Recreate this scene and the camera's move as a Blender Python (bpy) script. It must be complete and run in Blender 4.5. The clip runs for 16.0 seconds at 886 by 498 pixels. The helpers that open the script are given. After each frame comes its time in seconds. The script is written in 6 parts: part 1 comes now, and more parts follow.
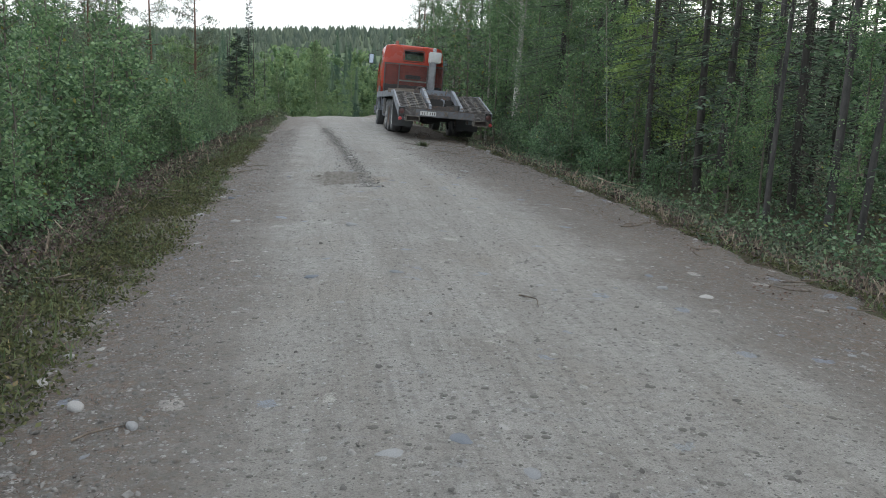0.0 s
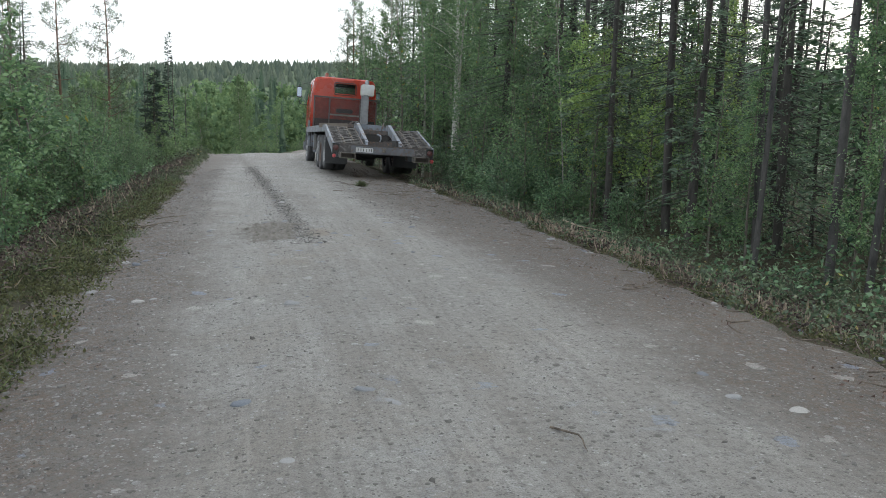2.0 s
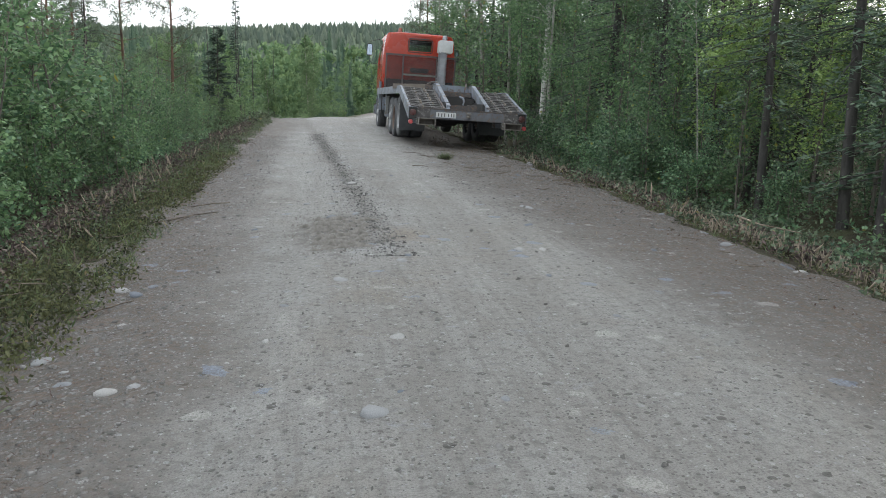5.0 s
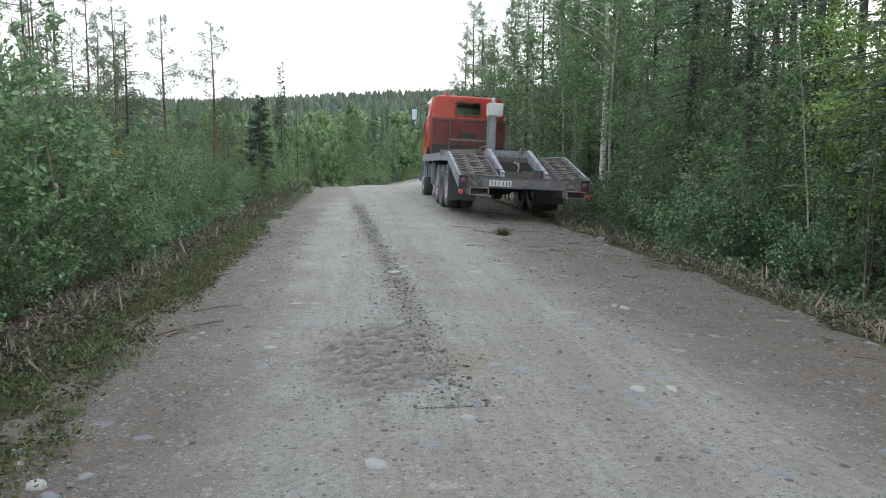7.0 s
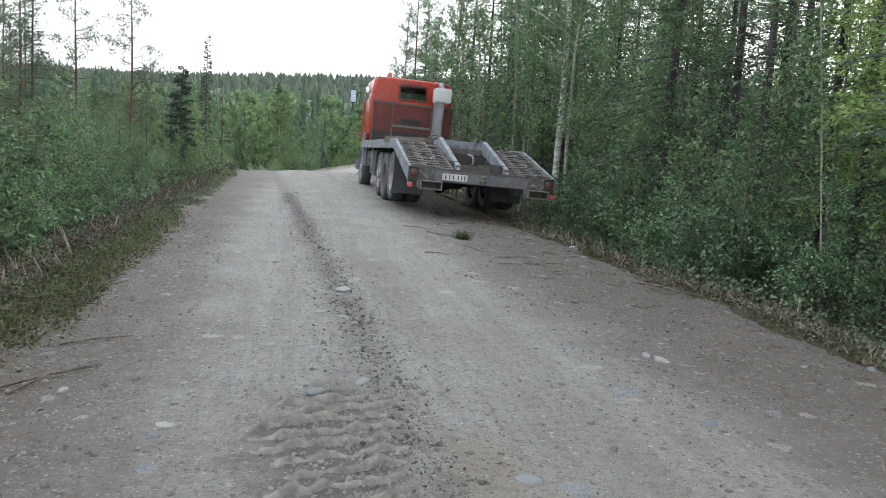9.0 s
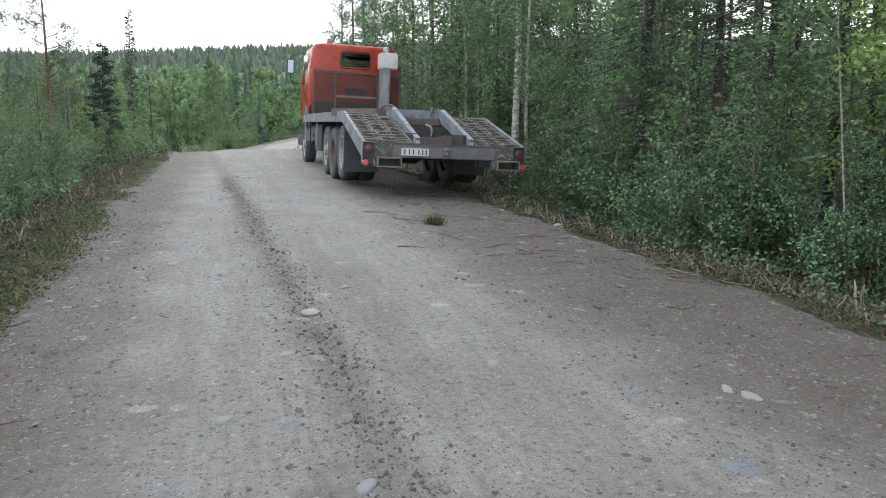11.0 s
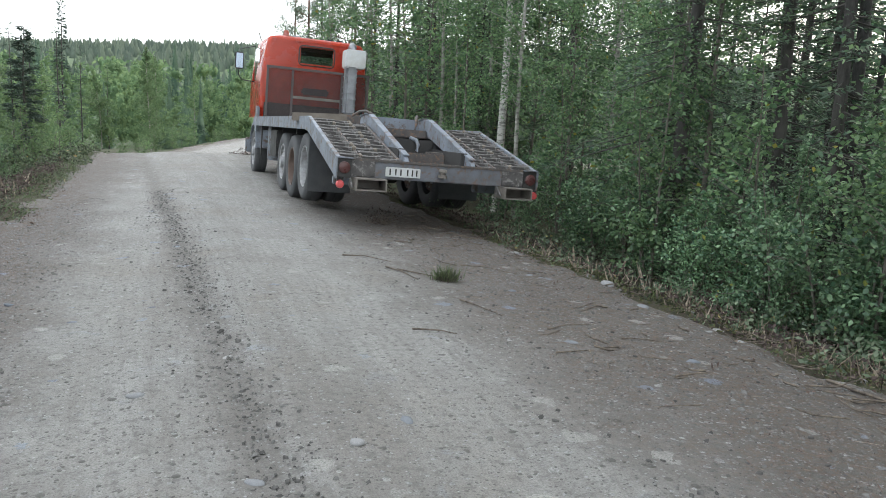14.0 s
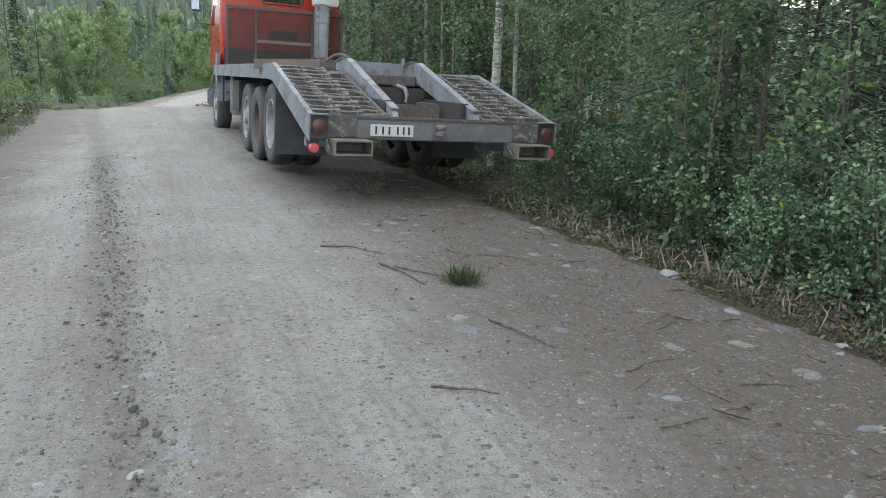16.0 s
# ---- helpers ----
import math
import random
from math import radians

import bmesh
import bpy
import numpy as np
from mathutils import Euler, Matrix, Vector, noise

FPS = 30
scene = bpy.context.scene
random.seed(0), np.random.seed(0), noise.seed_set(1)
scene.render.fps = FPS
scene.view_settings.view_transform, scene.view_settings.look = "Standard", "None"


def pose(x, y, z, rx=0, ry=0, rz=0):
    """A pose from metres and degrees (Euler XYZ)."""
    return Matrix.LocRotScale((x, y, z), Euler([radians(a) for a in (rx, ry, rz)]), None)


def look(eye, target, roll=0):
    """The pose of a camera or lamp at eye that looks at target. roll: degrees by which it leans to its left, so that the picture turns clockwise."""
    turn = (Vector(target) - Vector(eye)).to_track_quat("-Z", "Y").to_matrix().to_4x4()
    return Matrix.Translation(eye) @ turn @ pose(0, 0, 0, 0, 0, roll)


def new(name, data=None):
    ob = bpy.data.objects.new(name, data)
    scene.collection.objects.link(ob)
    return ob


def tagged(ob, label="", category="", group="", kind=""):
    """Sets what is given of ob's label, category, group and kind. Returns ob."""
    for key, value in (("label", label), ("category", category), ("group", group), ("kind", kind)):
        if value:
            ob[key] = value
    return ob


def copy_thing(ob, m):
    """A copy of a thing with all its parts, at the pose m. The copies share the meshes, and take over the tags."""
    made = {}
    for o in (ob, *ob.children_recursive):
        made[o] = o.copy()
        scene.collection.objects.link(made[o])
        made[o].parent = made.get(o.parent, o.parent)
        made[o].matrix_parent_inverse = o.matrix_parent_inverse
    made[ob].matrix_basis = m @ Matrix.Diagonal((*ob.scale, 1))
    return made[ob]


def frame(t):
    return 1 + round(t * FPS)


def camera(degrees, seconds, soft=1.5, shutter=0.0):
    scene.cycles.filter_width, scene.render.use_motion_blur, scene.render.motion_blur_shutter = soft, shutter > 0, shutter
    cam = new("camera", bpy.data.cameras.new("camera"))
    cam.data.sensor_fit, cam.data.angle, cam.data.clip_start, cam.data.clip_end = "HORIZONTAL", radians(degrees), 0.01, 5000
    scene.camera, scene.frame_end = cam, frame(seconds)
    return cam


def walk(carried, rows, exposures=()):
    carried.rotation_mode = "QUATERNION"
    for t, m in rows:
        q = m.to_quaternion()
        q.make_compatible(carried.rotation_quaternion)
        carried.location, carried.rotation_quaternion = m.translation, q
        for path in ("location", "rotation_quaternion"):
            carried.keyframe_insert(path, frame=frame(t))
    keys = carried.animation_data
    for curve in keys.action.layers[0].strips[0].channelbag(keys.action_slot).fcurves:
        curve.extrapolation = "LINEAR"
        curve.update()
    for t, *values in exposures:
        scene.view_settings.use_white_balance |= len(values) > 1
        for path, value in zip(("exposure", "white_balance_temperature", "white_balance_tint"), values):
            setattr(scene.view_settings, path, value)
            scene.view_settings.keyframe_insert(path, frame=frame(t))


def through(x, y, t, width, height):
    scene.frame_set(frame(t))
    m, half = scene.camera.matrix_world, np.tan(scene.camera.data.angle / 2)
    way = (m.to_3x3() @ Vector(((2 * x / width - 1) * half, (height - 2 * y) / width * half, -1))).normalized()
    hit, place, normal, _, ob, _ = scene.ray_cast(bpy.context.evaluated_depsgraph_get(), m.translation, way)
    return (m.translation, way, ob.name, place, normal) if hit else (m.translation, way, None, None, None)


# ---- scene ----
cam = camera(57.65, 16.0, soft=0.9)
# seconds, place, then tilt, roll and turn in degrees
ROWS = [
    (0.0, 0.001, 0.000, 1.452, 78.70, -2.23, 6.33),
    (0.5, -0.159, 0.444, 1.469, 80.15, -1.00, 3.07),
    (1.0, -0.242, 0.887, 1.456, 81.23, -1.89, 3.46),
    (1.5, -0.328, 1.293, 1.467, 80.88, -1.28, 3.14),
    (2.0, -0.471, 1.719, 1.477, 81.11, -1.46, 1.13),
    (2.5, -0.569, 2.207, 1.457, 80.66, -0.15, 2.17),
    (3.0, -0.679, 2.661, 1.459, 80.01, -0.97, 3.79),
    (3.2, -0.768, 2.861, 1.451, 80.38, -0.71, 3.40),
    (5.3, -1.164, 4.882, 1.418, 78.27, -1.28, 6.74),
    (5.5, -1.197, 5.092, 1.430, 78.85, -1.11, 7.76),
    (6.0, -1.323, 5.587, 1.422, 81.78, -3.03, 9.93),
    (6.5, -1.462, 6.050, 1.444, 82.75, -1.72, 8.98),
    (7.0, -1.531, 6.548, 1.446, 82.80, -0.04, 8.86),
    (7.5, -1.671, 7.013, 1.425, 82.11, -2.60, 8.76),
    (8.0, -1.840, 7.467, 1.426, 82.55, -2.30, 6.56),
    (8.5, -1.973, 7.952, 1.422, 82.17, -1.74, 5.39),
    (9.0, -2.153, 8.379, 1.401, 82.19, -3.18, 3.85),
    (9.2, -2.227, 8.571, 1.413, 82.39, -1.91, 2.09),
    (11.3, -2.595, 10.006, 1.464, 79.53, -0.24, -0.67),
    (11.5, -2.646, 10.206, 1.471, 79.43, -0.51, -0.57),
    (12.0, -2.779, 10.678, 1.478, 80.11, -1.41, -0.63),
    (12.5, -2.876, 11.191, 1.479, 80.45, -1.86, -1.47),
    (13.0, -2.933, 11.650, 1.491, 81.05, -2.11, -0.68),
    (13.5, -3.069, 11.992, 1.494, 82.05, -1.82, -2.35),
    (14.0, -3.151, 12.419, 1.482, 80.41, -2.54, -4.49),
    (14.5, -3.157, 12.885, 1.484, 80.66, -1.63, -4.39),
    (15.0, -3.224, 13.329, 1.471, 80.15, -1.70, -5.55),
    (15.5, -3.239, 13.795, 1.466, 77.97, -2.21, -6.51),
    (16.0, -3.209, 14.256, 1.469, 76.50, -0.95, -6.20),
]
walk(cam, [(t, pose(*r)) for t, *r in ROWS], [(0.0, 0.51), (5.5, 0.77), (9.0, 0.91), (16.0, 1.12)])

# ---- daylight: a bright, evenly overcast evening sky ----
SUN_TURN, SUN_UP = 50.0, 14.0          # degrees clockwise from +y, and above the horizon
world = bpy.data.worlds.new("sky")
scene.world = world
world.use_nodes = True
wn, wl = world.node_tree.nodes, world.node_tree.links
sky = wn.new("ShaderNodeTexSky")
sky.sky_type, sky.sun_disc = "NISHITA", False
sky.sun_elevation, sky.sun_rotation = radians(SUN_UP), radians(SUN_TURN)
sky.dust_density, sky.ozone_density = 4.0, 1.0
thin = wn.new("ShaderNodeMix")
thin.data_type = "RGBA"
thin.inputs[0].default_value = 0.78
thin.inputs[7].default_value = (11.75, 12.5, 12.95, 1)
wl.new(sky.outputs[0], thin.inputs[6])
wl.new(thin.outputs[2], wn["Background"].inputs["Color"])
wn["Background"].inputs["Strength"].default_value = 0.1
sun_data = bpy.data.lights.new("sun", "SUN")
sun_data.energy, sun_data.angle, sun_data.color = 0.6, radians(14), (1.0, 0.88, 0.72)
sun = new("sun", sun_data)
sd = Vector((math.sin(radians(SUN_TURN)) * math.cos(radians(SUN_UP)), math.cos(radians(SUN_TURN)) * math.cos(radians(SUN_UP)), math.sin(radians(SUN_UP))))
sun.matrix_world = look(sd * 100, (0, 0, 0))

# ---- materials ----
RNG = np.random.default_rng(7)


def material(name, rough=0.8, metal=0.0):
    m = bpy.data.materials.new(name)
    m.use_nodes = True
    n, l = m.node_tree.nodes, m.node_tree.links
    p = n["Principled BSDF"]
    p.inputs["Roughness"].default_value, p.inputs["Metallic"].default_value = rough, metal
    return m, n, l, p


def ramp(n, l, src, stops):
    r = n.new("ShaderNodeValToRGB")
    while len(r.color_ramp.elements) < len(stops):
        r.color_ramp.elements.new(0.5)
    for e, (at, c) in zip(r.color_ramp.elements, stops):
        e.position, e.color = at, (*c, 1) if len(c) == 3 else c
    l.new(src, r.inputs[0])
    return r.outputs[0]


def mix(n, l, fac, a, b, mode="MIX"):
    m = n.new("ShaderNodeMix")
    m.data_type, m.blend_type = "RGBA", mode
    for i, v in ((0, fac), (6, a), (7, b)):
        if isinstance(v, (int, float)):
            m.inputs[i].default_value = v
        elif isinstance(v, tuple):
            m.inputs[i].default_value = (*v, 1)
        else:
            l.new(v, m.inputs[i])
    return m.outputs[2]


def noisy(n, l, scale, detail=4.0, rough=0.6, at=None, dist=0.0):
    t = n.new("ShaderNodeTexNoise")
    t.inputs["Scale"].default_value, t.inputs["Detail"].default_value = scale, detail
    t.inputs["Roughness"].default_value, t.inputs["Distortion"].default_value = rough, dist
    if at is not None:
        l.new(at, t.inputs["Vector"])
    return t.outputs["Fac"]


def cells(n, l, scale, at=None, out="Distance", feature="F1"):
    t = n.new("ShaderNodeTexVoronoi")
    t.feature = feature
    t.inputs["Scale"].default_value = scale
    if at is not None:
        l.new(at, t.inputs["Vector"])
    return t.outputs[out]


def coords(n, l, kind="Object", scale=(1, 1, 1)):
    c, m = n.new("ShaderNodeTexCoord"), n.new("ShaderNodeMapping")
    m.inputs["Scale"].default_value = scale
    l.new(c.outputs[kind], m.inputs[0])
    return m.outputs[0]


def bump(n, l, p, height, strength=0.4, dist=0.02):
    b = n.new("ShaderNodeBump")
    b.inputs["Strength"].default_value, b.inputs["Distance"].default_value = strength, dist
    l.new(height, b.inputs["Height"])
    l.new(b.outputs[0], p.inputs["Normal"])


def calc(n, l, op, a, b=0.0):
    m = n.new("ShaderNodeMath")
    m.operation = op
    for i, v in enumerate((a, b)):
        if isinstance(v, (int, float)):
            m.inputs[i].default_value = v
        else:
            l.new(v, m.inputs[i])
    return m.outputs[0]


def worn(name, base, dirt, rust=None, rough=0.6, metal=0.0, amount=0.5, scale=4.0, grain=60.0, relief=0.25):
    """Paint, wood or metal with grime at two scales and, if given, rusty patches."""
    m, n, l, p = material(name, rough, metal)
    at = coords(n, l)
    big, small = noisy(n, l, scale, 6, 0.65, at), noisy(n, l, grain, 5, 0.7, at)
    c = mix(n, l, ramp(n, l, big, ((0.42 - amount * 0.2, (0, 0, 0)), (0.75, (1, 1, 1)))), base, dirt)
    c = mix(n, l, ramp(n, l, small, ((0.3, (0, 0, 0)), (0.8, (0.5, 0.5, 0.5)))), c, dirt)
    if rust:
        c = mix(n, l, ramp(n, l, noisy(n, l, scale * 2.3, 8, 0.7, at, 0.4), ((0.52, (0, 0, 0)), (0.62, (1, 1, 1)))), c, rust)
    l.new(c, p.inputs["Base Color"])
    l.new(ramp(n, l, big, ((0.3, (rough * 0.75,) * 3), (0.75, (min(1, rough * 1.3),) * 3))), p.inputs["Roughness"])
    bump(n, l, p, small, relief, 0.004)
    return m


def leafy(name, dark, light, yellow=None, gloss=0.5, through=0.3, vary=(0.75, 1.2), clump=0.9, lift=1.32):
    """Foliage: varies leaf by leaf and plant by plant, with light coming through the blades."""
    m, n, l, p = material(name, gloss)
    dark, light = (tuple(v * k * lift for v, k in zip(c, (1.03, 1.0, 1.25))) for c in (dark, light))
    geo, info = n.new("ShaderNodeNewGeometry"), n.new("ShaderNodeObjectInfo")
    c = mix(n, l, ramp(n, l, geo.outputs["Random Per Island"], ((0.28, (0, 0, 0)), (0.85, (1, 1, 1)))), dark, light)
    c = mix(n, l, ramp(n, l, noisy(n, l, clump, 3, 0.6, coords(n, l)), ((0.38, (0, 0, 0)), (0.72, (0.55, 0.55, 0.55)))), c, light)
    hue = n.new("ShaderNodeHueSaturation")
    hue.inputs["Hue"].default_value = 0.5
    l.new(c, hue.inputs["Color"])
    l.new(ramp(n, l, info.outputs["Random"], ((0.0, (vary[0],) * 3), (1.0, (vary[1],) * 3))), hue.inputs["Value"])
    c = hue.outputs[0]
    if yellow:
        pick = calc(n, l, "GREATER_THAN", geo.outputs["Random Per Island"], 0.992)
        c = mix(n, l, pick, c, yellow)
    l.new(c, p.inputs["Base Color"])
    tr, add = n.new("ShaderNodeBsdfTranslucent"), n.new("ShaderNodeMixShader")
    l.new(c, tr.inputs[0])
    add.inputs[0].default_value = through
    l.new(p.outputs[0], add.inputs[1])
    l.new(tr.outputs[0], add.inputs[2])
    l.new(add.outputs[0], n["Material Output"].inputs["Surface"])
    return m


def bark(name, a, b, scale=6.0, stretch=0.25, white=False):
    m, n, l, p = material(name, 0.9)
    at = coords(n, l, "Object", (1, 1, stretch))
    f = noisy(n, l, scale, 6, 0.7, at)
    if white:
        band = noisy(n, l, 5.0, 5, 0.7, coords(n, l, "Object", (1.2, 1.2, 4.5)))
        c = ramp(n, l, band, ((0.45, b), (0.505, a)))
        c = mix(n, l, noisy(n, l, 14, 3, 0.6, coords(n, l)), c, tuple(v * 0.78 for v in a))
    else:
        c = ramp(n, l, f, ((0.35, a), (0.65, b)))
    l.new(c, p.inputs["Base Color"])
    bump(n, l, p, noisy(n, l, scale * 4, 6, 0.7, at), 0.6, 0.02)
    return m


M_SPRUCE = leafy("spruce_needles", (0.034, 0.064, 0.038), (0.098, 0.142, 0.074), through=0.25, gloss=0.6, lift=1.65)
M_DARK = leafy("dark_spruce_needles", (0.018, 0.034, 0.021), (0.040, 0.062, 0.036), through=0.1, gloss=0.7)
M_PINE = leafy("pine_needles", (0.040, 0.066, 0.036), (0.108, 0.148, 0.078), through=0.2, gloss=0.6, lift=1.5)
M_BIRCH = leafy("birch_leaves", (0.046, 0.100, 0.042), (0.150, 0.240, 0.092), (0.30, 0.28, 0.06), through=0.4, gloss=0.5, lift=1.32)
M_YELLOW = leafy("yellowing_leaves", (0.09, 0.155, 0.045), (0.17, 0.24, 0.065), (0.36, 0.33, 0.06), gloss=0.45, lift=1.85)
M_ALDER = leafy("alder_leaves", (0.030, 0.074, 0.034), (0.140, 0.232, 0.100), (0.24, 0.26, 0.06), gloss=0.42, lift=1.48)
M_HERB = leafy("herb_leaves", (0.022, 0.036, 0.016), (0.110, 0.150, 0.062), (0.3, 0.22, 0.08), gloss=0.5, lift=1.0)
M_MOSS = leafy("olive_moss", (0.028, 0.036, 0.014), (0.115, 0.125, 0.045), (0.22, 0.17, 0.09), gloss=0.8, lift=1.25)
M_GRASS = leafy("grass_blades", (0.035, 0.062, 0.022), (0.12, 0.155, 0.055), (0.4, 0.32, 0.16))
M_DITCH = leafy("ditch_leaves", (0.042, 0.072, 0.036), (0.160, 0.215, 0.105), (0.3, 0.26, 0.10), gloss=0.5, lift=1.2)
M_LITTER = leafy("brown_litter", (0.070, 0.046, 0.031), (0.215, 0.155, 0.105), gloss=0.95, through=0.05, lift=1.0)
M_DRY = leafy("dry_stalks", (0.028, 0.021, 0.016), (0.115, 0.085, 0.063), gloss=0.9, through=0.1, lift=1.0)
M_FAR = leafy("far_birch_foliage", (0.085, 0.148, 0.060), (0.165, 0.240, 0.095), gloss=1.0, through=0.4, vary=(0.72, 1.2), clump=0.16, lift=1.22)
M_FARSPRUCE = leafy("far_spruce_foliage", (0.046, 0.082, 0.047), (0.085, 0.130, 0.070), gloss=1.0, through=0.25, clump=0.16)
# paler, greyer green: distant haze is mixed into this foliage colour
M_RIDGE_HAZE = leafy("ridge_foliage", (0.125, 0.175, 0.115), (0.215, 0.275, 0.165), gloss=0.9, through=0.35, clump=0.05, lift=0.95)
M_BARK_PINE = bark("pine_bark", (0.028, 0.028, 0.030), (0.105, 0.10, 0.098))
M_BARK_REDPINE = bark("reddish_pine_bark", (0.055, 0.038, 0.030), (0.185, 0.112, 0.075))
M_BARK_SPRUCE = bark("spruce_bark", (0.028, 0.027, 0.026), (0.095, 0.088, 0.083))
M_BARK_BIRCH = bark("birch_bark", (0.60, 0.59, 0.56), (0.05, 0.045, 0.04), white=True)
M_BARK_GREY = bark("grey_birch_bark", (0.36, 0.35, 0.32), (0.09, 0.085, 0.075), white=True)
M_BARK_YOUNG = bark("young_bark", (0.085, 0.076, 0.066), (0.21, 0.19, 0.165))
M_SPLINTER = bark("torn_wood", (0.17, 0.13, 0.10), (0.43, 0.36, 0.285), 11, 0.5)
M_TWIG = bark("twig_wood", (0.055, 0.045, 0.038), (0.22, 0.18, 0.145), 20)


def gravel_material():
    """Packed gravel; the map's u is metres across from the crown, v metres along the road."""
    m, n, l, p = material("packed_gravel", 0.72)
    at = n.new("ShaderNodeUVMap").outputs[0]
    sep = n.new("ShaderNodeSeparateXYZ")
    l.new(at, sep.inputs[0])
    turnout = ramp(n, l, calc(n, l, "DIVIDE", sep.outputs[1], 40.0), ((0.28, (0, 0, 0)), (0.43, (1, 1, 1)), (0.66, (1, 1, 1)), (0.78, (0, 0, 0))))
    side = calc(n, l, "GREATER_THAN", sep.outputs[0], 0.0)
    right = calc(n, l, "ADD", calc(n, l, "MULTIPLY", side, calc(n, l, "ADD", calc(n, l, "MULTIPLY", turnout, 0.68), 0.28)), calc(n, l, "MULTIPLY", turnout, -0.28))
    across = calc(n, l, "ADD", calc(n, l, "ABSOLUTE", calc(n, l, "ADD", sep.outputs[0], 0.05)), right)
    wob = calc(n, l, "ADD", across, calc(n, l, "MULTIPLY", calc(n, l, "SUBTRACT", noisy(n, l, 0.8, 6, 0.7, at), 0.5), 1.7))
    long = n.new("ShaderNodeMapping")
    long.inputs["Scale"].default_value = (1, 0.085, 1)
    l.new(at, long.inputs[0])
    streak, fine = noisy(n, l, 5.0, 5, 0.65, long.outputs[0]), noisy(n, l, 21.0, 4, 0.6, long.outputs[0])
    grit, sand, patch, blot = noisy(n, l, 110, 3, 0.7, at), noisy(n, l, 20, 6, 0.75, at), noisy(n, l, 1.1, 6, 0.7, at), noisy(n, l, 4.2, 5, 0.7, at, 0.6)
    c = ramp(n, l, patch, ((0.30, (0.225, 0.212, 0.200)), (0.48, (0.285, 0.275, 0.264)), (0.62, (0.318, 0.312, 0.305)), (0.75, (0.352, 0.347, 0.342))))
    # brown sandy blotches, pale wheel tracks, bluish worn rock
    c = mix(n, l, ramp(n, l, noisy(n, l, 0.62, 5, 0.7, at, 0.5), ((0.52, (0, 0, 0)), (0.66, (0.65, 0.65, 0.65)))), c, (0.245, 0.215, 0.182))
    c = mix(n, l, ramp(n, l, streak, ((0.50, (0, 0, 0)), (0.72, (0.32, 0.32, 0.32)))), c, (0.44, 0.432, 0.422))
    c = mix(n, l, ramp(n, l, fine, ((0.36, (0.50, 0.50, 0.50)), (0.50, (0, 0, 0)))), c, (0.165, 0.158, 0.148))
    c = mix(n, l, ramp(n, l, blot, ((0.60, (0, 0, 0)), (0.72, (0.55, 0.55, 0.55)))), c, (0.33, 0.36, 0.42))
    # pale smooth wheel tracks, broken up lengthwise
    for mid, wide, much in ((-1.55, 1.5, 0.34), (0.35, 1.4, 0.28), (1.05, 2.6, 0.18)):
        off = calc(n, l, "MULTIPLY", calc(n, l, "ADD", calc(n, l, "SUBTRACT", sep.outputs[0], mid), calc(n, l, "MULTIPLY", calc(n, l, "SUBTRACT", patch, 0.5), 0.9)), wide)
        band = calc(n, l, "MULTIPLY", calc(n, l, "SUBTRACT", 1.0, calc(n, l, "MINIMUM", calc(n, l, "MULTIPLY", off, off), 1.0)), calc(n, l, "MULTIPLY", ramp(n, l, streak, ((0.30, (0.25, 0.25, 0.25)), (0.62, (1, 1, 1)))), much))
        c = mix(n, l, band, c, (0.375, 0.363, 0.348))
    # broad lengthwise bands of darker, damper gravel
    damp = n.new("ShaderNodeMapping")
    damp.inputs["Scale"].default_value = (1, 0.07, 1)
    damp.inputs["Location"].default_value = (3.1, 0.4, 0)
    l.new(at, damp.inputs[0])
    c = mix(n, l, ramp(n, l, noisy(n, l, 1.7, 4, 0.62, damp.outputs[0]), ((0.47, (0, 0, 0)), (0.62, (0.5, 0.5, 0.5)))), c, (0.19, 0.174, 0.159))
    edge = ramp(n, l, calc(n, l, "MULTIPLY", wob, 0.25), ((0.30, (0, 0, 0)), (0.58, (0.92, 0.92, 0.92))))
    c = mix(n, l, edge, c, ramp(n, l, noisy(n, l, 2.6, 6, 0.75, at), ((0.34, (0.066, 0.054, 0.046)), (0.5, (0.112, 0.096, 0.086)), (0.68, (0.19, 0.174, 0.162)))))
    # loose coarse gravel towards the edges: every cell its own tone, dark between
    loose = n.new("ShaderNodeTexVoronoi")
    loose.inputs["Scale"].default_value = 38
    l.new(at, loose.inputs["Vector"])
    ltone = n.new("ShaderNodeSeparateColor")
    l.new(loose.outputs["Color"], ltone.inputs[0])
    lc = ramp(n, l, ltone.outputs[1], ((0.0, (0.07, 0.062, 0.057)), (0.6, (0.15, 0.137, 0.128)), (1.0, (0.28, 0.27, 0.26))))
    lc = mix(n, l, ramp(n, l, loose.outputs["Distance"], ((0.32, (0, 0, 0)), (0.55, (0.85, 0.85, 0.85)))), lc, (0.06, 0.052, 0.047))
    c = mix(n, l, calc(n, l, "MULTIPLY", edge, 0.6), c, lc)
    # a brown stain beside the churned patch
    du, dv = calc(n, l, "MULTIPLY", calc(n, l, "ADD", sep.outputs[0], 0.35), 1.6), calc(n, l, "SUBTRACT", sep.outputs[1], 12.9)
    spot = calc(n, l, "ADD", calc(n, l, "SQRT", calc(n, l, "ADD", calc(n, l, "MULTIPLY", du, du), calc(n, l, "MULTIPLY", dv, dv))), calc(n, l, "MULTIPLY", blot, 0.9))
    c = mix(n, l, ramp(n, l, spot, ((0.55, (0.7, 0.7, 0.7)), (1.0, (0, 0, 0)))), c, (0.25, 0.205, 0.16))
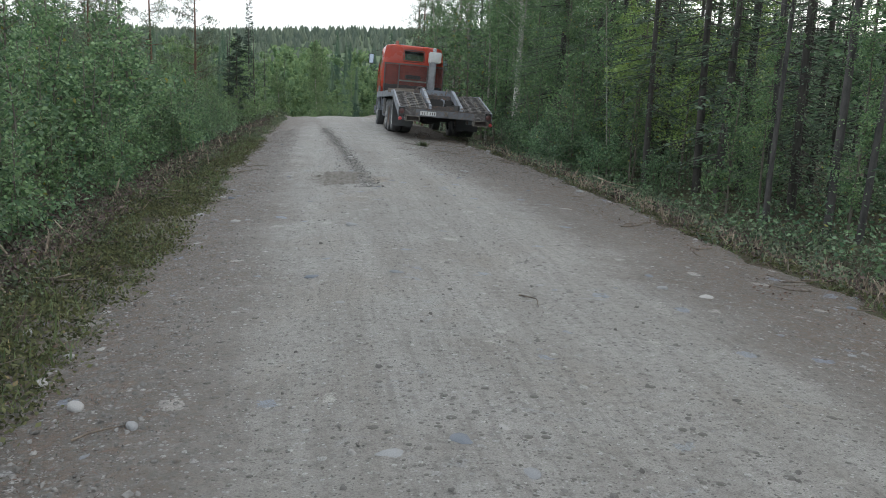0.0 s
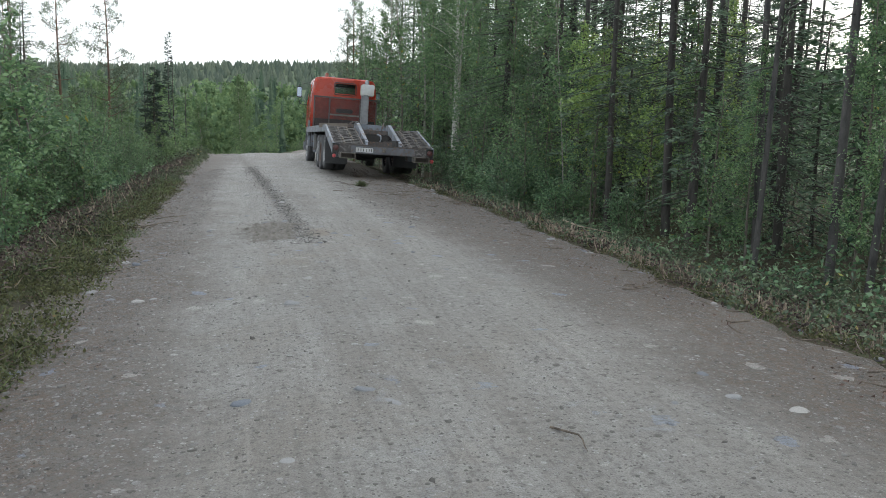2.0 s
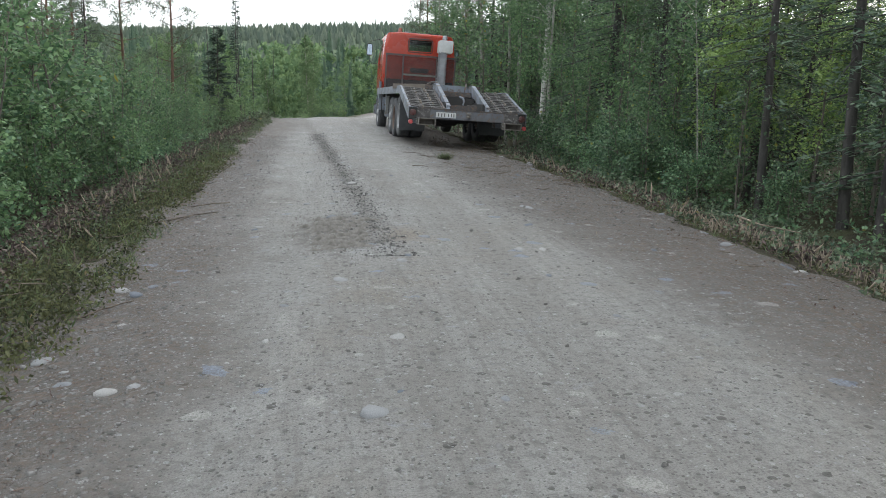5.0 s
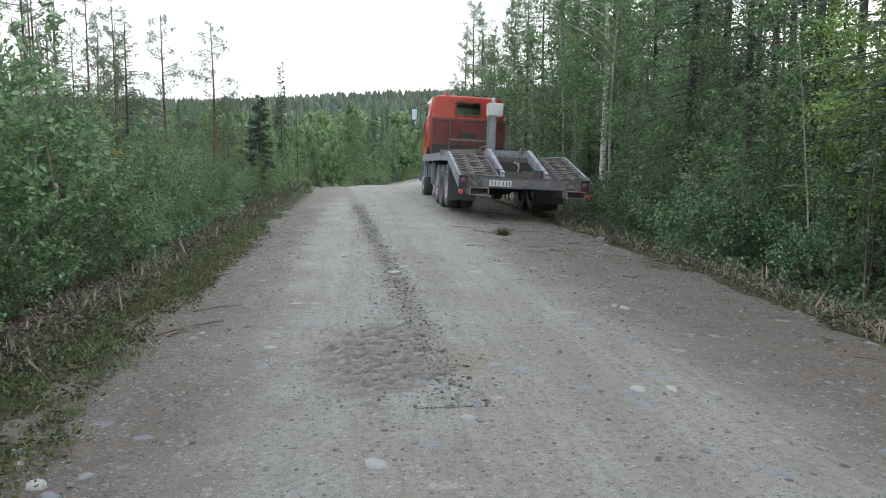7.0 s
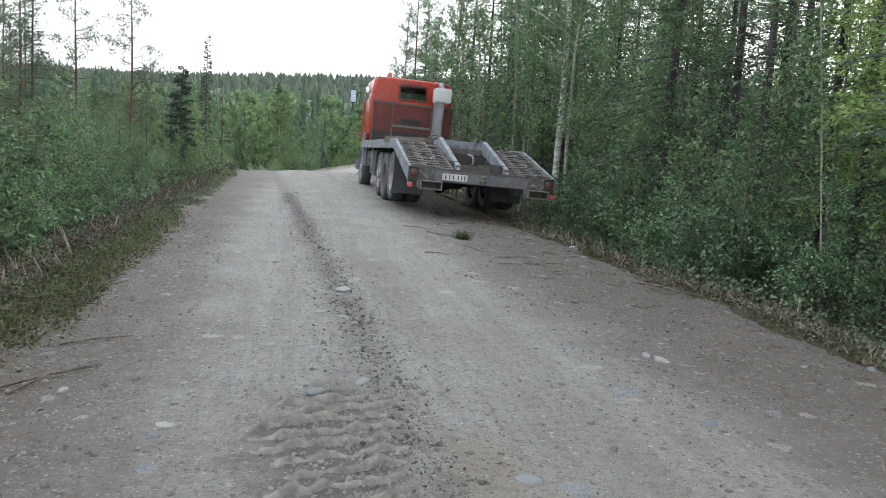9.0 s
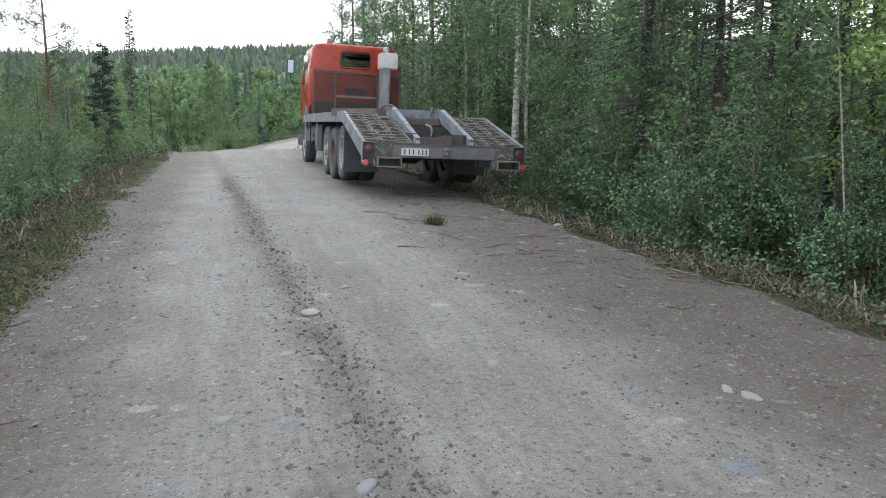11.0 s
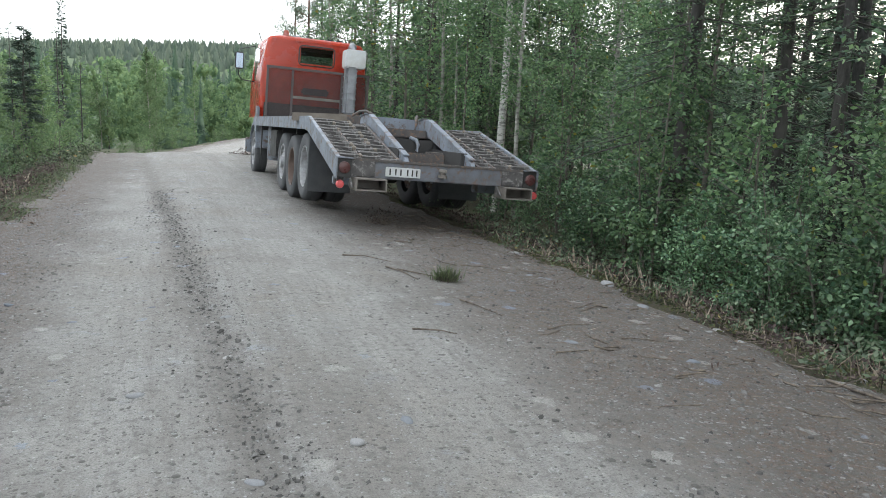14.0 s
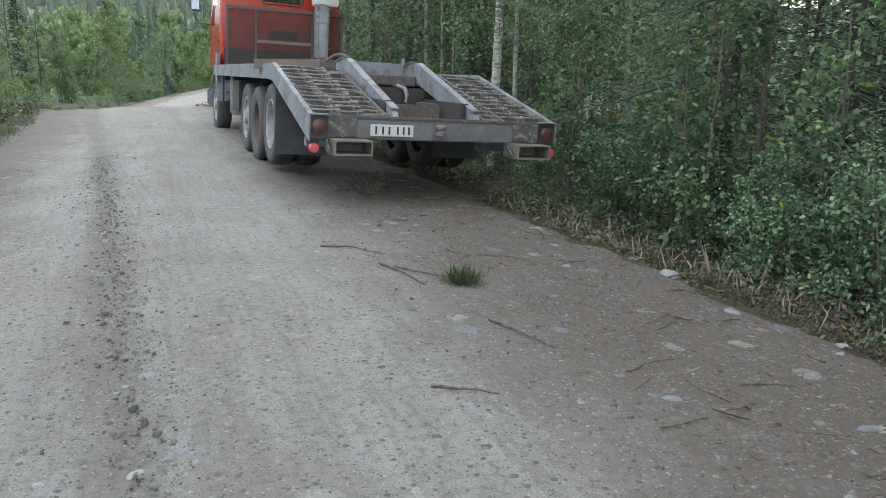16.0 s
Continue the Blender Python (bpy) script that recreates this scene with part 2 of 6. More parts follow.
    # wet dark earth where tracks churned the surface, also painted-in shade between ridges, and along the soft furrow
    du, dv = calc(n, l, "MULTIPLY", calc(n, l, "ADD", sep.outputs[0], 0.95), 2.3), calc(n, l, "MULTIPLY", calc(n, l, "SUBTRACT", sep.outputs[1], 13.15), 0.95)
    mire_shade = calc(n, l, "ADD", calc(n, l, "SQRT", calc(n, l, "ADD", calc(n, l, "MULTIPLY", du, du), calc(n, l, "MULTIPLY", dv, dv))), calc(n, l, "MULTIPLY", calc(n, l, "SUBTRACT", blot, 0.5), 1.6))
    c = mix(n, l, ramp(n, l, mire_shade, ((0.50, (0.85, 0.85, 0.85)), (1.05, (0, 0, 0)))), c, (0.070, 0.062, 0.054))
    rut = calc(n, l, "ADD", calc(n, l, "ABSOLUTE", calc(n, l, "ADD", calc(n, l, "ADD", sep.outputs[0], 0.70), calc(n, l, "MULTIPLY", calc(n, l, "SUBTRACT", sep.outputs[1], 16.0), 0.038))), calc(n, l, "MULTIPLY", calc(n, l, "SUBTRACT", blot, 0.5), 0.5))
    far_on = ramp(n, l, calc(n, l, "DIVIDE", sep.outputs[1], 40.0), ((0.31, (0, 0, 0)), (0.37, (0.62, 0.62, 0.62))))
    c = mix(n, l, calc(n, l, "MULTIPLY", far_on, ramp(n, l, rut, ((0.04, (1, 1, 1)), (0.20, (0, 0, 0))))), c, (0.135, 0.122, 0.110))
    # pebbles bedded in it, at three sizes, each of its own tone; many along the edges, few in the tracks
    relief = calc(n, l, "MULTIPLY", sand, 0.8)
    for scale, reach, few, many in ((15, 0.36, 0.15, 0.34), (31, 0.42, 0.36, 0.66), (66, 0.46, 0.46, 0.80)):
        vor = n.new("ShaderNodeTexVoronoi")
        vor.inputs["Scale"].default_value = scale
        l.new(at, vor.inputs["Vector"])
        tone = n.new("ShaderNodeSeparateColor")
        l.new(vor.outputs["Color"], tone.inputs[0])
        share = calc(n, l, "ADD", calc(n, l, "MULTIPLY", edge, many - few), few)
        size = calc(n, l, "MULTIPLY", calc(n, l, "ADD", tone.outputs[1], 0.6), reach * 0.62)
        keep = calc(n, l, "MULTIPLY", calc(n, l, "LESS_THAN", tone.outputs[0], share), calc(n, l, "LESS_THAN", vor.outputs["Distance"], size))
        dome = calc(n, l, "MULTIPLY", keep, calc(n, l, "SUBTRACT", size, vor.outputs["Distance"]))
        relief = calc(n, l, "ADD", relief, calc(n, l, "MULTIPLY", dome, 38.0 / scale))
        c = mix(n, l, calc(n, l, "MULTIPLY", keep, 0.82), c, ramp(n, l, tone.outputs[2], ((0.0, (0.075, 0.070, 0.067)), (0.42, (0.155, 0.145, 0.137)), (0.78, (0.255, 0.244, 0.236)), (0.92, (0.37, 0.37, 0.38)), (1.0, (0.48, 0.475, 0.47)))))
    # reddish needle and leaf litter gathered along the edges
    litter = calc(n, l, "MULTIPLY", ramp(n, l, calc(n, l, "MULTIPLY", wob, 0.25), ((0.35, (0, 0, 0)), (0.54, (1, 1, 1)))), ramp(n, l, noisy(n, l, 9.0, 6, 0.8, at, 0.8), ((0.44, (0, 0, 0)), (0.56, (0.72, 0.72, 0.72)))))
    c = mix(n, l, litter, c, ramp(n, l, sand, ((0.35, (0.060, 0.040, 0.030)), (0.65, (0.170, 0.112, 0.078)))))
    # broad slabs of stone worn flush with the surface
    big = n.new("ShaderNodeTexVoronoi")
    big.inputs["Scale"].default_value = 4.4
    l.new(at, big.inputs["Vector"])
    btone = n.new("ShaderNodeSeparateColor")
    l.new(big.outputs["Color"], btone.inputs[0])
    rag = calc(n, l, "ADD", big.outputs["Distance"], calc(n, l, "MULTIPLY", calc(n, l, "SUBTRACT", noisy(n, l, 10, 4, 0.65, at), 0.5), 1.05))
    slab = calc(n, l, "MULTIPLY", calc(n, l, "GREATER_THAN", btone.outputs[0], 0.62), calc(n, l, "LESS_THAN", rag, calc(n, l, "MULTIPLY", btone.outputs[1], 0.32)))
    c = mix(n, l, calc(n, l, "MULTIPLY", slab, 0.52), c, ramp(n, l, btone.outputs[2], ((0.0, (0.22, 0.29, 0.42)), (0.35, (0.33, 0.37, 0.41)), (0.6, (0.36, 0.35, 0.335)), (1.0, (0.53, 0.515, 0.495)))))
    c = mix(n, l, ramp(n, l, sand, ((0.38, (0.6, 0.6, 0.6)), (0.51, (0, 0, 0)))), c, (0.118, 0.118, 0.112))
    c = mix(n, l, ramp(n, l, grit, ((0.40, (0.5, 0.5, 0.5)), (0.54, (0, 0, 0)))), c, (0.12, 0.112, 0.105))
    tone = n.new("ShaderNodeHueSaturation")
    tone.inputs["Value"].default_value = 1.07
    l.new(c, tone.inputs["Color"])
    l.new(tone.outputs[0], p.inputs["Base Color"])
    p.inputs["Specular IOR Level"].default_value = 0.5
    bump(n, l, p, calc(n, l, "ADD", calc(n, l, "MULTIPLY", grit, 0.3), relief), 1.0, 0.040)
    return m


def soil_material():
    """Forest floor: moss, litter and bare earth."""
    m, n, l, p = material("forest_floor", 0.95)
    at = coords(n, l)
    c = ramp(n, l, noisy(n, l, 1.3, 6, 0.7, at), ((0.32, (0.034, 0.026, 0.018)), (0.46, (0.045, 0.042, 0.023)), (0.62, (0.062, 0.076, 0.031))))
    c = mix(n, l, ramp(n, l, noisy(n, l, 19, 5, 0.75, at), ((0.45, (0, 0, 0)), (0.75, (0.55, 0.55, 0.55)))), c, (0.095, 0.062, 0.042))
    along = n.new("ShaderNodeSeparateXYZ")
    l.new(at, along.inputs[0])
    shrubs = ramp(n, l, noisy(n, l, 0.12, 6, 0.75, at), ((0.35, (0.075, 0.110, 0.062)), (0.65, (0.140, 0.190, 0.105))))
    c = mix(n, l, ramp(n, l, calc(n, l, "DIVIDE", along.outputs[1], 400.0), ((0.14, (0, 0, 0)), (0.40, (1, 1, 1)))), c, shrubs)
    l.new(c, p.inputs["Base Color"])
    bump(n, l, p, noisy(n, l, 24, 6, 0.75, at), 0.8, 0.05)
    return m


def stone_material(name, a, b):
    m, n, l, p = material(name, 0.85)
    info = n.new("ShaderNodeObjectInfo")
    geo = n.new("ShaderNodeNewGeometry")
    c = mix(n, l, calc(n, l, "FRACT", calc(n, l, "ADD", info.outputs["Random"], geo.outputs["Random Per Island"])), a, b)
    f = noisy(n, l, 40, 5, 0.7, coords(n, l))
    c = mix(n, l, ramp(n, l, f, ((0.35, (0.5, 0.5, 0.5)), (0.65, (0, 0, 0)))), c, tuple(v * 0.6 for v in a))
    l.new(c, p.inputs["Base Color"])
    bump(n, l, p, f, 0.4, 0.01)
    return m


M_GRAVEL, M_SOIL = gravel_material(), soil_material()
M_PEBBLE = stone_material("pebble_stone", (0.11, 0.104, 0.099), (0.31, 0.303, 0.297))
M_DARKPEBBLE = stone_material("dark_pebble_stone", (0.055, 0.053, 0.051), (0.24, 0.233, 0.228))
M_STONE = stone_material("field_stone", (0.15, 0.17, 0.205), (0.43, 0.415, 0.395))

# ---- the lie of the land ----
SLOPE = -0.262                                    # the road drifts to -x as it goes to +y
AXIS = []                                         # the road's crown line: x, y, heading, distance
px, py, head, dist = 1.245 - SLOPE * 30.0, -30.0, math.atan(SLOPE), -30.0
while len(AXIS) < 480:
    AXIS.append((px, py, head, dist))
    step = 0.25 if dist < 66 else 1.0
    if 50.0 < dist < 130:
        head = min(head + step / 45.0, radians(60))
    px, py, dist = px + math.sin(head) * step, py + math.cos(head) * step, dist + step
AX = np.array(AXIS)


def smooth(a, b, t):
    t = np.clip((t - a) / (b - a), 0, 1)
    return t * t * (3 - 2 * t)


def crown_height(s):
    """Height of the road's crown by the distance along it."""
    return 0.12 - 0.07 * smooth(17, 28, s) - 0.06 * smooth(26, 40, s) - 1.45 * smooth(39, 51, s) + 0.75 * smooth(60, 84, s)


def cheap_noise(x, y, k=0.0):
    return (np.sin(x * 1.7 + 1.3 * np.sin(y * 0.9 + k)) + np.sin(y * 2.1 + 1.1 * np.sin(x * 1.3 - k)) + 0.6 * np.sin(x * 4.3 + y * 3.1 + k) + 0.5 * np.sin(y * 5.7 - x * 3.7 + 2 * k)) / 3.1


def road_place(x, y):
    """Distance along the road and to its right, for arrays of places."""
    fx, fy = np.ravel(x), np.ravel(y)
    i = np.empty(len(fx), int)
    for k in range(0, len(fx), 4096):
        i[k:k + 4096] = ((fx[k:k + 4096, None] - AX[:, 0]) ** 2 + (fy[k:k + 4096, None] - AX[:, 1]) ** 2).argmin(1)
    i = i.reshape(np.shape(x))
    a = AX[i]
    dx, dy = x - a[..., 0], y - a[..., 1]
    s = a[..., 3] + dx * np.sin(a[..., 2]) + dy * np.cos(a[..., 2])
    u = dx * np.cos(a[..., 2]) - dy * np.sin(a[..., 2])
    return s, u


HALF = 2.6


def land(x, y):
    """Height of the ground at arrays of places."""
    x, y = np.asarray(x, float), np.asarray(y, float)
    s, u = road_place(x, y)
    far = np.hypot(x, y)
    base = crown_height(s)
    shoulder = base - 0.018 * u * u * (np.abs(u) < HALF) - 0.018 * HALF ** 2 * (np.abs(u) >= HALF)
    right = shoulder - 0.42 * smooth(HALF, HALF + 1.9, u) + 0.18 * smooth(5, 9, u)
    left = shoulder + 0.05 * smooth(HALF, HALF + 0.4, -u) - 0.38 * smooth(HALF + 0.5, HALF + 1.7, -u) + 0.45 * smooth(4.8, 8, -u)
    z = np.where(u > HALF, right, np.where(u < -HALF, left, shoulder))
    z = z + np.where(np.abs(u) > HALF, 0.05, 0.0) * cheap_noise(x, y)
    # the road's dip blends into a valley, then a long wooded ridge
    wide = smooth(40, 130, far) * (1 - smooth(18, 7, u) * smooth(-7.5, -3.2, u) * smooth(110, 90, s))
    ridge = (8 * smooth(-250, -110, x) - 1) * smooth(300, 560, y) - 4.5 + 34 * smooth(190, 560, y + 0.10 * x) + 6 * smooth(60, 260, -x) + 3.5 * np.sin(x * 0.011 + 0.6) * smooth(200, 500, y) - 20 * smooth(600, 1500, far)
    return z * (1 - wide) + ridge * wide


def mesh_of(name, verts, faces, mats=(), picks=None, flat=False):
    me = bpy.data.meshes.new(name)
    verts = np.asarray(verts, dtype=np.float32).reshape(-1, 3)
    if isinstance(faces, np.ndarray):
        nf, k = faces.shape
        me.vertices.add(len(verts))
        me.vertices.foreach_set("co", verts.ravel())
        me.loops.add(nf * k)
        me.loops.foreach_set("vertex_index", faces.astype(np.int32).ravel())
        me.polygons.add(nf)
        me.polygons.foreach_set("loop_start", np.arange(nf, dtype=np.int32) * k)
        me.update(calc_edges=True)
    else:
        me.from_pydata(verts.tolist(), [], faces)
    for m in mats:
        me.materials.append(m)
    if picks is not None:
        me.polygons.foreach_set("material_index", np.asarray(picks, dtype=np.int32))
    if not flat:
        me.polygons.foreach_set("use_smooth", np.ones(len(me.polygons), dtype=bool))
    me.update()
    return me


def sheet(name, xs, ys, height, mat):
    gx, gy = np.meshgrid(xs, ys)
    v = np.stack([gx, gy, height(gx, gy)], -1).reshape(-1, 3)
    nx, ny = len(xs), len(ys)
    i = (np.arange(ny - 1)[:, None] * nx + np.arange(nx - 1)).ravel()
    return mesh_of(name, v, np.stack([i, i + 1, i + nx + 1, i + nx], 1), [mat])


def graded(fine_from, fine_to, step, end_low, end_high, grow=1.16):
    v, d, a = list(np.arange(fine_from, fine_to, step)), step, fine_to
    while a < end_high:
        v.append(a)
        d *= grow
        a += d
    v.append(end_high)
    d, a, low = step, fine_from, []
    while a > end_low:
        d *= grow
        a -= d
        low.append(max(a, end_low))
    return np.array(low[::-1] + v)


def under_road(x, y):
    """The ground sheet, sunk a little where the road lies on it."""
    s, u = road_place(x, y)
    return land(x, y) - 0.12 * smooth(HALF + 0.25, HALF - 0.35, np.abs(u)) * (s < 95)


ground = new("ground", sheet("ground", graded(-14, 9, 0.3, -1800, 1800), graded(-3, 44, 0.3, -400, 2500), under_road, M_SOIL))
tagged(ground, "mossy brown forest floor with litter and ditches", "ground", kind="structure")


def road_mesh():
    s_near, s_far = np.concatenate([np.arange(-1.5, 12.2, 0.055), np.arange(12.2, 14.3, 0.026), np.arange(14.3, 26, 0.055)]), np.concatenate([np.arange(26, 46, 0.25), np.arange(46, 95, 1.0)])
    ss = np.concatenate([np.arange(-29, -1.5, 0.5), s_near, s_far])
    uu = np.concatenate([[-3.25, -3.0], np.linspace(-2.85, 2.85, 86), [3.0, 3.25]])
    ax = np.stack([np.interp(ss, AX[:, 3], AX[:, k]) for k in (0, 1, 2)], 1)
    S, U = np.meshgrid(ss, uu, indexing="ij")
    X = ax[:, 0][:, None] + U * np.cos(ax[:, 2])[:, None]
    Y = ax[:, 1][:, None] - U * np.sin(ax[:, 2])[:, None]
    Z = land(X, Y)
    # worn wheel tracks, a low middle, loose edges
    for c, w, d in ((-1.45, 0.26, 0.020), (0.15, 0.30, 0.018), (1.35, 0.30, 0.012)):
        Z -= d * np.exp(-((U - c - 0.06 * np.sin(S * 0.5)) / w) ** 2)
    Z += 0.008 * cheap_noise(S * 1.1, U * 2.3) + 0.004 * cheap_noise(S * 6.1, U * 7.3, 1.0)
    # a patch churned into ridges by tracks
    w = np.exp(-((U + 0.93 + 0.05 * np.sin(S * 3)) / 0.30) ** 4) * smooth(12.2, 12.6, S) * smooth(14.15, 13.7, S)
    Z += w * (-0.012 + 0.012 * cheap_noise(S * 9, U * 8, 2.0))
    # faint lug prints of tyres
    for c in (-1.62, -1.25, 0.30):
        Z += 0.0035 * np.sin(S * 40 + 9 * np.abs(U - c)) * np.exp(-((U - c - 0.05 * np.sin(S * 0.4)) / 0.10) ** 4) * (0.4 + 0.6 * (cheap_noise(S * 0.8, U * 0.3, 3.0) > -0.1))
    # soft furrow along the middle
    Z -= (0.020 + 0.012 * cheap_noise(S * 7, U * 3)) * np.exp(-((U + 0.70 + 0.038 * (S - 16)) / 0.13) ** 2) * smooth(13, 16, S)
    edge = smooth(2.70, 3.25, np.abs(U) + 0.22 * cheap_noise(S * 1.9, U * 0.4, 1.7) + 0.07 * cheap_noise(S * 6.3, U, 0.4))
    Z = Z - 0.10 * edge + 0.012 * (1 - edge)
    nu = len(uu)
    i = (np.arange(len(ss) - 1)[:, None] * nu + np.arange(nu - 1)).ravel()
    f = np.stack([i, i + 1, i + nu + 1, i + nu], 1)
    me = mesh_of("road", np.stack([X, Y, Z], -1).reshape(-1, 3), f, [M_GRAVEL])
    lay = me.uv_layers.new(name="along")
    uvs = np.stack([U, S], -1).reshape(-1, 2)[f.ravel()]
    lay.data.foreach_set("uv", uvs.astype(np.float32).ravel())
    return me, X, Y, Z, ss, uu


road_me, RX, RY, RZ, RS, RU = road_mesh()
road = tagged(new("road", road_me), "rutted grey gravel forest road with worn wheel tracks", "road", kind="structure")


def on_road(s, u):
    """Place on the road's surface at a distance along it and to its right."""
    i, j = int(np.clip(np.searchsorted(RS, s), 0, len(RS) - 1)), int(np.clip(np.searchsorted(RU, u), 0, len(RU) - 1))
    a = [float(np.interp(s, AX[:, 3], AX[:, k])) for k in (0, 1, 2)]
    return a[0] + u * math.cos(a[2]), a[1] - u * math.sin(a[2]), float(RZ[i, j])


def surface(x, y):
    """Height of what one would step on at a single place."""
    s, u = road_place(np.array([x]), np.array([y]))
    if abs(u[0]) < 2.85:
        return on_road(s[0], u[0])[2]
    return float(land(np.array([x]), np.array([y]))[0])

# ---- growing things ----
def part(name, me, parent, label=""):
    ob = new(name, me)
    ob.parent = parent
    return tagged(ob, label)


class Soup:
    """Gathers vertices and faces of one kind for one mesh."""

    def __init__(self):
        self.v, self.f, self.n = [], [], 0

    def add(self, verts, faces):
        verts, faces = np.asarray(verts, float).reshape(-1, 3), np.asarray(faces, int)
        self.v.append(verts)
        self.f.append(faces + self.n)
        self.n += len(verts)

    def mesh(self, name, mat, flat=False):
        return mesh_of(name, np.concatenate(self.v), np.concatenate(self.f), [mat], flat=flat)


def tube(soup, points, radii, sides=6):
    """A tapered limb through points."""
    p, r = np.asarray(points, float), np.asarray(radii, float)
    d = np.gradient(p, axis=0)
    d /= np.linalg.norm(d, axis=1, keepdims=True) + 1e-9
    a = np.cross(d, np.where(np.abs(d[:, 2:3]) > 0.9, [[1.0, 0, 0]], [[0, 0, 1.0]]))
    a /= np.linalg.norm(a, axis=1, keepdims=True) + 1e-9
    b = np.cross(d, a)
    t = np.arange(sides) * 2 * math.pi / sides
    ring = p[:, None] + r[:, None, None] * (np.cos(t)[None, :, None] * a[:, None] + np.sin(t)[None, :, None] * b[:, None])
    k = len(p)
    i = (np.arange(k - 1)[:, None] * sides + np.arange(sides)).ravel()
    j = (np.arange(k - 1)[:, None] * sides + (np.arange(sides) + 1) % sides).ravel()
    soup.add(ring.reshape(-1, 3), np.stack([i, j, j + sides, i + sides], 1))


def blades(soup, at, along, side, length, width, fold=0.0):
    """Diamond-shaped leaves: places, directions, and sizes as arrays."""
    length, width = np.asarray(length)[:, None], np.asarray(width)[:, None]
    nrm = np.cross(along, side)
    mid = at + along * length * 0.45 + nrm * fold * width
    v = np.stack([at, mid + side * width * 0.5, at + along * length, mid - side * width * 0.5], 1)
    soup.add(v.reshape(-1, 3), np.arange(len(at) * 4).reshape(-1, 4))


def units(rng, n, lift=0.0, spread=1.0):
    v = rng.normal(0, 1, (n, 3)) * [1, 1, spread] + [0, 0, lift]
    return v / (np.linalg.norm(v, axis=1, keepdims=True) + 1e-9)


def sideways(rng, along):
    s = np.cross(along, units(rng, len(along)))
    return s / (np.linalg.norm(s, axis=1, keepdims=True) + 1e-9)


def level(rng, along, loose=0.8):
    """Side directions that keep a leaf's face turned mostly to the sky."""
    s = np.stack([-along[:, 1], along[:, 0], np.zeros(len(along))], 1) + rng.normal(0, loose, (len(along), 3))
    s -= along * (s * along).sum(1, keepdims=True)
    return s / (np.linalg.norm(s, axis=1, keepdims=True) + 1e-9)


def empty_tree(name, stems, limbs, wood_mat, green, green_mat, labels):
    root = new(name)
    for k, stem in enumerate(stems):
        part("trunk", stem.mesh("trunk", wood_mat), root, labels[0])
    tagged(part("branch", limbs.mesh("branch", wood_mat), root), kind="stuff")
    part("crown", green.mesh("crown", green_mat, flat=True), root, labels[1])
    return root


def broadleaf(seed, name, height, girth, low, reach, limbs, leaves, size, wood_mat, green_mat, lean=0.04, up=0.9, stems=1, crook=0.018, labels=("", "")):
    """A birch, alder or willow: stems, rising limbs and a loose crown of separate leaves."""
    rng = np.random.default_rng(seed)
    trunks, wood, green = [], Soup(), Soup()
    for k in range(stems):
        trunks.append(Soup())
        h = height * (1 if k == 0 else rng.uniform(0.6, 0.95))
        off = rng.normal(0, 0.12, 2) * (stems > 1)
        tilt = rng.normal(0, lean + 0.10 * (stems > 1), 2)
        z = np.linspace(0, 1, 9)
        bend = rng.normal(0, crook * h, 2)
        line = np.stack([off[0] + tilt[0] * h * z + bend[0] * np.sin(z * 4), off[1] + tilt[1] * h * z + bend[1] * np.sin(z * 3.3), h * z - 0.12 * (z == 0)], 1)
        tube(trunks[-1], line, girth * (1 - 0.9 * z) * (1 if k == 0 else 0.75) + 0.004, 8 if girth > 0.05 else 5)
        for b in range(limbs):
            f = low + (1 - low) * ((b + rng.random()) / limbs) ** 0.9 * 0.97
            root = np.array([np.interp(f, z, line[:, i]) for i in range(3)])
            az = rng.random() * 6.283
            shape = math.sin(min(1.0, (f - low) / max(1e-3, 1 - low) * 0.85 + 0.22) * math.pi) ** 0.7
            ln = reach * shape * rng.uniform(0.6, 1.15) + 0.08
            rise = up * rng.uniform(0.5, 1.2)
            d = np.array([math.cos(az), math.sin(az), rise])
            d /= np.linalg.norm(d)
            q = np.linspace(0, 1, 5)[:, None]
            arm = root + d * ln * q + np.array([0, 0, -0.28 * ln]) * q ** 2 + rng.normal(0, 0.05 * ln, (5, 3)) * q
            tube(wood, arm[::2], np.linspace(girth * 0.28 + 0.003, 0.003, 3), 3)
            n = max(6, int(leaves * (0.4 + shape) / (limbs * stems)))
            tt = rng.random(n) ** 0.6
            at = np.stack([np.interp(tt, q[:, 0], arm[:, i]) for i in range(3)], 1)
            clump = rng.normal(0, 1, (max(1, n // 13), 3)) * ln * 0.24
            at = at + clump[rng.integers(0, len(clump), n)] * tt[:, None] + rng.normal(0, 0.035 + 0.035 * ln, (n, 3))
            at[:, 2] = np.maximum(at[:, 2], 0.03)
            al = units(rng, n, -0.30, 0.6)
            blades(green, at, al, level(rng, al), size * rng.uniform(0.6, 1.3, n), size * rng.uniform(0.45, 0.85, n), 0.12)
    return empty_tree(name, trunks, wood, wood_mat, green, green_mat, labels)


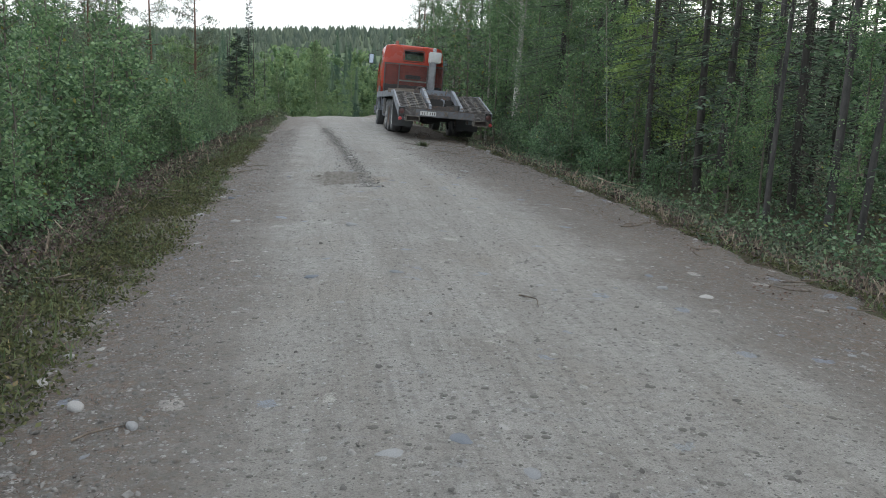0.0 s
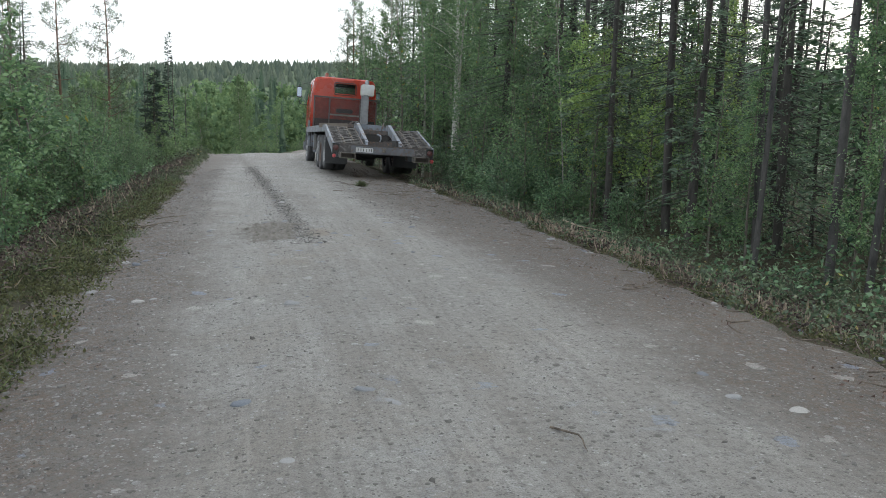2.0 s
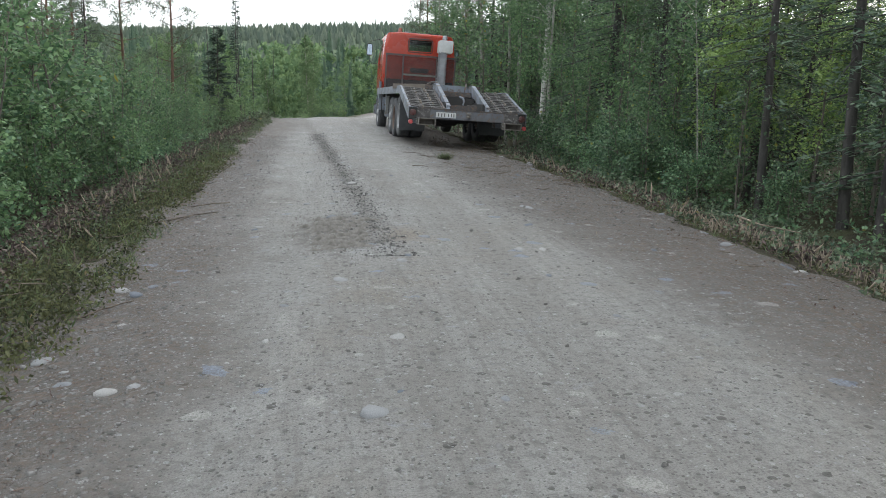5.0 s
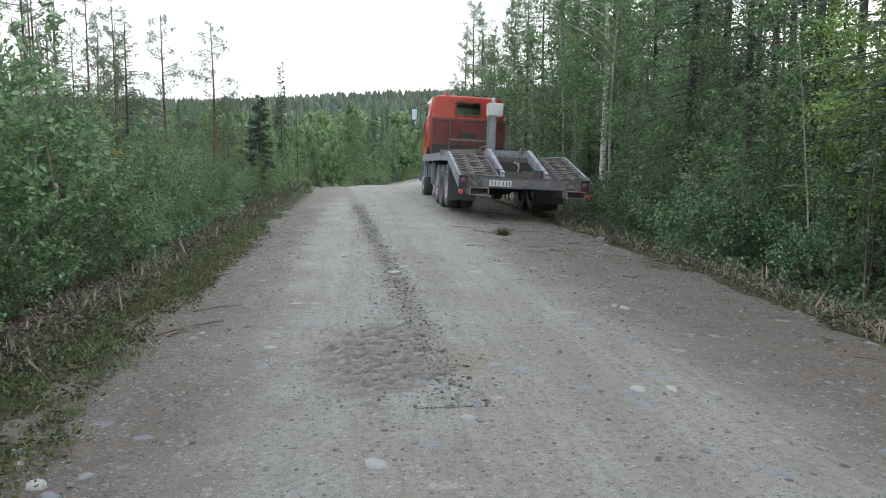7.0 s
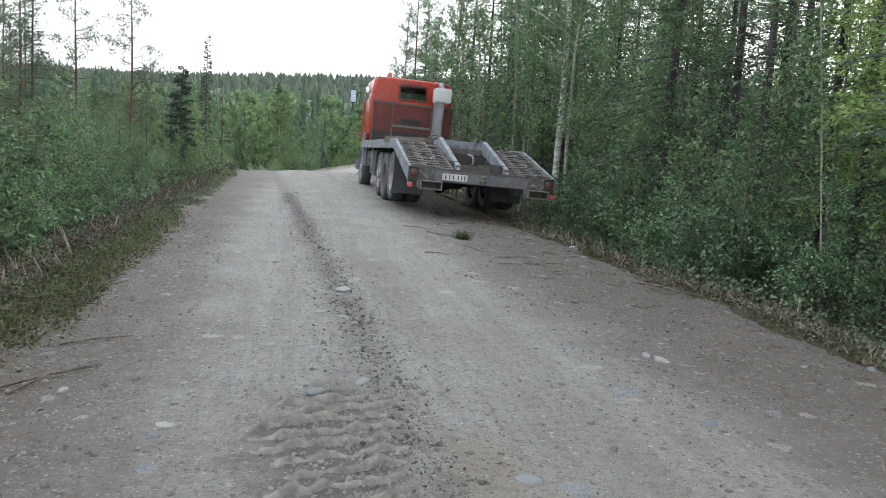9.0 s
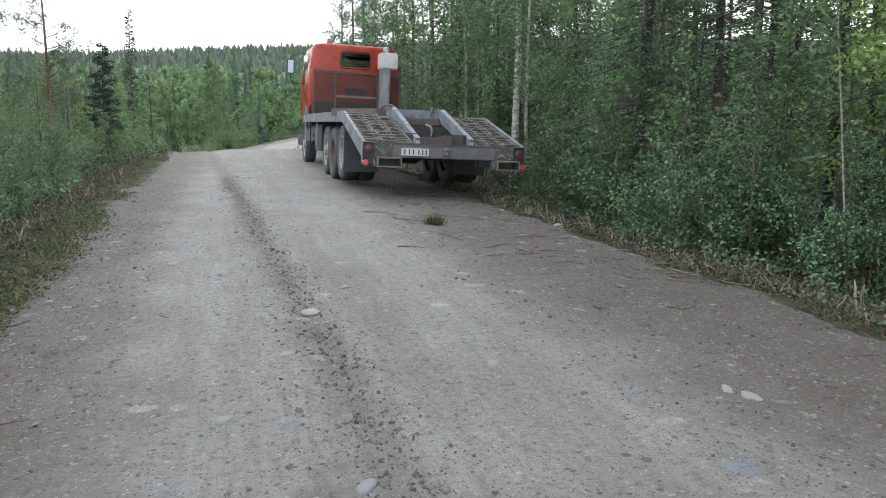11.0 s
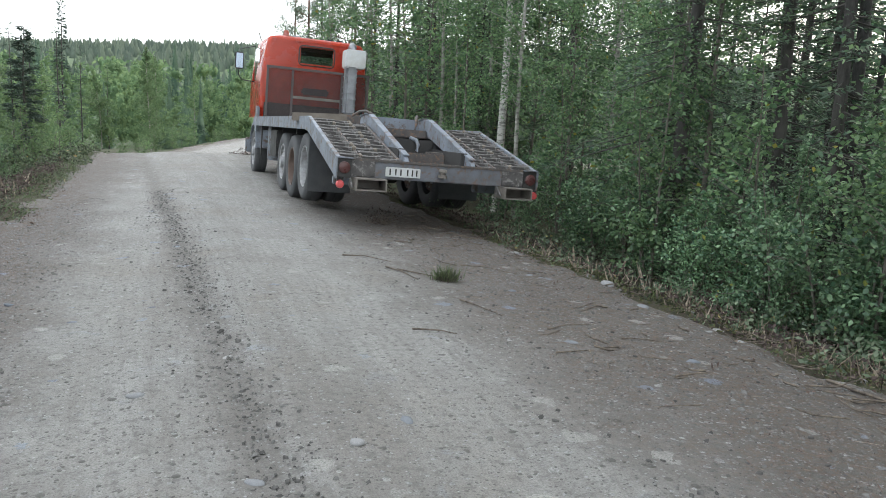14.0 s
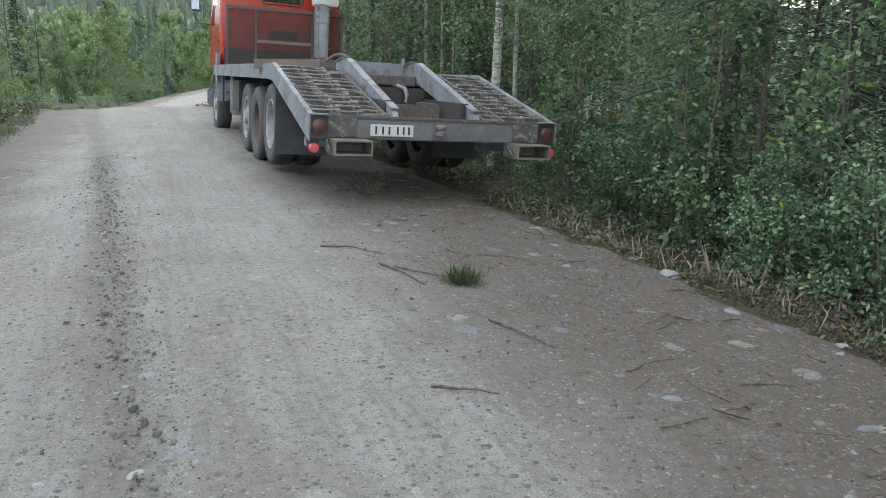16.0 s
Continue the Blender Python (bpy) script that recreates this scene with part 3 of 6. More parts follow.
def spruce(seed, height, girth, base, reach, tufts, name="spruce_tree", thin=1.0, coarse=1.0, mat=None, labels=("", "")):
    """A spruce: whorls of drooping boughs set with short flat sprays of needles."""
    rng = np.random.default_rng(seed)
    stem, wood, green = Soup(), Soup(), Soup()
    z = np.linspace(0, 1, 10)
    bend = rng.normal(0, 0.01 * height, 2)
    line = np.stack([bend[0] * np.sin(3 * z), bend[1] * np.sin(2.4 * z), height * z - 0.15 * (z == 0)], 1)
    tube(stem, line, girth * (1 - 0.93 * z) + 0.006, 9)
    count = int(height * 11 * thin)
    for b in range(count):
        f = base + (1 - base) * (b + rng.random()) / count
        root = np.array([np.interp(f, z, line[:, i]) for i in range(3)])
        az, g = rng.random() * 6.283, (1 - f) / (1 - base)
        ln = reach * (g ** 0.75) * rng.uniform(0.55, 1.15) + 0.10
        d = np.array([math.cos(az), math.sin(az), 0.0])
        q = np.array([0.0, 0.45, 1.0])
        arm = root + d * ln * q[:, None] + np.outer((0.30 * (1 - g) - 0.10) * ln * q - 0.36 * g * ln * q ** 1.6 + 0.10 * ln * q ** 4, [0, 0, 1])
        tube(wood, arm, np.linspace(0.010 + 0.006 * ln, 0.003, 3), 3)
        n = max(5, int(tufts * ln))
        t = rng.uniform(0.10, 1.0, n)
        at = np.stack([np.interp(t, q, arm[:, i]) for i in range(3)], 1)
        side = np.array([-d[1], d[0], 0.0])
        spread = (rng.random(n) - 0.5) * 2
        al = d * rng.uniform(0.3, 1.0, (n, 1)) + side * spread[:, None] * 1.2 + np.array([0, 0, -1.0]) * rng.uniform(-0.12, 0.42, (n, 1))
        al /= np.linalg.norm(al, axis=1, keepdims=True)
        at = at + side * (spread * 0.16 * ln * (1 - t * 0.6))[:, None] + rng.normal(0, 0.025, (n, 3))
        wd = rng.uniform(0.026, 0.044, n) * coarse
        blades(green, at, al, level(rng, al, 0.8), rng.uniform(0.08, 0.17, n) * coarse, wd, 0.2)
    return empty_tree(name, [stem], wood, M_BARK_SPRUCE, green, mat or M_SPRUCE, labels)


def pine(seed, height, girth, base, reach, tufts, coarse=1.0, broad=1.0, wood_mat=None, labels=("", "")):
    """A pine: a long bare stem with dead snags and a crown of bushy clumps high up."""
    rng = np.random.default_rng(seed)
    stem, wood, green = Soup(), Soup(), Soup()
    z = np.linspace(0, 1, 10)
    bend = rng.normal(0, 0.014 * height, 2)
    line = np.stack([bend[0] * np.sin(2.6 * z), bend[1] * np.sin(2.1 * z), height * z - 0.15 * (z == 0)], 1)
    tube(stem, line, girth * (1 - 0.86 * z ** 1.2) + 0.006, 9)
    limbs = int(height * 3.6)
    for b in range(limbs):
        f = 0.16 + 0.83 * (b + rng.random()) / limbs
        dead = f < base
        if dead and rng.random() < 0.55:
            continue
        root = np.array([np.interp(f, z, line[:, i]) for i in range(3)])
        az, g = rng.random() * 6.283, (1 - f) / (1 - base)
        ln = reach * (rng.uniform(0.15, 0.5) if dead else (0.25 + g ** 0.6) * rng.uniform(0.6, 1.1))
        d = np.array([math.cos(az), math.sin(az), -0.15 if dead else rng.uniform(0.0, 0.5)])
        q = np.linspace(0, 1, 4)
        arm = root + d * ln * q[:, None] + np.outer((0.25 if not dead else -0.1) * ln * q ** 2, [0, 0, 1]) + rng.normal(0, 0.04 * ln, (4, 3)) * q[:, None]
        tube(wood, arm, np.linspace(0.010 + 0.012 * ln, 0.003, 4), 3)
        if dead:
            continue
        for c in range(max(3, int(ln * 5.5))):
            t = rng.uniform(0.3, 1.0)
            mid = np.array([np.interp(t, q, arm[:, i]) for i in range(3)]) + rng.normal(0, 0.10 * ln, 3)
            n = int(tufts * rng.uniform(0.6, 1.3))
            al = units(rng, n, 0.35)
            blades(green, mid + al * rng.uniform(0.0, 0.16, (n, 1)), al, sideways(rng, al), rng.uniform(0.08, 0.15, n) * (0.4 + 0.6 * coarse), rng.uniform(0.018, 0.034, n) * (0.4 + 0.6 * coarse) * broad, 0.1)
    return empty_tree("pine_tree", [stem], wood, wood_mat or M_BARK_PINE, green, M_PINE, labels)


PLANTED = set()                                   # patterns that already stand somewhere


def place(ob, x, y, scale=1.0, turn=0.0, sink=0.03, tilt=0.0, label="", group=""):
    at = pose(x, y, surface(x, y) - sink, tilt, tilt * 0.6, turn)
    if ob.name in PLANTED:
        c = copy_thing(ob, at)
    else:
        PLANTED.add(ob.name)
        c = ob
        c.matrix_world = at
    c.scale = (scale * RNG.uniform(0.92, 1.08), scale * RNG.uniform(0.92, 1.08), scale)
    if label or group:
        tagged(c, label, group=group)
    return c


def kind(ob, label, category, group=""):
    """Marks a pattern tree; it is moved to its first place later."""
    return tagged(ob, label, category, group)


GR_R, GR_L, GR_V = "roadside forest trees", "young trees in the thicket", "trees below the crest"
SPRUCES = [kind(spruce(11 + i, h, g, b, r, tf, thin=th), lab, "tree", GR_R) for i, (h, g, b, r, tf, th, lab) in enumerate((
    (9.5, 0.09, 0.08, 1.35, 46, 1.0, "dark green spruce with drooping boughs beside the road"),
    (12.0, 0.10, 0.10, 1.55, 42, 0.95, "tall dark spruce with bare grey lower stem"),
    (7.0, 0.07, 0.04, 1.15, 46, 1.05, "small bushy green spruce at the forest edge"),
    (11.0, 0.08, 0.18, 1.25, 42, 0.9, "slender spruce with thin dark lower boughs")))]
DEEP = [kind(spruce(21 + i, h, g, b, r, tf, thin=th, coarse=2.1), lab, "tree", GR_R) for i, (h, g, b, r, tf, th, lab) in enumerate((
    (11.0, 0.09, 0.05, 1.5, 17, 0.6, "dark spruce standing deep in the wood"),
    (13.0, 0.10, 0.08, 1.6, 16, 0.55, "tall dark spruce deep in the wood")))]
SEEDLING = kind(spruce(27, 3.4, 0.03, 0.02, 0.95, 30, thin=1.0, coarse=1.35), "small young spruce in the shade of the wood", "tree", GR_R)
PINES = [kind(pine(31 + i, h, g, b, r, tf), lab, "tree", GR_R) for i, (h, g, b, r, tf, lab) in enumerate((
    (12.5, 0.056, 0.42, 1.35, 12, "tall pine with a bare grey-brown stem"),
    (10.5, 0.048, 0.36, 1.25, 12, "slim pine with grey-brown bark and airy crown"),
    (14.0, 0.07, 0.48, 1.6, 11, "tall straight pine with dead snags below"))) ]
LOWPINES = [kind(pine(41 + i, h, 0.095, 0.26, r, 24, 1.6, 1.1, M_BARK_REDPINE), lab, "tree", GR_L) for i, (h, r, lab) in enumerate((
    (10.5, 1.65, "pine crowned far down, over the thicket"),
    (12.0, 1.85, "tall full-crowned pine over the thicket")))]
BIRCHES = [kind(broadleaf(51 + i, "birch_tree", h, g, lo, r, lb, int(lv * 1.9), 0.068, bk, M_BIRCH), lab, "tree", GR_R) for i, (h, g, lo, r, lb, lv, bk, lab) in enumerate((
    (9.0, 0.055, 0.24, 1.35, 32, 2600, M_BARK_GREY, "slim birch with green leaves and grey stem"),
    (6.5, 0.036, 0.10, 1.15, 32, 2600, M_BARK_YOUNG, "young birch with light green leaves"),
    (11.0, 0.065, 0.32, 1.7, 34, 2800, M_BARK_GREY, "tall birch with loose green crown")))]
YOUNG = [kind(broadleaf(71 + i, "young_birch", h, g, 0.06, r, lb, int(lv * 1.4), 0.086, M_BARK_YOUNG, M_BIRCH, stems=st), lab, "tree", GR_L) for i, (h, g, r, lb, lv, st, lab) in enumerate((
    (3.6, 0.022, 0.78, 15, 900, 2, "bushy young birch with pale green leaves"),
    (2.7, 0.016, 0.68, 10, 820, 3, "low many-stemmed willow bush, grey-green leaves"),
    (4.6, 0.028, 0.88, 26, 1000, 1, "slim young birch in a dense roadside thicket"),
    (2.0, 0.013, 0.62, 9, 740, 3, "small leafy green bush beside the ditch")))]
FILL = [kind(broadleaf(81 + i, "young_birch", h, 0.02, 0.05, r, 12, int(lv * 1.6), 0.115, M_BARK_YOUNG, mt, stems=2), lab, "tree", gr) for i, (h, r, lv, mt, gr, lab) in enumerate((
    (3.4, 0.85, 560, M_BIRCH, GR_L, "young birch at the back of the thicket"),
    (2.0, 0.75, 460, M_ALDER, GR_R, "shaded undergrowth bush in the wood"),
    (4.2, 1.0, 620, M_ALDER, GR_R, "shaded young birch in the wood"),
    (3.4, 0.95, 900, M_FAR, GR_V, "green bush at the outer edge of the bend")))]
ALDERS = [kind(broadleaf(91 + i, "alder_bush", h, 0.02, 0.05, r, lb, int(lv * 1.9), 0.076, M_BARK_YOUNG, M_ALDER, stems=st, up=0.8), lab, "bush", "bushes at the forest edge") for i, (h, r, lb, lv, st, lab) in enumerate((
    (2.6, 0.95, 12, 1450, 3, "leafy alder bush with broad dark green leaves"),
    (1.7, 0.80, 9, 1250, 4, "low alder bush with broad green leaves"),
    (3.6, 1.0, 16, 1550, 2, "tall alder bush with broad green leaves")))]
MID = [kind(broadleaf(101 + i, "birch_tree", h, 0.05, 0.06, r, 40, int(lv * 2.9), 0.125, M_BARK_GREY, mt, up=0.9), lab, "tree", GR_V) for i, (h, r, lv, mt, lab) in enumerate((
    (7.0, 1.15, 1300, M_FAR, "light green birch below the road's crest"),
    (7.0, 1.5, 1400, M_FAR, "full-crowned green birch below the crest"),
    (7.0, 0.95, 1200, M_FAR, "narrow pale green birch below the crest")))]

FOREST = []


def grow(obs, x, y, scale=1.0, label=""):
    ob = obs[int(RNG.integers(len(obs)))] if isinstance(obs, list) else obs
    FOREST.append(place(ob, x, y, scale, RNG.uniform(0, 360), tilt=RNG.normal(0, 0.55), label=label))
    return FOREST[-1]


def beside(s, u):
    """World place at a distance along the road and to its right (negative: left)."""
    a = [float(np.interp(s, AX[:, 3], AX[:, k])) for k in (0, 1, 2)]
    return a[0] + u * math.cos(a[2]), a[1] - u * math.sin(a[2])


CLOSE = kind(spruce(161, 11.0, 0.10, 0.10, 1.6, 105, thin=0.95, coarse=0.55), "dark spruce with fine needled boughs beside the truck", "tree", GR_R)
place(CLOSE, 0.55, 22.3, sink=0.05)
# trees whose stems are told apart, by place
for obs, x, y, sc in (
        (PINES[0], 4.25, 11.8, 0.95), (PINES[1], 4.5, 11.3, 0.9), (PINES[1], 3.75, 13.0, 1.0), (SPRUCES[3], 3.2, 15.8, 0.9),
        (PINES[1], 3.6, 12.6, 0.8), (SPRUCES[3], 0.75, 28.6, 0.9),
        (PINES[2], 2.2, 21.2, 0.95), (CLOSE, 1.75, 21.9, 0.9), (CLOSE, 2.2, 26.7, 1.0), (CLOSE, 3.3, 23.5, 0.95), (BIRCHES[1], -1.4, 29.6, 0.95),
        (PINES[0], 2.1, 19.2, 0.95), (PINES[2], 2.75, 19.6, 1.0), (BIRCHES[1], 1.4, 24.4, 0.9), (BIRCHES[2], -2.9, 35.0, 0.85),
        (SPRUCES[2], -2.0, 33.6, 1.05), (BIRCHES[2], -1.2, 36.2, 0.85), (BIRCHES[2], -3.6, 38.5, 0.9), (PINES[0], -1.9, 40.0, 0.95)):
    grow(obs, x, y, sc)
# the forest behind them
for row, (u0, u1, step) in enumerate(((6.2, 8.2, 1.7), (8.2, 11, 2.6), (11, 15, 2.3), (15, 21, 3.4), (21, 29, 4.6))):
    s = 3.0 + row * 0.5
    while s < 48 + 2 * row:
        x, y = beside(min(s, 36.0), RNG.uniform(u0, u1))
        y += max(0.0, s - 36.0) * 0.97
        x += max(0.0, s - 36.0) * (-0.1)
        grow(SPRUCES + PINES + [SPRUCES[3]] + BIRCHES[:1] if row < 2 else DEEP * 2 + PINES[:2], x + RNG.normal(0, 0.4), y, (RNG.uniform(0.75, 1.1) if row < 2 else RNG.uniform(0.45, 0.72)) * (0.5 if y > 20 and -0.9 + 0.306 * (y - 7.5) < x < -1.8 + 0.40 * (y - 7.5) else 1.0))
        s += step * RNG.uniform(0.6, 1.4)
# undergrowth between the stems
for k in range(46):
    x, y = beside(RNG.uniform(3, 36), RNG.uniform(6.5, 20))
    if RNG.random() < 0.35:
        grow(SEEDLING, x, y, RNG.uniform(0.45, 1.1))
    else:
        grow(FILL[1:3], x, y, RNG.uniform(0.6, 1.1))
# low young spruces and bushes filling the wood between the stems
for k in range(36):
    y = RNG.uniform(25, 46)
    grow([SEEDLING, SEEDLING, FILL[2]], 1.5 + 0.30 * (y - 22) + RNG.uniform(0, 11), y, RNG.uniform(0.8, 1.3))
# pale slim birches behind the truck's tail
for x, y, sc in ((-1.75, 31.2, 0.9), (-1.45, 30.9, 0.8), (-0.1, 32.6, 0.9), (1.2, 30.5, 0.85), (0.9, 26.2, 0.8)):
    grow(BIRCHES[0], x, y, sc)
for x, y, sc in ((0.0, 31.5, 0.8), (1.0, 33.0, 0.95), (2.2, 31.0, 0.9), (3.0, 34.0, 1.0), (-0.6, 34.5, 0.9), (1.8, 36.5, 1.05), (3.6, 30.0, 0.9), (2.8, 27.8, 0.75)):
    grow([BIRCHES[0], BIRCHES[2]], x, y, sc)
# light birches leaning out between the stems at the forest edge
for s, u, sc in ((11.5, 6.1, 0.62), (13.0, 5.6, 0.5), (15.8, 6.3, 0.7), (9.6, 6.6, 0.6)):
    grow(BIRCHES[1], *beside(s, u), sc)
# leafy young trees close behind the truck
for x, y, sc in ((-2.6, 31.5, 1.25), (-1.9, 32.2, 1.5), (-0.9, 31.0, 1.3), (0.1, 30.2, 1.2), (-3.4, 34.6, 1.4), (-2.4, 36.8, 1.7), (0.9, 31.5, 1.4), (-3.9, 37.4, 1.5), (-4.6, 39.2, 1.5), (1.9, 28.6, 1.3), (0.4, 26.6, 1.0)):
    grow([YOUNG[0], YOUNG[2], YOUNG[2]], x, y, sc)
# bough-clad spruces at the forest edge
for s, u, sc, k in ((15.2, 6.0, 0.9, 0), (16.9, 5.3, 0.8, 3), (18.3, 5.9, 0.95, 0), (19.6, 5.1, 0.95, 5), (21.0, 5.8, 0.95, 0), (22.4, 5.2, 0.95, 5), (24.2, 5.6, 0.9, 5), (26.3, 5.4, 1.0, 5), (13.4, 6.4, 0.85, 0), (28.4, 5.4, 0.9, 4), (30.5, 5.6, 0.9, 4)):
    grow((SPRUCES + BIRCHES)[k], *beside(s, u), sc)
# bushes along the right-hand ditch
for x, y, sc, k in ((0.45, 19.3, 0.58, 0), (0.2, 20.6, 0.5, 0), (0.85, 18.6, 0.75, 1), (0.35, 22.0, 0.7, 1), (1.2, 20.4, 0.55, 2), (-0.05, 23.6, 0.7, 1), (1.5, 17.7, 0.6, 1), (1.3, 18.7, 0.6, 0),
                    (0.3, 24.8, 0.6, 0), (-0.4, 26.2, 0.6, 0), (-0.8, 27.8, 0.8, 1), (2.5, 16.2, 0.55, 1), (1.6, 19.8, 0.6, 0), (1.0, 21.6, 0.6, 0), (0.8, 23.2, 0.8, 1), (1.9, 18.0, 0.5, 2), (0.75, 19.9, 0.8, 1)):
    grow(ALDERS[k], x, y, sc)
for s in np.arange(6.0, 17, 1.5):
    grow(ALDERS[1], *beside(s, RNG.uniform(5.6, 8.5)), RNG.uniform(0.35, 0.6))
for s in np.arange(16.0, 37, 1.3):
    grow([YOUNG[0], ALDERS[2], SEEDLING, SPRUCES[2]], *beside(s, RNG.uniform(5.4, 8)), RNG.uniform(0.5, 0.75))
grow(YOUNG[2], 0.95, 18.5, 0.62)
for x, y, sc, k in ((0.1, 21.6, 0.8, 0), (0.75, 20.6, 0.8, 0), (1.4, 18.9, 0.75, 0), (0.2, 23.0, 0.85, 0),  (-0.3, 25.0, 0.8, 0), (2.1, 16.9, 0.7, 0), (-0.9, 29.6, 0.8, 0), (3.3, 13.6, 0.7, 0)):
    grow(YOUNG[k], x, y, sc)
YELLOWING = kind(broadleaf(141, "young_birch", 3.9, 0.022, 0.22, 0.8, 24, 3000, 0.062, M_BARK_YOUNG, M_YELLOW, lean=0.03), "slim sapling with yellowing leaves at the forest edge", "tree", GR_R)
place(YELLOWING, 2.25, 17.6, sink=0.05)
for x, y, sc in ((1.95, 18.7, 1.05), (3.9, 20.5, 1.2), (3.0, 16.6, 0.9), (4.6, 17.5, 1.1)):
    grow(YELLOWING, x, y, sc)
# a bare pale sapling by the ditch
SAPLING = kind(broadleaf(142, "sapling", 4.6, 0.0115, 0.45, 0.6, 12, 500, 0.08, M_BARK_GREY, M_BIRCH, lean=0.015), "thin pale-stemmed sapling beside the ditch", "tree", GR_R)
place(SAPLING, 1.68, 17.75, sink=0.05, tilt=-6.0)
# the thicket on the other side
for u0, u1, step, lo, hi, pool in ((4.1, 4.9, 0.85, 0.5, 0.8, YOUNG[3:]), (4.9, 6.2, 0.75, 0.5, 1.0, YOUNG[1:2] + YOUNG[3:]), (6.0, 8.4, 0.95, 0.6, 1.05, YOUNG[:2] + YOUNG[:3]), (8.4, 12, 1.3, 0.75, 1.25, FILL[:1] * 2 + YOUNG[2:3]), (12, 19, 2.0, 0.9, 1.4, FILL[:1] * 5 + BIRCHES[1:2])):
    s = 1.5
    while s < 40:
        low = 1.0 + 0.30 * float(smooth(11, 17, s)) * (u0 > 4.5) * (u0 < 12) - 0.66 * float(smooth(19, 33, s)) * (1.0 if u0 < 8 else 0.6)
        if not (s > 31 and u0 > 8):
            grow(pool, *beside(s, -RNG.uniform(u0, u1)), RNG.uniform(lo, hi) * low)
        s += step * RNG.uniform(0.7, 1.3) * (1.0 if s < 24 else 0.8)
# tall pines and spruces standing over the thicket
for obs, x, y, sc in ((LOWPINES[0], -20.4, 47.5, 0.92), (LOWPINES[0], -22.6, 47.0, 0.95), (LOWPINES[1], -24.5, 45.0, 0.85), (LOWPINES[1], -27.0, 42.0, 0.9),
                      (PINES[2], -22.6, 36.0, 0.85), (LOWPINES[1], -22.9, 40.2, 0.8), (PINES[0], -29.5, 46.0, 0.95), (LOWPINES[1], -30.0, 38.0, 0.95), (PINES[0], -21.0, 30.0, 0.85), (LOWPINES[0], -25.5, 35.0, 1.0),
                      (SPRUCES[0], -27.5, 39.0, 0.9), (SPRUCES[0], -22.0, 42.0, 0.95), (LOWPINES[1], -5.6, 41.5, 0.72), (BIRCHES[0], -4.6, 38.0, 0.85), (SPRUCES[0], -5.0, 40.0, 0.8), (BIRCHES[2], -4.2, 43.0, 0.85), (LOWPINES[0], -4.0, 45.0, 0.9),
                      (LOWPINES[0], -6.6, 46.0, 0.8), (SPRUCES[0], -6.2, 49.0, 0.9)):
    grow(obs, x, y, sc)
for obs, x, y, sc in ((SPRUCES[1], -26.2, 42.8, 0.85), (SPRUCES[0], -24.2, 45.8, 0.9), (SPRUCES[1], -28.8, 41.0, 0.95), (LOWPINES[1], -27.8, 43.4, 0.95), (SPRUCES[0], -30.5, 42.5, 1.0),
                      (SPRUCES[1], -3.4, 41.5, 0.9), (SPRUCES[0], -2.6, 38.8, 1.0), (SPRUCES[1], -1.2, 38.0, 1.0), (SPRUCES[0], -4.9, 44.5, 0.85), (SPRUCES[2], -5.4, 47.0, 1.0), (SPRUCES[1], 0.2, 36.6, 0.95)):
    grow(obs, x, y, sc)
for x, y in ((6.5, 28.5), (8.2, 31.5), (5.2, 31.5), (4.3, 27.6), (6.0, 25.4), (7.4, 27.2), (9.0, 30.0), (10.5, 28.0), (11.5, 32.0), (8.2, 33.0), (13.0, 29.0), (9.8, 26.0), (12.2, 26.5)):
    grow(DEEP, x, y, RNG.uniform(0.6, 0.75))
NARROW = kind(spruce(151, 5.9, 0.07, 0.02, 0.92, 80, thin=2.4, coarse=1.4, mat=M_DARK), "narrow dark spruce standing out before birches", "tree", GR_V)
place(NARROW, -17.0, 46.0, sink=0.05)
SPIRE = kind(spruce(152, 14.2, 0.14, 0.05, 0.95, 30, thin=1.1, coarse=2.6, mat=M_DARK), "tall thin spire-like spruce above the woods", "tree", GR_V)
place(SPIRE, -33.0, 93.0, sink=0.05)
for k in range(11):
    grow(LOWPINES * 2 + [DEEP[0], SPRUCES[0]], RNG.uniform(-46, -24), RNG.uniform(34, 58), RNG.uniform(0.7, 1.0))
for k in range(9):
    grow(LOWPINES + DEEP, RNG.uniform(-38, -19), RNG.uniform(8, 30), RNG.uniform(0.6, 0.9))
# birches on the slope below the crest
for k in range(70):
    a, r = radians(RNG.uniform(-42, -3)), 40 + 46 * RNG.random() ** 0.8
    x, y = math.sin(a) * r, math.cos(a) * r
    if -5.0 < road_place(np.array([x]), np.array([y]))[1][0] < 15.0:
        continue
    if abs(math.degrees(a) + 20.5) < 2.6 and r < 50:
        continue
    z = float(land(np.array([x]), np.array([y]))[0])
    tall = r * math.tan(radians(RNG.uniform(0.4, 2.6) + (0.6 if r > 65 else 0.0))) + 1.5 - z
    if RNG.random() < 0.4:
        grow(DEEP[0], x, y, 1.15 * tall / 11.0, "dark spruce among birches below the crest")
    else:
        grow(MID, x, y, tall / 7.0)
# bushes along the outer edge of the bend
for s in np.arange(43.0, 92.0, 1.5):
    if RNG.random() < 0.8:
        grow(FILL[3], *beside(s, -RNG.uniform(4.2, 7.0)), RNG.uniform(0.4, 0.85))
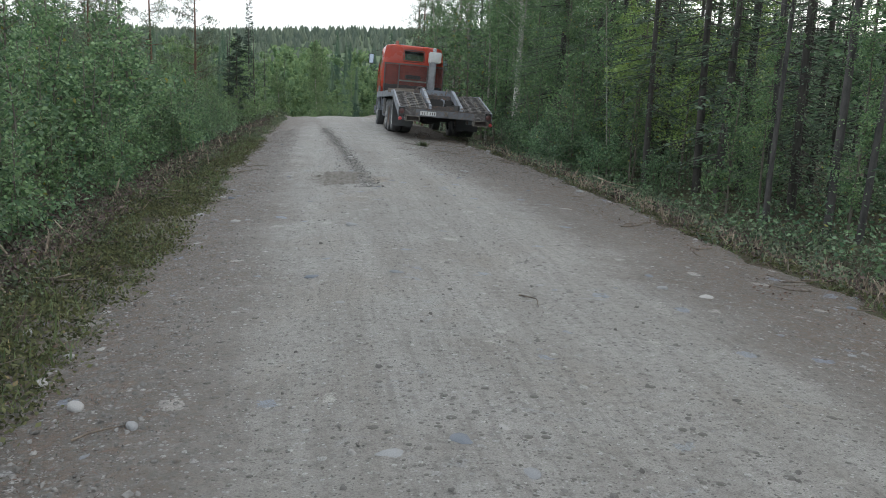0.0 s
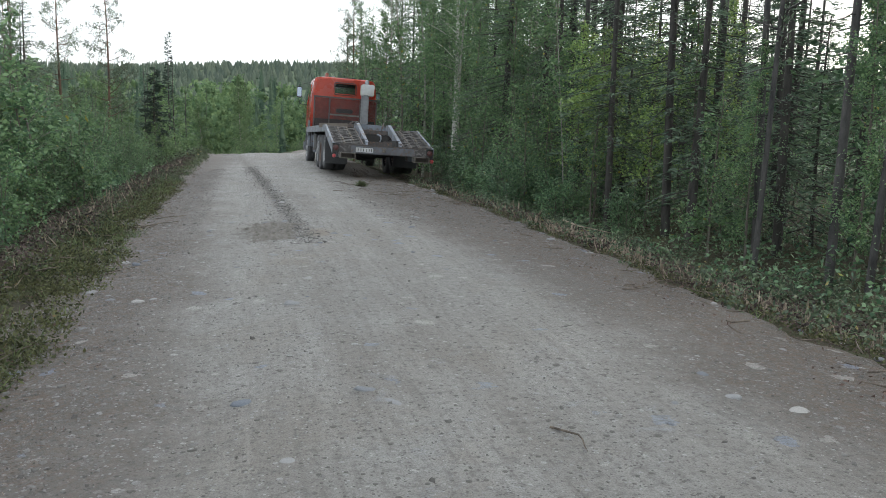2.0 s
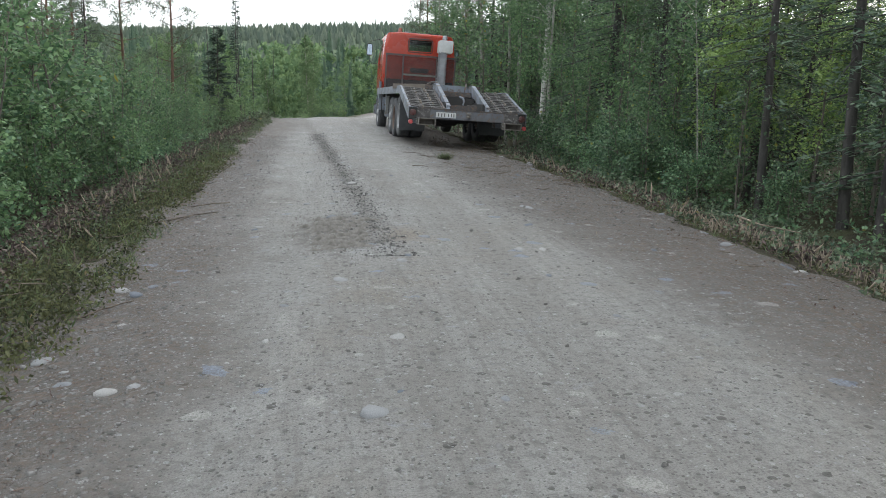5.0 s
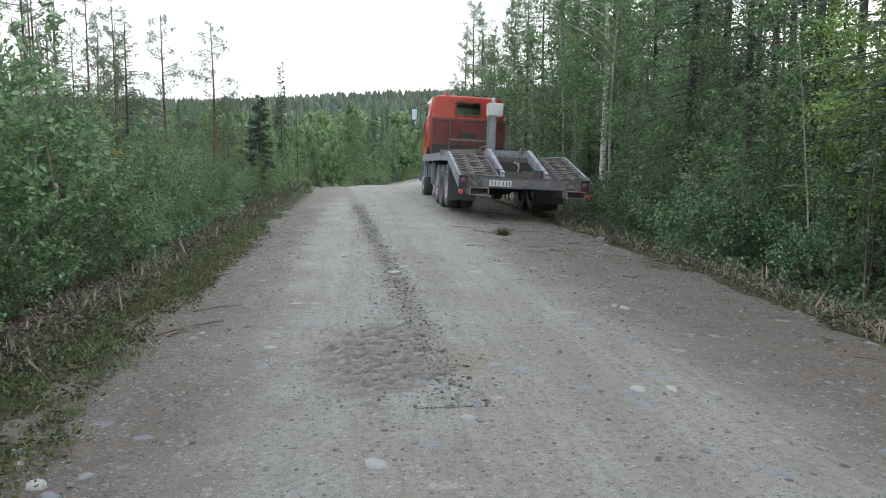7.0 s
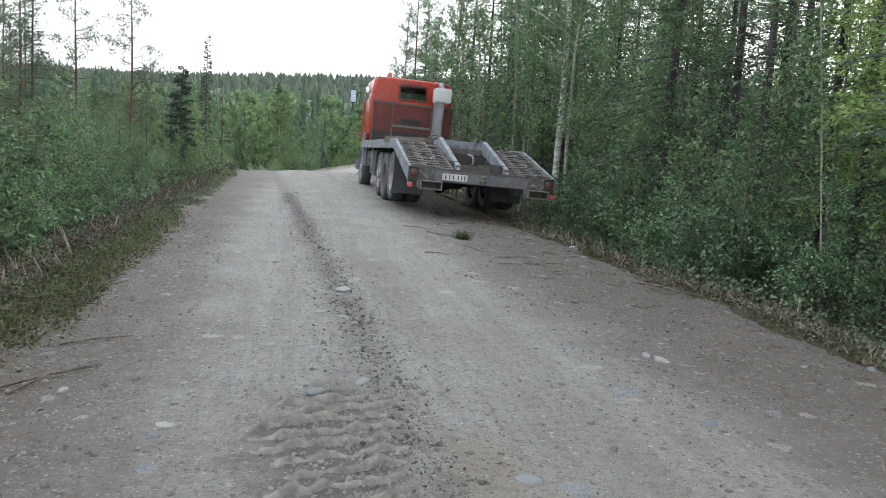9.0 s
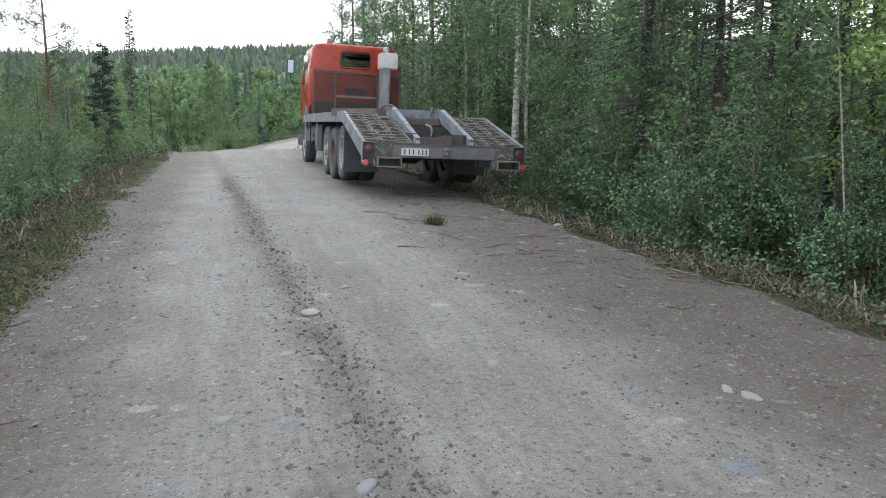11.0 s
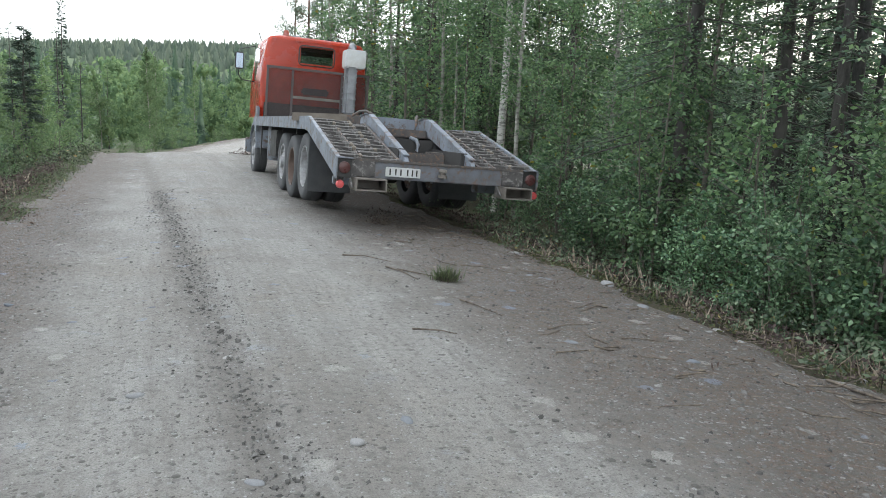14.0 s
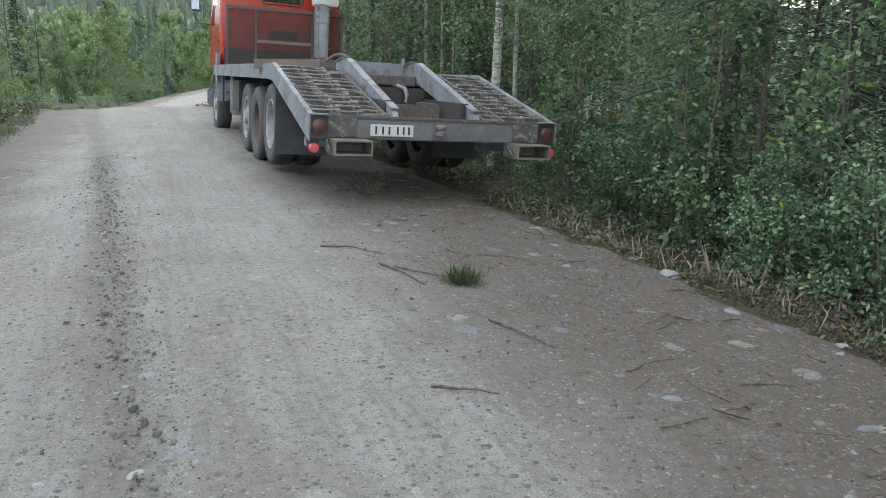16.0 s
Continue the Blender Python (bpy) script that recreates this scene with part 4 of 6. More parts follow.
# unseen trees close behind the camera's start, added to darken reflections and light
for s in np.arange(-24.0, 1.0, 4.2):
    grow(DEEP + LOWPINES[:1], *beside(s, -RNG.uniform(6.5, 12)), RNG.uniform(0.7, 1.0))
    grow(DEEP + LOWPINES[:1], *beside(s, RNG.uniform(6.0, 11)), RNG.uniform(0.7, 1.0))
# the white-stemmed birch beside the truck
WHITE = kind(broadleaf(131, "birch_tree", 10.5, 0.088, 0.36, 1.6, 30, 3200, 0.085, M_BARK_BIRCH, M_BIRCH, lean=0.0, crook=0.004), "white-stemmed birch with black-flecked bark beside the truck", "tree", GR_R)
place(WHITE, -0.68, 29.0, sink=0.05)


def core(rng, broad, tiers, sides=4):
    """The solid, ragged body of a distant tree, one unit tall: stacked skirts or a lumpy dome."""
    v, f = [], []
    wide = rng.uniform(0.8, 1.15) * ((0.22 if broad else 0.16) if tiers < 3 else (0.15 if broad else 0.13))
    if broad:
        levels = np.linspace(0.04, 1.0, tiers + 2)
        rad = wide * np.sin(math.pi * np.clip(0.14 + 0.86 * levels, 0, 1)) ** 0.8
        for k, (z, r) in enumerate(zip(levels, rad)):
            a = (np.arange(sides) + 0.5 * (k % 2)) * 2 * math.pi / sides
            rr = r * rng.uniform(0.72, 1.28, sides)
            v += [(math.cos(t) * q, math.sin(t) * q, z + rng.normal(0, 0.012)) for t, q in zip(a, rr)]
        for k in range(len(levels) - 1):
            for i in range(sides):
                a0, a1 = k * sides + i, k * sides + (i + 1) % sides
                f.append((a0, a1, a1 + sides, a0 + sides))
    else:
        for k in range(tiers):
            z0, z1 = 0.04 + 0.86 * k / tiers, 0.04 + 0.86 * (k + 1.9) / tiers
            r = wide * (1 - 0.86 * k / tiers)
            base = len(v)
            a = np.arange(sides) * 2 * math.pi / sides + k
            rr = r * rng.uniform(0.6, 1.25, sides)
            v += [(math.cos(t) * q, math.sin(t) * q, z0 - rng.uniform(0, 0.05)) for t, q in zip(a, rr)]
            v += [(math.cos(t) * q * 0.12, math.sin(t) * q * 0.12, min(z1, 1.0)) for t, q in zip(a, rr)]
            f += [(base + i, base + (i + 1) % sides, base + sides + (i + 1) % sides, base + sides + i) for i in range(sides)]
    return np.array(v), np.array(f)


def make_lobes(rng):
    """Centres and sizes of the leafy masses of a distant broadleaved tree, one unit tall."""
    k = int(rng.integers(9, 14))
    f = np.sort(rng.uniform(0.14, 0.90, k))
    out = 0.15 * np.sin(math.pi * np.clip(0.10 + 0.86 * f, 0, 1)) ** 0.7 * rng.uniform(0.3, 1.1, k)
    az = rng.random(k) * 6.283
    return np.stack([np.cos(az) * out, np.sin(az) * out, f], 1), rng.uniform(0.055, 0.095, k) * (1.15 - 0.55 * f)


def lobe_bodies(rng, lobes):
    """The dense inside of each lobe, small and ragged."""
    v, f = [], []
    for c, r in zip(*lobes):
        base = len(v)
        for k, (up, out) in enumerate(((-0.9, 0.25), (-0.2, 0.95), (0.45, 0.8), (0.95, 0.2))):
            for i in range(5):
                a = i * 1.2566 + 0.6 * k
                q = r * 0.72 * out * rng.uniform(0.7, 1.25)
                v.append((c[0] + math.cos(a) * q, c[1] + math.sin(a) * q, c[2] + 0.9 * r * up * rng.uniform(0.8, 1.2)))
        f += [(base + k * 5 + i, base + k * 5 + (i + 1) % 5, base + k * 5 + 5 + (i + 1) % 5, base + k * 5 + 5 + i) for k in range(3) for i in range(5)]
    return np.array(v), np.array(f)


def far_tree(rng, broad, n, lobes=None):
    """Small sprays standing out from a distant tree's body."""
    if broad:
        c, r = lobes
        k = rng.choice(len(r), n, p=r ** 2 / (r ** 2).sum())
        d = units(rng, n, 0.25)
        at = c[k] + d * (r[k] * rng.uniform(0.6, 1.12, n))[:, None]
        at[:, 2] = np.clip(at[:, 2], 0.03, 1.02)
        al = d + units(rng, n) * 0.8
        al /= np.linalg.norm(al, axis=1, keepdims=True)
        small = (200 / n) ** 0.45
        return at, al, level(rng, al, 0.5), rng.uniform(0.035, 0.065, n) * small, rng.uniform(0.028, 0.05, n) * small
    f = rng.random(n) ** 1.15
    r = 0.15 * (1 - f) + 0.008
    az = rng.random(n) * 6.283
    deep = rng.uniform(0.35, 1.12, n)
    at = np.stack([np.cos(az) * r * deep, np.sin(az) * r * deep, 0.05 + 0.93 * f], 1)
    al = np.stack([np.cos(az), np.sin(az), rng.uniform(-0.8, 0.1, n)], 1)
    al /= np.linalg.norm(al, axis=1, keepdims=True)
    k = (200 / n) ** 0.45 * (0.35 + 0.75 * (1 - f))
    return at, al, level(rng, al, 0.35), rng.uniform(0.05, 0.09, n) * k, rng.uniform(0.035, 0.065, n) * k


def woods(names, spots, heights, seed, share, facets, tiers, mats, labels, root=0.3):
    """Many distant trees: the broadleaved ones in one mesh, the conifers in another."""
    rng = np.random.default_rng(seed)
    soups = (Soup(), Soup())
    pool = []
    for b in (True,) * 6 + (False,) * 6:
        lobes = make_lobes(rng)
        pool.append((lobe_bodies(rng, lobes) if b and facets else core(rng, b, tiers), far_tree(rng, b, facets, lobes) if facets else None))
    zs = land(spots[:, 0], spots[:, 1])
    for (x, y), z, h in zip(spots, zs, heights):
        # stands of one kind grow together
        birch = rng.random() < share + 0.45 * float(cheap_noise(np.array(x * 0.045), np.array(y * 0.03), 0.7))
        body, spray = pool[int(rng.integers(6)) + (0 if birch else 6)]
        soup = soups[0 if birch else 1]
        t = rng.random() * 6.283
        c, s = math.cos(t), math.sin(t)
        rot = np.array([[c, s, 0], [-s, c, 0], [0, 0, 1]])
        wide = rng.uniform(0.75, 1.15)
        grown = h * np.array([wide, wide, 1.0 if birch else 1.1])
        if body:
            soup.add((body[0] @ rot) * grown + [x, y, z - root], body[1])
        if spray:
            at, al, sd, ln, wd = spray
            blades(soup, (at @ rot) * grown + [x, y, z - root], al @ rot, sd @ rot, ln * h, wd * h, 0.15)
    for name, soup, mat, label in zip(names, soups, mats, labels):
        tagged(new(name, soup.mesh(name, mat, flat=True)), label, "forest", kind="stuff")


def scatter(seed, n, r0, r1, a0, a1, power=0.6):
    rng = np.random.default_rng(seed)
    r, a = r0 + (r1 - r0) * rng.random(n) ** power, np.radians(rng.uniform(a0, a1, n))
    xy = np.stack([np.sin(a) * r, np.cos(a) * r], 1)
    s, u = road_place(xy[:, 0], xy[:, 1])
    return xy[(u < -5.0) | (u > np.where((s > 36) & (r < 130), 15.0, 5.0)) | (s > 100)], rng


def under_angle(rg, spots, low, high):
    """Heights that bring the tops to between two angles over the eye's level."""
    return np.hypot(spots[:, 0], spots[:, 1]) * np.tan(np.radians(rg.uniform(low, high, len(spots)))) + 1.5 - land(spots[:, 0], spots[:, 1])


spots, rg = scatter(4, 200, 72, 125, -48, 3, 0.9)
woods(("near_valley_birches", "near_valley_spruces"), spots, under_angle(rg, spots, 0.2, 2.7), 7, 0.85, 380, 7, (M_FAR, M_FARSPRUCE), ("light green birches below the road's crest", "dark spruces below the road's crest"))
spots, rg = scatter(5, 480, 120, 280, -50, 22, 0.8)
woods(("valley_birches", "valley_spruces"), spots, under_angle(rg, spots, 1.2, 3.3), 8, 0.68, 150, 5, (M_FAR, M_FARSPRUCE), ("green birches in the valley", "dark spruces in the valley"))
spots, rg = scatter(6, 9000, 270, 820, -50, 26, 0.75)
woods(("ridge_birches", "ridge_spruces"), spots, rg.uniform(6.6, 9.4, len(spots)), 9, 0.92, 0, 1, (M_RIDGE_HAZE, M_RIDGE_HAZE), ("far green woods on a low ridge, paled for haze", "far conifers on a low ridge, paled for haze"), 3.2)
# ---- the parked truck ----
M_RED = worn("red_paint", (0.72, 0.070, 0.030), (0.55, 0.06, 0.03), rough=0.28, amount=0.1, scale=2.0, grain=90, relief=0.04)
M_BLUEGREY = worn("blue_grey_paint", (0.255, 0.295, 0.365), (0.145, 0.15, 0.16), (0.13, 0.095, 0.078), rough=0.6, amount=0.45, scale=3.0)
M_DECK = worn("muddy_deck_steel", (0.128, 0.120, 0.118), (0.052, 0.049, 0.049), (0.25, 0.24, 0.235), rough=0.85, amount=0.5, scale=6.0, relief=0.5)
M_RUST = worn("rusty_steel", (0.130, 0.117, 0.113), (0.075, 0.068, 0.067), (0.19, 0.125, 0.093), rough=0.85, amount=0.5, scale=7.0, relief=0.4)
M_TUBE = worn("dull_tube_steel", (0.225, 0.205, 0.185), (0.12, 0.105, 0.092), rough=0.6, amount=0.3, scale=5.0)
M_TYRE = worn("dusty_rubber", (0.040, 0.043, 0.050), (0.105, 0.107, 0.112), rough=0.85, amount=0.6, scale=5.0, relief=0.3)
M_RIM = worn("dirty_grey_rim", (0.44, 0.455, 0.49), (0.17, 0.16, 0.15), rough=0.5, amount=0.4, scale=8.0)
M_RIM_RUST_SHADE = worn("rusty_rim", (0.17, 0.12, 0.10), (0.11, 0.08, 0.07), rough=0.8, amount=0.4, scale=8.0)
M_UNDER = worn("oily_black_steel", (0.022, 0.023, 0.026), (0.055, 0.052, 0.050), rough=0.7, amount=0.5)
M_FRAME = worn("dark_screen_tube", (0.065, 0.058, 0.06), (0.12, 0.095, 0.09), rough=0.6, amount=0.4)
M_DUCT = worn("galvanised_duct", (0.40, 0.42, 0.46), (0.19, 0.185, 0.19), rough=0.5, metal=0.3, amount=0.3, scale=3.0)
M_WHITE = worn("greyish_white_paint", (0.66, 0.68, 0.70), (0.48, 0.47, 0.45), rough=0.45, amount=0.2, scale=3.0)
M_BLACK = worn("black_plastic", (0.020, 0.020, 0.022), (0.05, 0.048, 0.045), rough=0.5, amount=0.2)
M_LENS = worn("red_lens", (0.095, 0.028, 0.028), (0.085, 0.045, 0.042), rough=0.3, amount=0.3, scale=15)
M_LENS_LOW = worn("bright_red_lens", (0.62, 0.075, 0.08), (0.45, 0.09, 0.09), rough=0.3, amount=0.2, scale=15)
M_ORANGE = worn("orange_dome", (0.42, 0.10, 0.07), (0.28, 0.09, 0.07), rough=0.25, amount=0.2)
M_WOOD = worn("weathered_plank", (0.23, 0.20, 0.17), (0.13, 0.11, 0.093), rough=0.9, amount=0.4, scale=5)


def glass_material():
    m, n, l, p = material("tinted_glass", 0.03)
    p.inputs["Base Color"].default_value = (0.50, 0.57, 0.56, 1)
    p.inputs["Transmission Weight"].default_value = 1.0
    p.inputs["IOR"].default_value = 1.3
    return m


def net_material():
    """Fine dark wire netting, too small to see wire by wire."""
    m, n, l, p = material("wire_netting", 0.7)
    p.inputs["Base Color"].default_value = (0.075, 0.060, 0.060, 1)
    at = coords(n, l)
    p.inputs["Alpha"].default_value = 0.46
    dirt = ramp(n, l, noisy(n, l, 3.0, 4, 0.6, at), ((0.3, (0.30,) * 3), (0.7, (0.46,) * 3)))
    l.new(dirt, p.inputs["Alpha"])
    return m


M_RED.node_tree.nodes["Principled BSDF"].inputs["Coat Weight"].default_value = 0.7
M_RED.node_tree.nodes["Principled BSDF"].inputs["Coat Roughness"].default_value = 0.12
M_GLASS, M_NET = glass_material(), net_material()
M_MIRROR = material("mirror_glass", 0.22, 1.0)[0]
M_MIRROR.node_tree.nodes["Principled BSDF"].inputs["Base Color"].default_value = (0.34, 0.40, 0.48, 1)


def solid(bm, name, mat, parent, label="", rounded=0.0, segments=2, flat=False):
    """Links a bmesh as one part, its edges rounded off."""
    if rounded:
        bmesh.ops.bevel(bm, geom=list(bm.edges), offset=rounded, segments=segments, affect="EDGES", clamp_overlap=True)
    bmesh.ops.recalc_face_normals(bm, faces=list(bm.faces))
    me = bpy.data.meshes.new(name)
    bm.to_mesh(me)
    bm.free()
    me.materials.append(mat)
    if not flat:
        me.polygons.foreach_set("use_smooth", np.ones(len(me.polygons), dtype=bool))
        me.set_sharp_from_angle(angle=radians(35))
    return part(name, me, parent, label)


def add_box(bm, lo, hi):
    c = [(a + b) / 2 for a, b in zip(lo, hi)]
    m = Matrix.Translation(c) @ Matrix.Diagonal((*[b - a for a, b in zip(lo, hi)], 1))
    bmesh.ops.create_cube(bm, size=1.0, matrix=m)
    return bm


def box(name, lo, hi, mat, parent, rounded=0.008, label=""):
    return solid(add_box(bmesh.new(), lo, hi), name, mat, parent, label, rounded)


def bar(name, a, b, wide, high, mat, parent, rounded=0.006, label=""):
    """A straight bar of rectangular section between two points."""
    a, b = Vector(a), Vector(b)
    d = b - a
    m = Matrix.Translation((a + b) / 2) @ d.to_track_quat("Y", "Z").to_matrix().to_4x4() @ Matrix.Diagonal((wide, d.length, high, 1))
    bm = bmesh.new()
    bmesh.ops.create_cube(bm, size=1.0, matrix=m)
    return solid(bm, name, mat, parent, label, rounded)


def pipe(name, points, radius, mat, parent, sides=10, label=""):
    soup = Soup()
    tube(soup, points, [radius] * len(points), sides)
    return part(name, soup.mesh(name, mat), parent, label)


def plate_cut(name, outline, x0, x1, mat, parent, rounded=0.005, label=""):
    """A flat plate cut to an outline in y and z, between two x."""
    bm = bmesh.new()
    vs = [bm.verts.new((x0, y, z)) for y, z in outline]
    face = bm.faces.new(vs)
    out = bmesh.ops.extrude_face_region(bm, geom=[face])
    bmesh.ops.translate(bm, verts=[g for g in out["geom"] if isinstance(g, bmesh.types.BMVert)], vec=(x1 - x0, 0, 0))
    return solid(bm, name, mat, parent, label, rounded)


def lathe(name, profile, centre, axis, mat, parent, steps=28, label=""):
    """A turned body: radius and offset pairs, about an axis through centre."""
    soup = Soup()
    prof = np.array(profile, float)
    t = np.arange(steps) * 2 * math.pi / steps
    ring = np.stack([prof[:, 0][:, None] * np.cos(t), prof[:, 0][:, None] * np.sin(t), np.repeat(prof[:, 1][:, None], steps, 1)], -1)
    order = {"x": [2, 0, 1], "y": [0, 2, 1], "z": [0, 1, 2]}[axis]
    v = ring.reshape(-1, 3)[:, order] + np.array(centre)
    k = len(prof)
    i = (np.arange(k - 1)[:, None] * steps + np.arange(steps)).ravel()
    j = (np.arange(k - 1)[:, None] * steps + (np.arange(steps) + 1) % steps).ravel()
    soup.add(v, np.stack([i, j, j + steps, i + steps], 1))
    me = soup.mesh(name, mat)
    me.set_sharp_from_angle(angle=radians(40))
    return part(name, me, parent, label)


TRUCK_POSE = pose(-2.395, 22.275, 0.03, -1.0, 2.8, 15.0)
truck = tagged(new("flatbed_truck"), "old red-cabbed truck with blue-grey machine bed parked on the verge", "truck")
truck.matrix_world = TRUCK_POSE


def rail_line(y):
    """Height of the bed's upper line: sloping tail, then level."""
    return 0.83 + (1.29 - 0.83) * min(max(y, 0.0), 2.06) / 2.06


# bed: side plates, rear beam, rails and cross members
for sx in (-1, 1):
    side = [(0.02, 0.60), (0.02, 0.835), (2.06, 1.305), (8.62, 1.285), (8.62, 1.10), (2.30, 1.115), (2.02, 1.09), (0.10, 0.60)]
    plate_cut("side_plate", side, sx * 1.255, sx * 1.31, M_BLUEGREY, truck, label="blue-grey bent side plate with chipped paint")
    for y in (2.5, 3.9, 5.4, 6.9, 8.2):
        box("bracket", (sx * 1.05 - 0.10, y - 0.03, 1.02), (sx * 1.05 + 0.19 * 1, y + 0.03, 1.12), M_UNDER, truck)
    box("chassis_rail", (sx * 0.42 - 0.045, 0.35, 0.72), (sx * 0.42 + 0.045, 10.9, 0.98), M_UNDER, truck, label="black chassis rail")
M_BEAM = worn("grimy_beam_paint", (0.185, 0.205, 0.25), (0.11, 0.105, 0.105), (0.15, 0.11, 0.09), rough=0.6, amount=0.5, scale=4.0)
rear_beam = box("rear_beam", (-1.30, 0.0, 0.605), (1.27, 0.085, 0.825), M_BEAM, truck, 0.012, "scuffed blue-grey rear cross beam")
box("beam_lip", (-1.10, -0.014, 0.800), (1.22, 0.02, 0.832), M_RUST, truck, 0.006, "rusty lip along the rear beam")
for x in (-1.02, 1.02):
    box("beam_face", (x - 0.21, -0.012, 0.62), (x + 0.18, 0.01, 0.815), M_DECK, truck, 0.006)
for sx, rx in ((-1, -0.42), (1, 0.46)):
    outline = [(0.10, 0.80), (0.14, 0.87), (0.32, 0.955), (1.95, 1.385), (2.20, 1.40), (2.50, 1.36), (2.50, 1.18), (2.15, 1.20), (0.45, 0.80)]
    plate_cut("inner_rail", outline, rx - 0.03, rx + 0.03, M_BLUEGREY, truck, label="blue-grey sloping inner rail")
    bar("rail_cap", (rx, 0.15, 0.905), (rx, 1.97, 1.40), 0.088, 0.016, M_BLUEGREY, truck, label="worn blue-grey rail cap")
    bar("rail_cap", (rx, 2.18, 1.412), (rx, 2.50, 1.372), 0.095, 0.022, M_BLUEGREY, truck)
box("cross_member", (-0.38, 0.98, 0.78), (0.42, 1.06, 0.925), M_RUST, truck, 0.01, "rusty low cross member")
box("cross_member", (-0.38, 1.62, 0.90), (0.42, 1.74, 1.10), M_UNDER, truck, 0.01)
box("cross_member", (-0.38, 1.95, 1.12), (0.42, 2.03, 1.235), M_RUST, truck, 0.01, "brown cross member")
box("cross_member", (-0.38, 2.45, 1.20), (0.66, 2.57, 1.39), M_BLUEGREY, truck, 0.01, "blue-grey box cross member")
box("cross_member", (-0.38, 0.40, 0.70), (0.42, 0.50, 0.80), M_RUST, truck, 0.01)
box("floor_plate", (-0.385, 0.10, 0.66), (0.425, 2.4, 0.68), M_RUST, truck, 0.004)
box("gusset", (0.20, 1.02, 0.80), (0.40, 1.30, 0.95), M_RUST, truck, 0.01, "rusty gusset block")
pipe("hook_arm", [(0.14, 1.50, 0.93), (0.17, 1.53, 1.02), (0.16, 1.60, 1.09), (0.08, 1.66, 1.12)], 0.028, M_BLUEGREY, truck, label="curved blue-grey hook arm")
pipe("chain", [(0.24, 1.98, 1.20), (0.27, 2.02, 1.32), (0.33, 2.2, 1.44), (0.36, 2.3, 1.42)], 0.022, M_RUST, truck, 6, "rusty chain over the rail")
pipe("chain", [(-0.62, 2.35, 1.36), (-0.52, 2.3, 1.44), (-0.44, 2.22, 1.45), (-0.36, 2.1, 1.40)], 0.02, M_RUST, truck, 6)
box("eye_block", (0.60, 2.28, 1.32), (0.70, 2.42, 1.40), M_RUST, truck, 0.01)
# level deck ahead of the slope
box("deck_plate", (-1.25, 2.08, 1.235), (-0.46, 8.45, 1.262), M_DECK, truck, 0.004, "muddy level deck")
box("deck_plate", (0.50, 2.08, 1.235), (1.25, 8.45, 1.262), M_DECK, truck, 0.004)
for y in np.arange(3.2, 8.3, 0.75):
    box("deck_beam", (-0.455, y, 1.10), (0.495, y + 0.10, 1.23), M_UNDER, truck, 0.008)

# sloping ramps with worn cross cleats in three columns
rng = np.random.default_rng(3)
slope = math.atan2(1.29 - 0.83, 2.06)
cleats = []
for k in range(5):
    bm = add_box(bmesh.new(), (-0.126, -0.024 - 0.002 * k, 0.004), (0.126, 0.024, 0.052 + 0.003 * k))
    bmesh.ops.subdivide_edges(bm, edges=[e for e in bm.edges if abs(e.verts[0].co.x - e.verts[1].co.x) > 0.1], cuts=2)
    bmesh.ops.bevel(bm, geom=[e for e in bm.edges if min(v.co.z for v in e.verts) > 0.03], offset=0.007, segments=1, affect="EDGES")
    for v in bm.verts:
        v.co += Vector(rng.normal(0, 0.0028, 3).tolist())
    bmesh.ops.recalc_face_normals(bm, faces=list(bm.faces))
    me = bpy.data.meshes.new("cleat")
    bm.to_mesh(me)
    bm.free()
    me.materials.append(M_DECK)
    cleats.append(me)
pad_bm = add_box(bmesh.new(), (-0.026, -0.032, 0.0), (0.026, 0.030, 0.062))
bmesh.ops.bevel(pad_bm, geom=list(pad_bm.edges), offset=0.012, segments=1, affect="EDGES")
pad_mesh = bpy.data.meshes.new("cleat_pad")
pad_bm.to_mesh(pad_mesh)
pad_bm.free()
pad_mesh.materials.append(M_WOOD)
for x0, x1 in ((-1.25, -0.475), (0.515, 1.25)):
    # the plate's black colour deepens the shade in the gaps between cleats
    ramp_part = plate_cut("ramp", [(0.09, 0.74), (0.09, 0.785), (2.06, 1.235), (2.06, 1.19)], x0, x1, M_UNDER, truck, 0.004, "muddy sloping ramp, plate blackened as shade between cleats")
    for q in (0.04, 0.335, 0.665, 0.96):
        x = x0 + (x1 - x0) * q
        plate_cut("stringer", [(0.10, 0.77), (0.10, 0.825), (2.05, 1.272), (2.05, 1.22)], x - 0.018, x + 0.018, M_RUST, ramp_part, 0.0)
    for row in range(12):
        f = (row + 0.6) / 12
        for col in range(3):
            x = x0 + (col + 0.5) * (x1 - x0) / 3 + rng.normal(0, 0.008)
            y, z = 0.10 + 1.96 * f + rng.normal(0, 0.016) + 0.02 * (col == 1), 0.79 + 0.448 * f + rng.normal(0, 0.005) - (0.028 if col == (2 if x0 < 0 else 0) else 0.0)
            c = new("cleat", cleats[int(rng.integers(5))])
            c.parent = ramp_part
            if col < 2 and rng.random() < 0.6:
                nub = new("cleat_pad", pad_mesh)
                nub.parent = ramp_part
                nub.matrix_basis = pose(x + (x1 - x0) / 6, y - 0.01, z + 0.006, math.degrees(slope) + rng.normal(0, 5), 0, rng.normal(0, 6))
            c.matrix_basis = pose(x, y, z, math.degrees(slope) + rng.normal(0, 3), rng.normal(0, 1.2), rng.normal(0, 1.0))
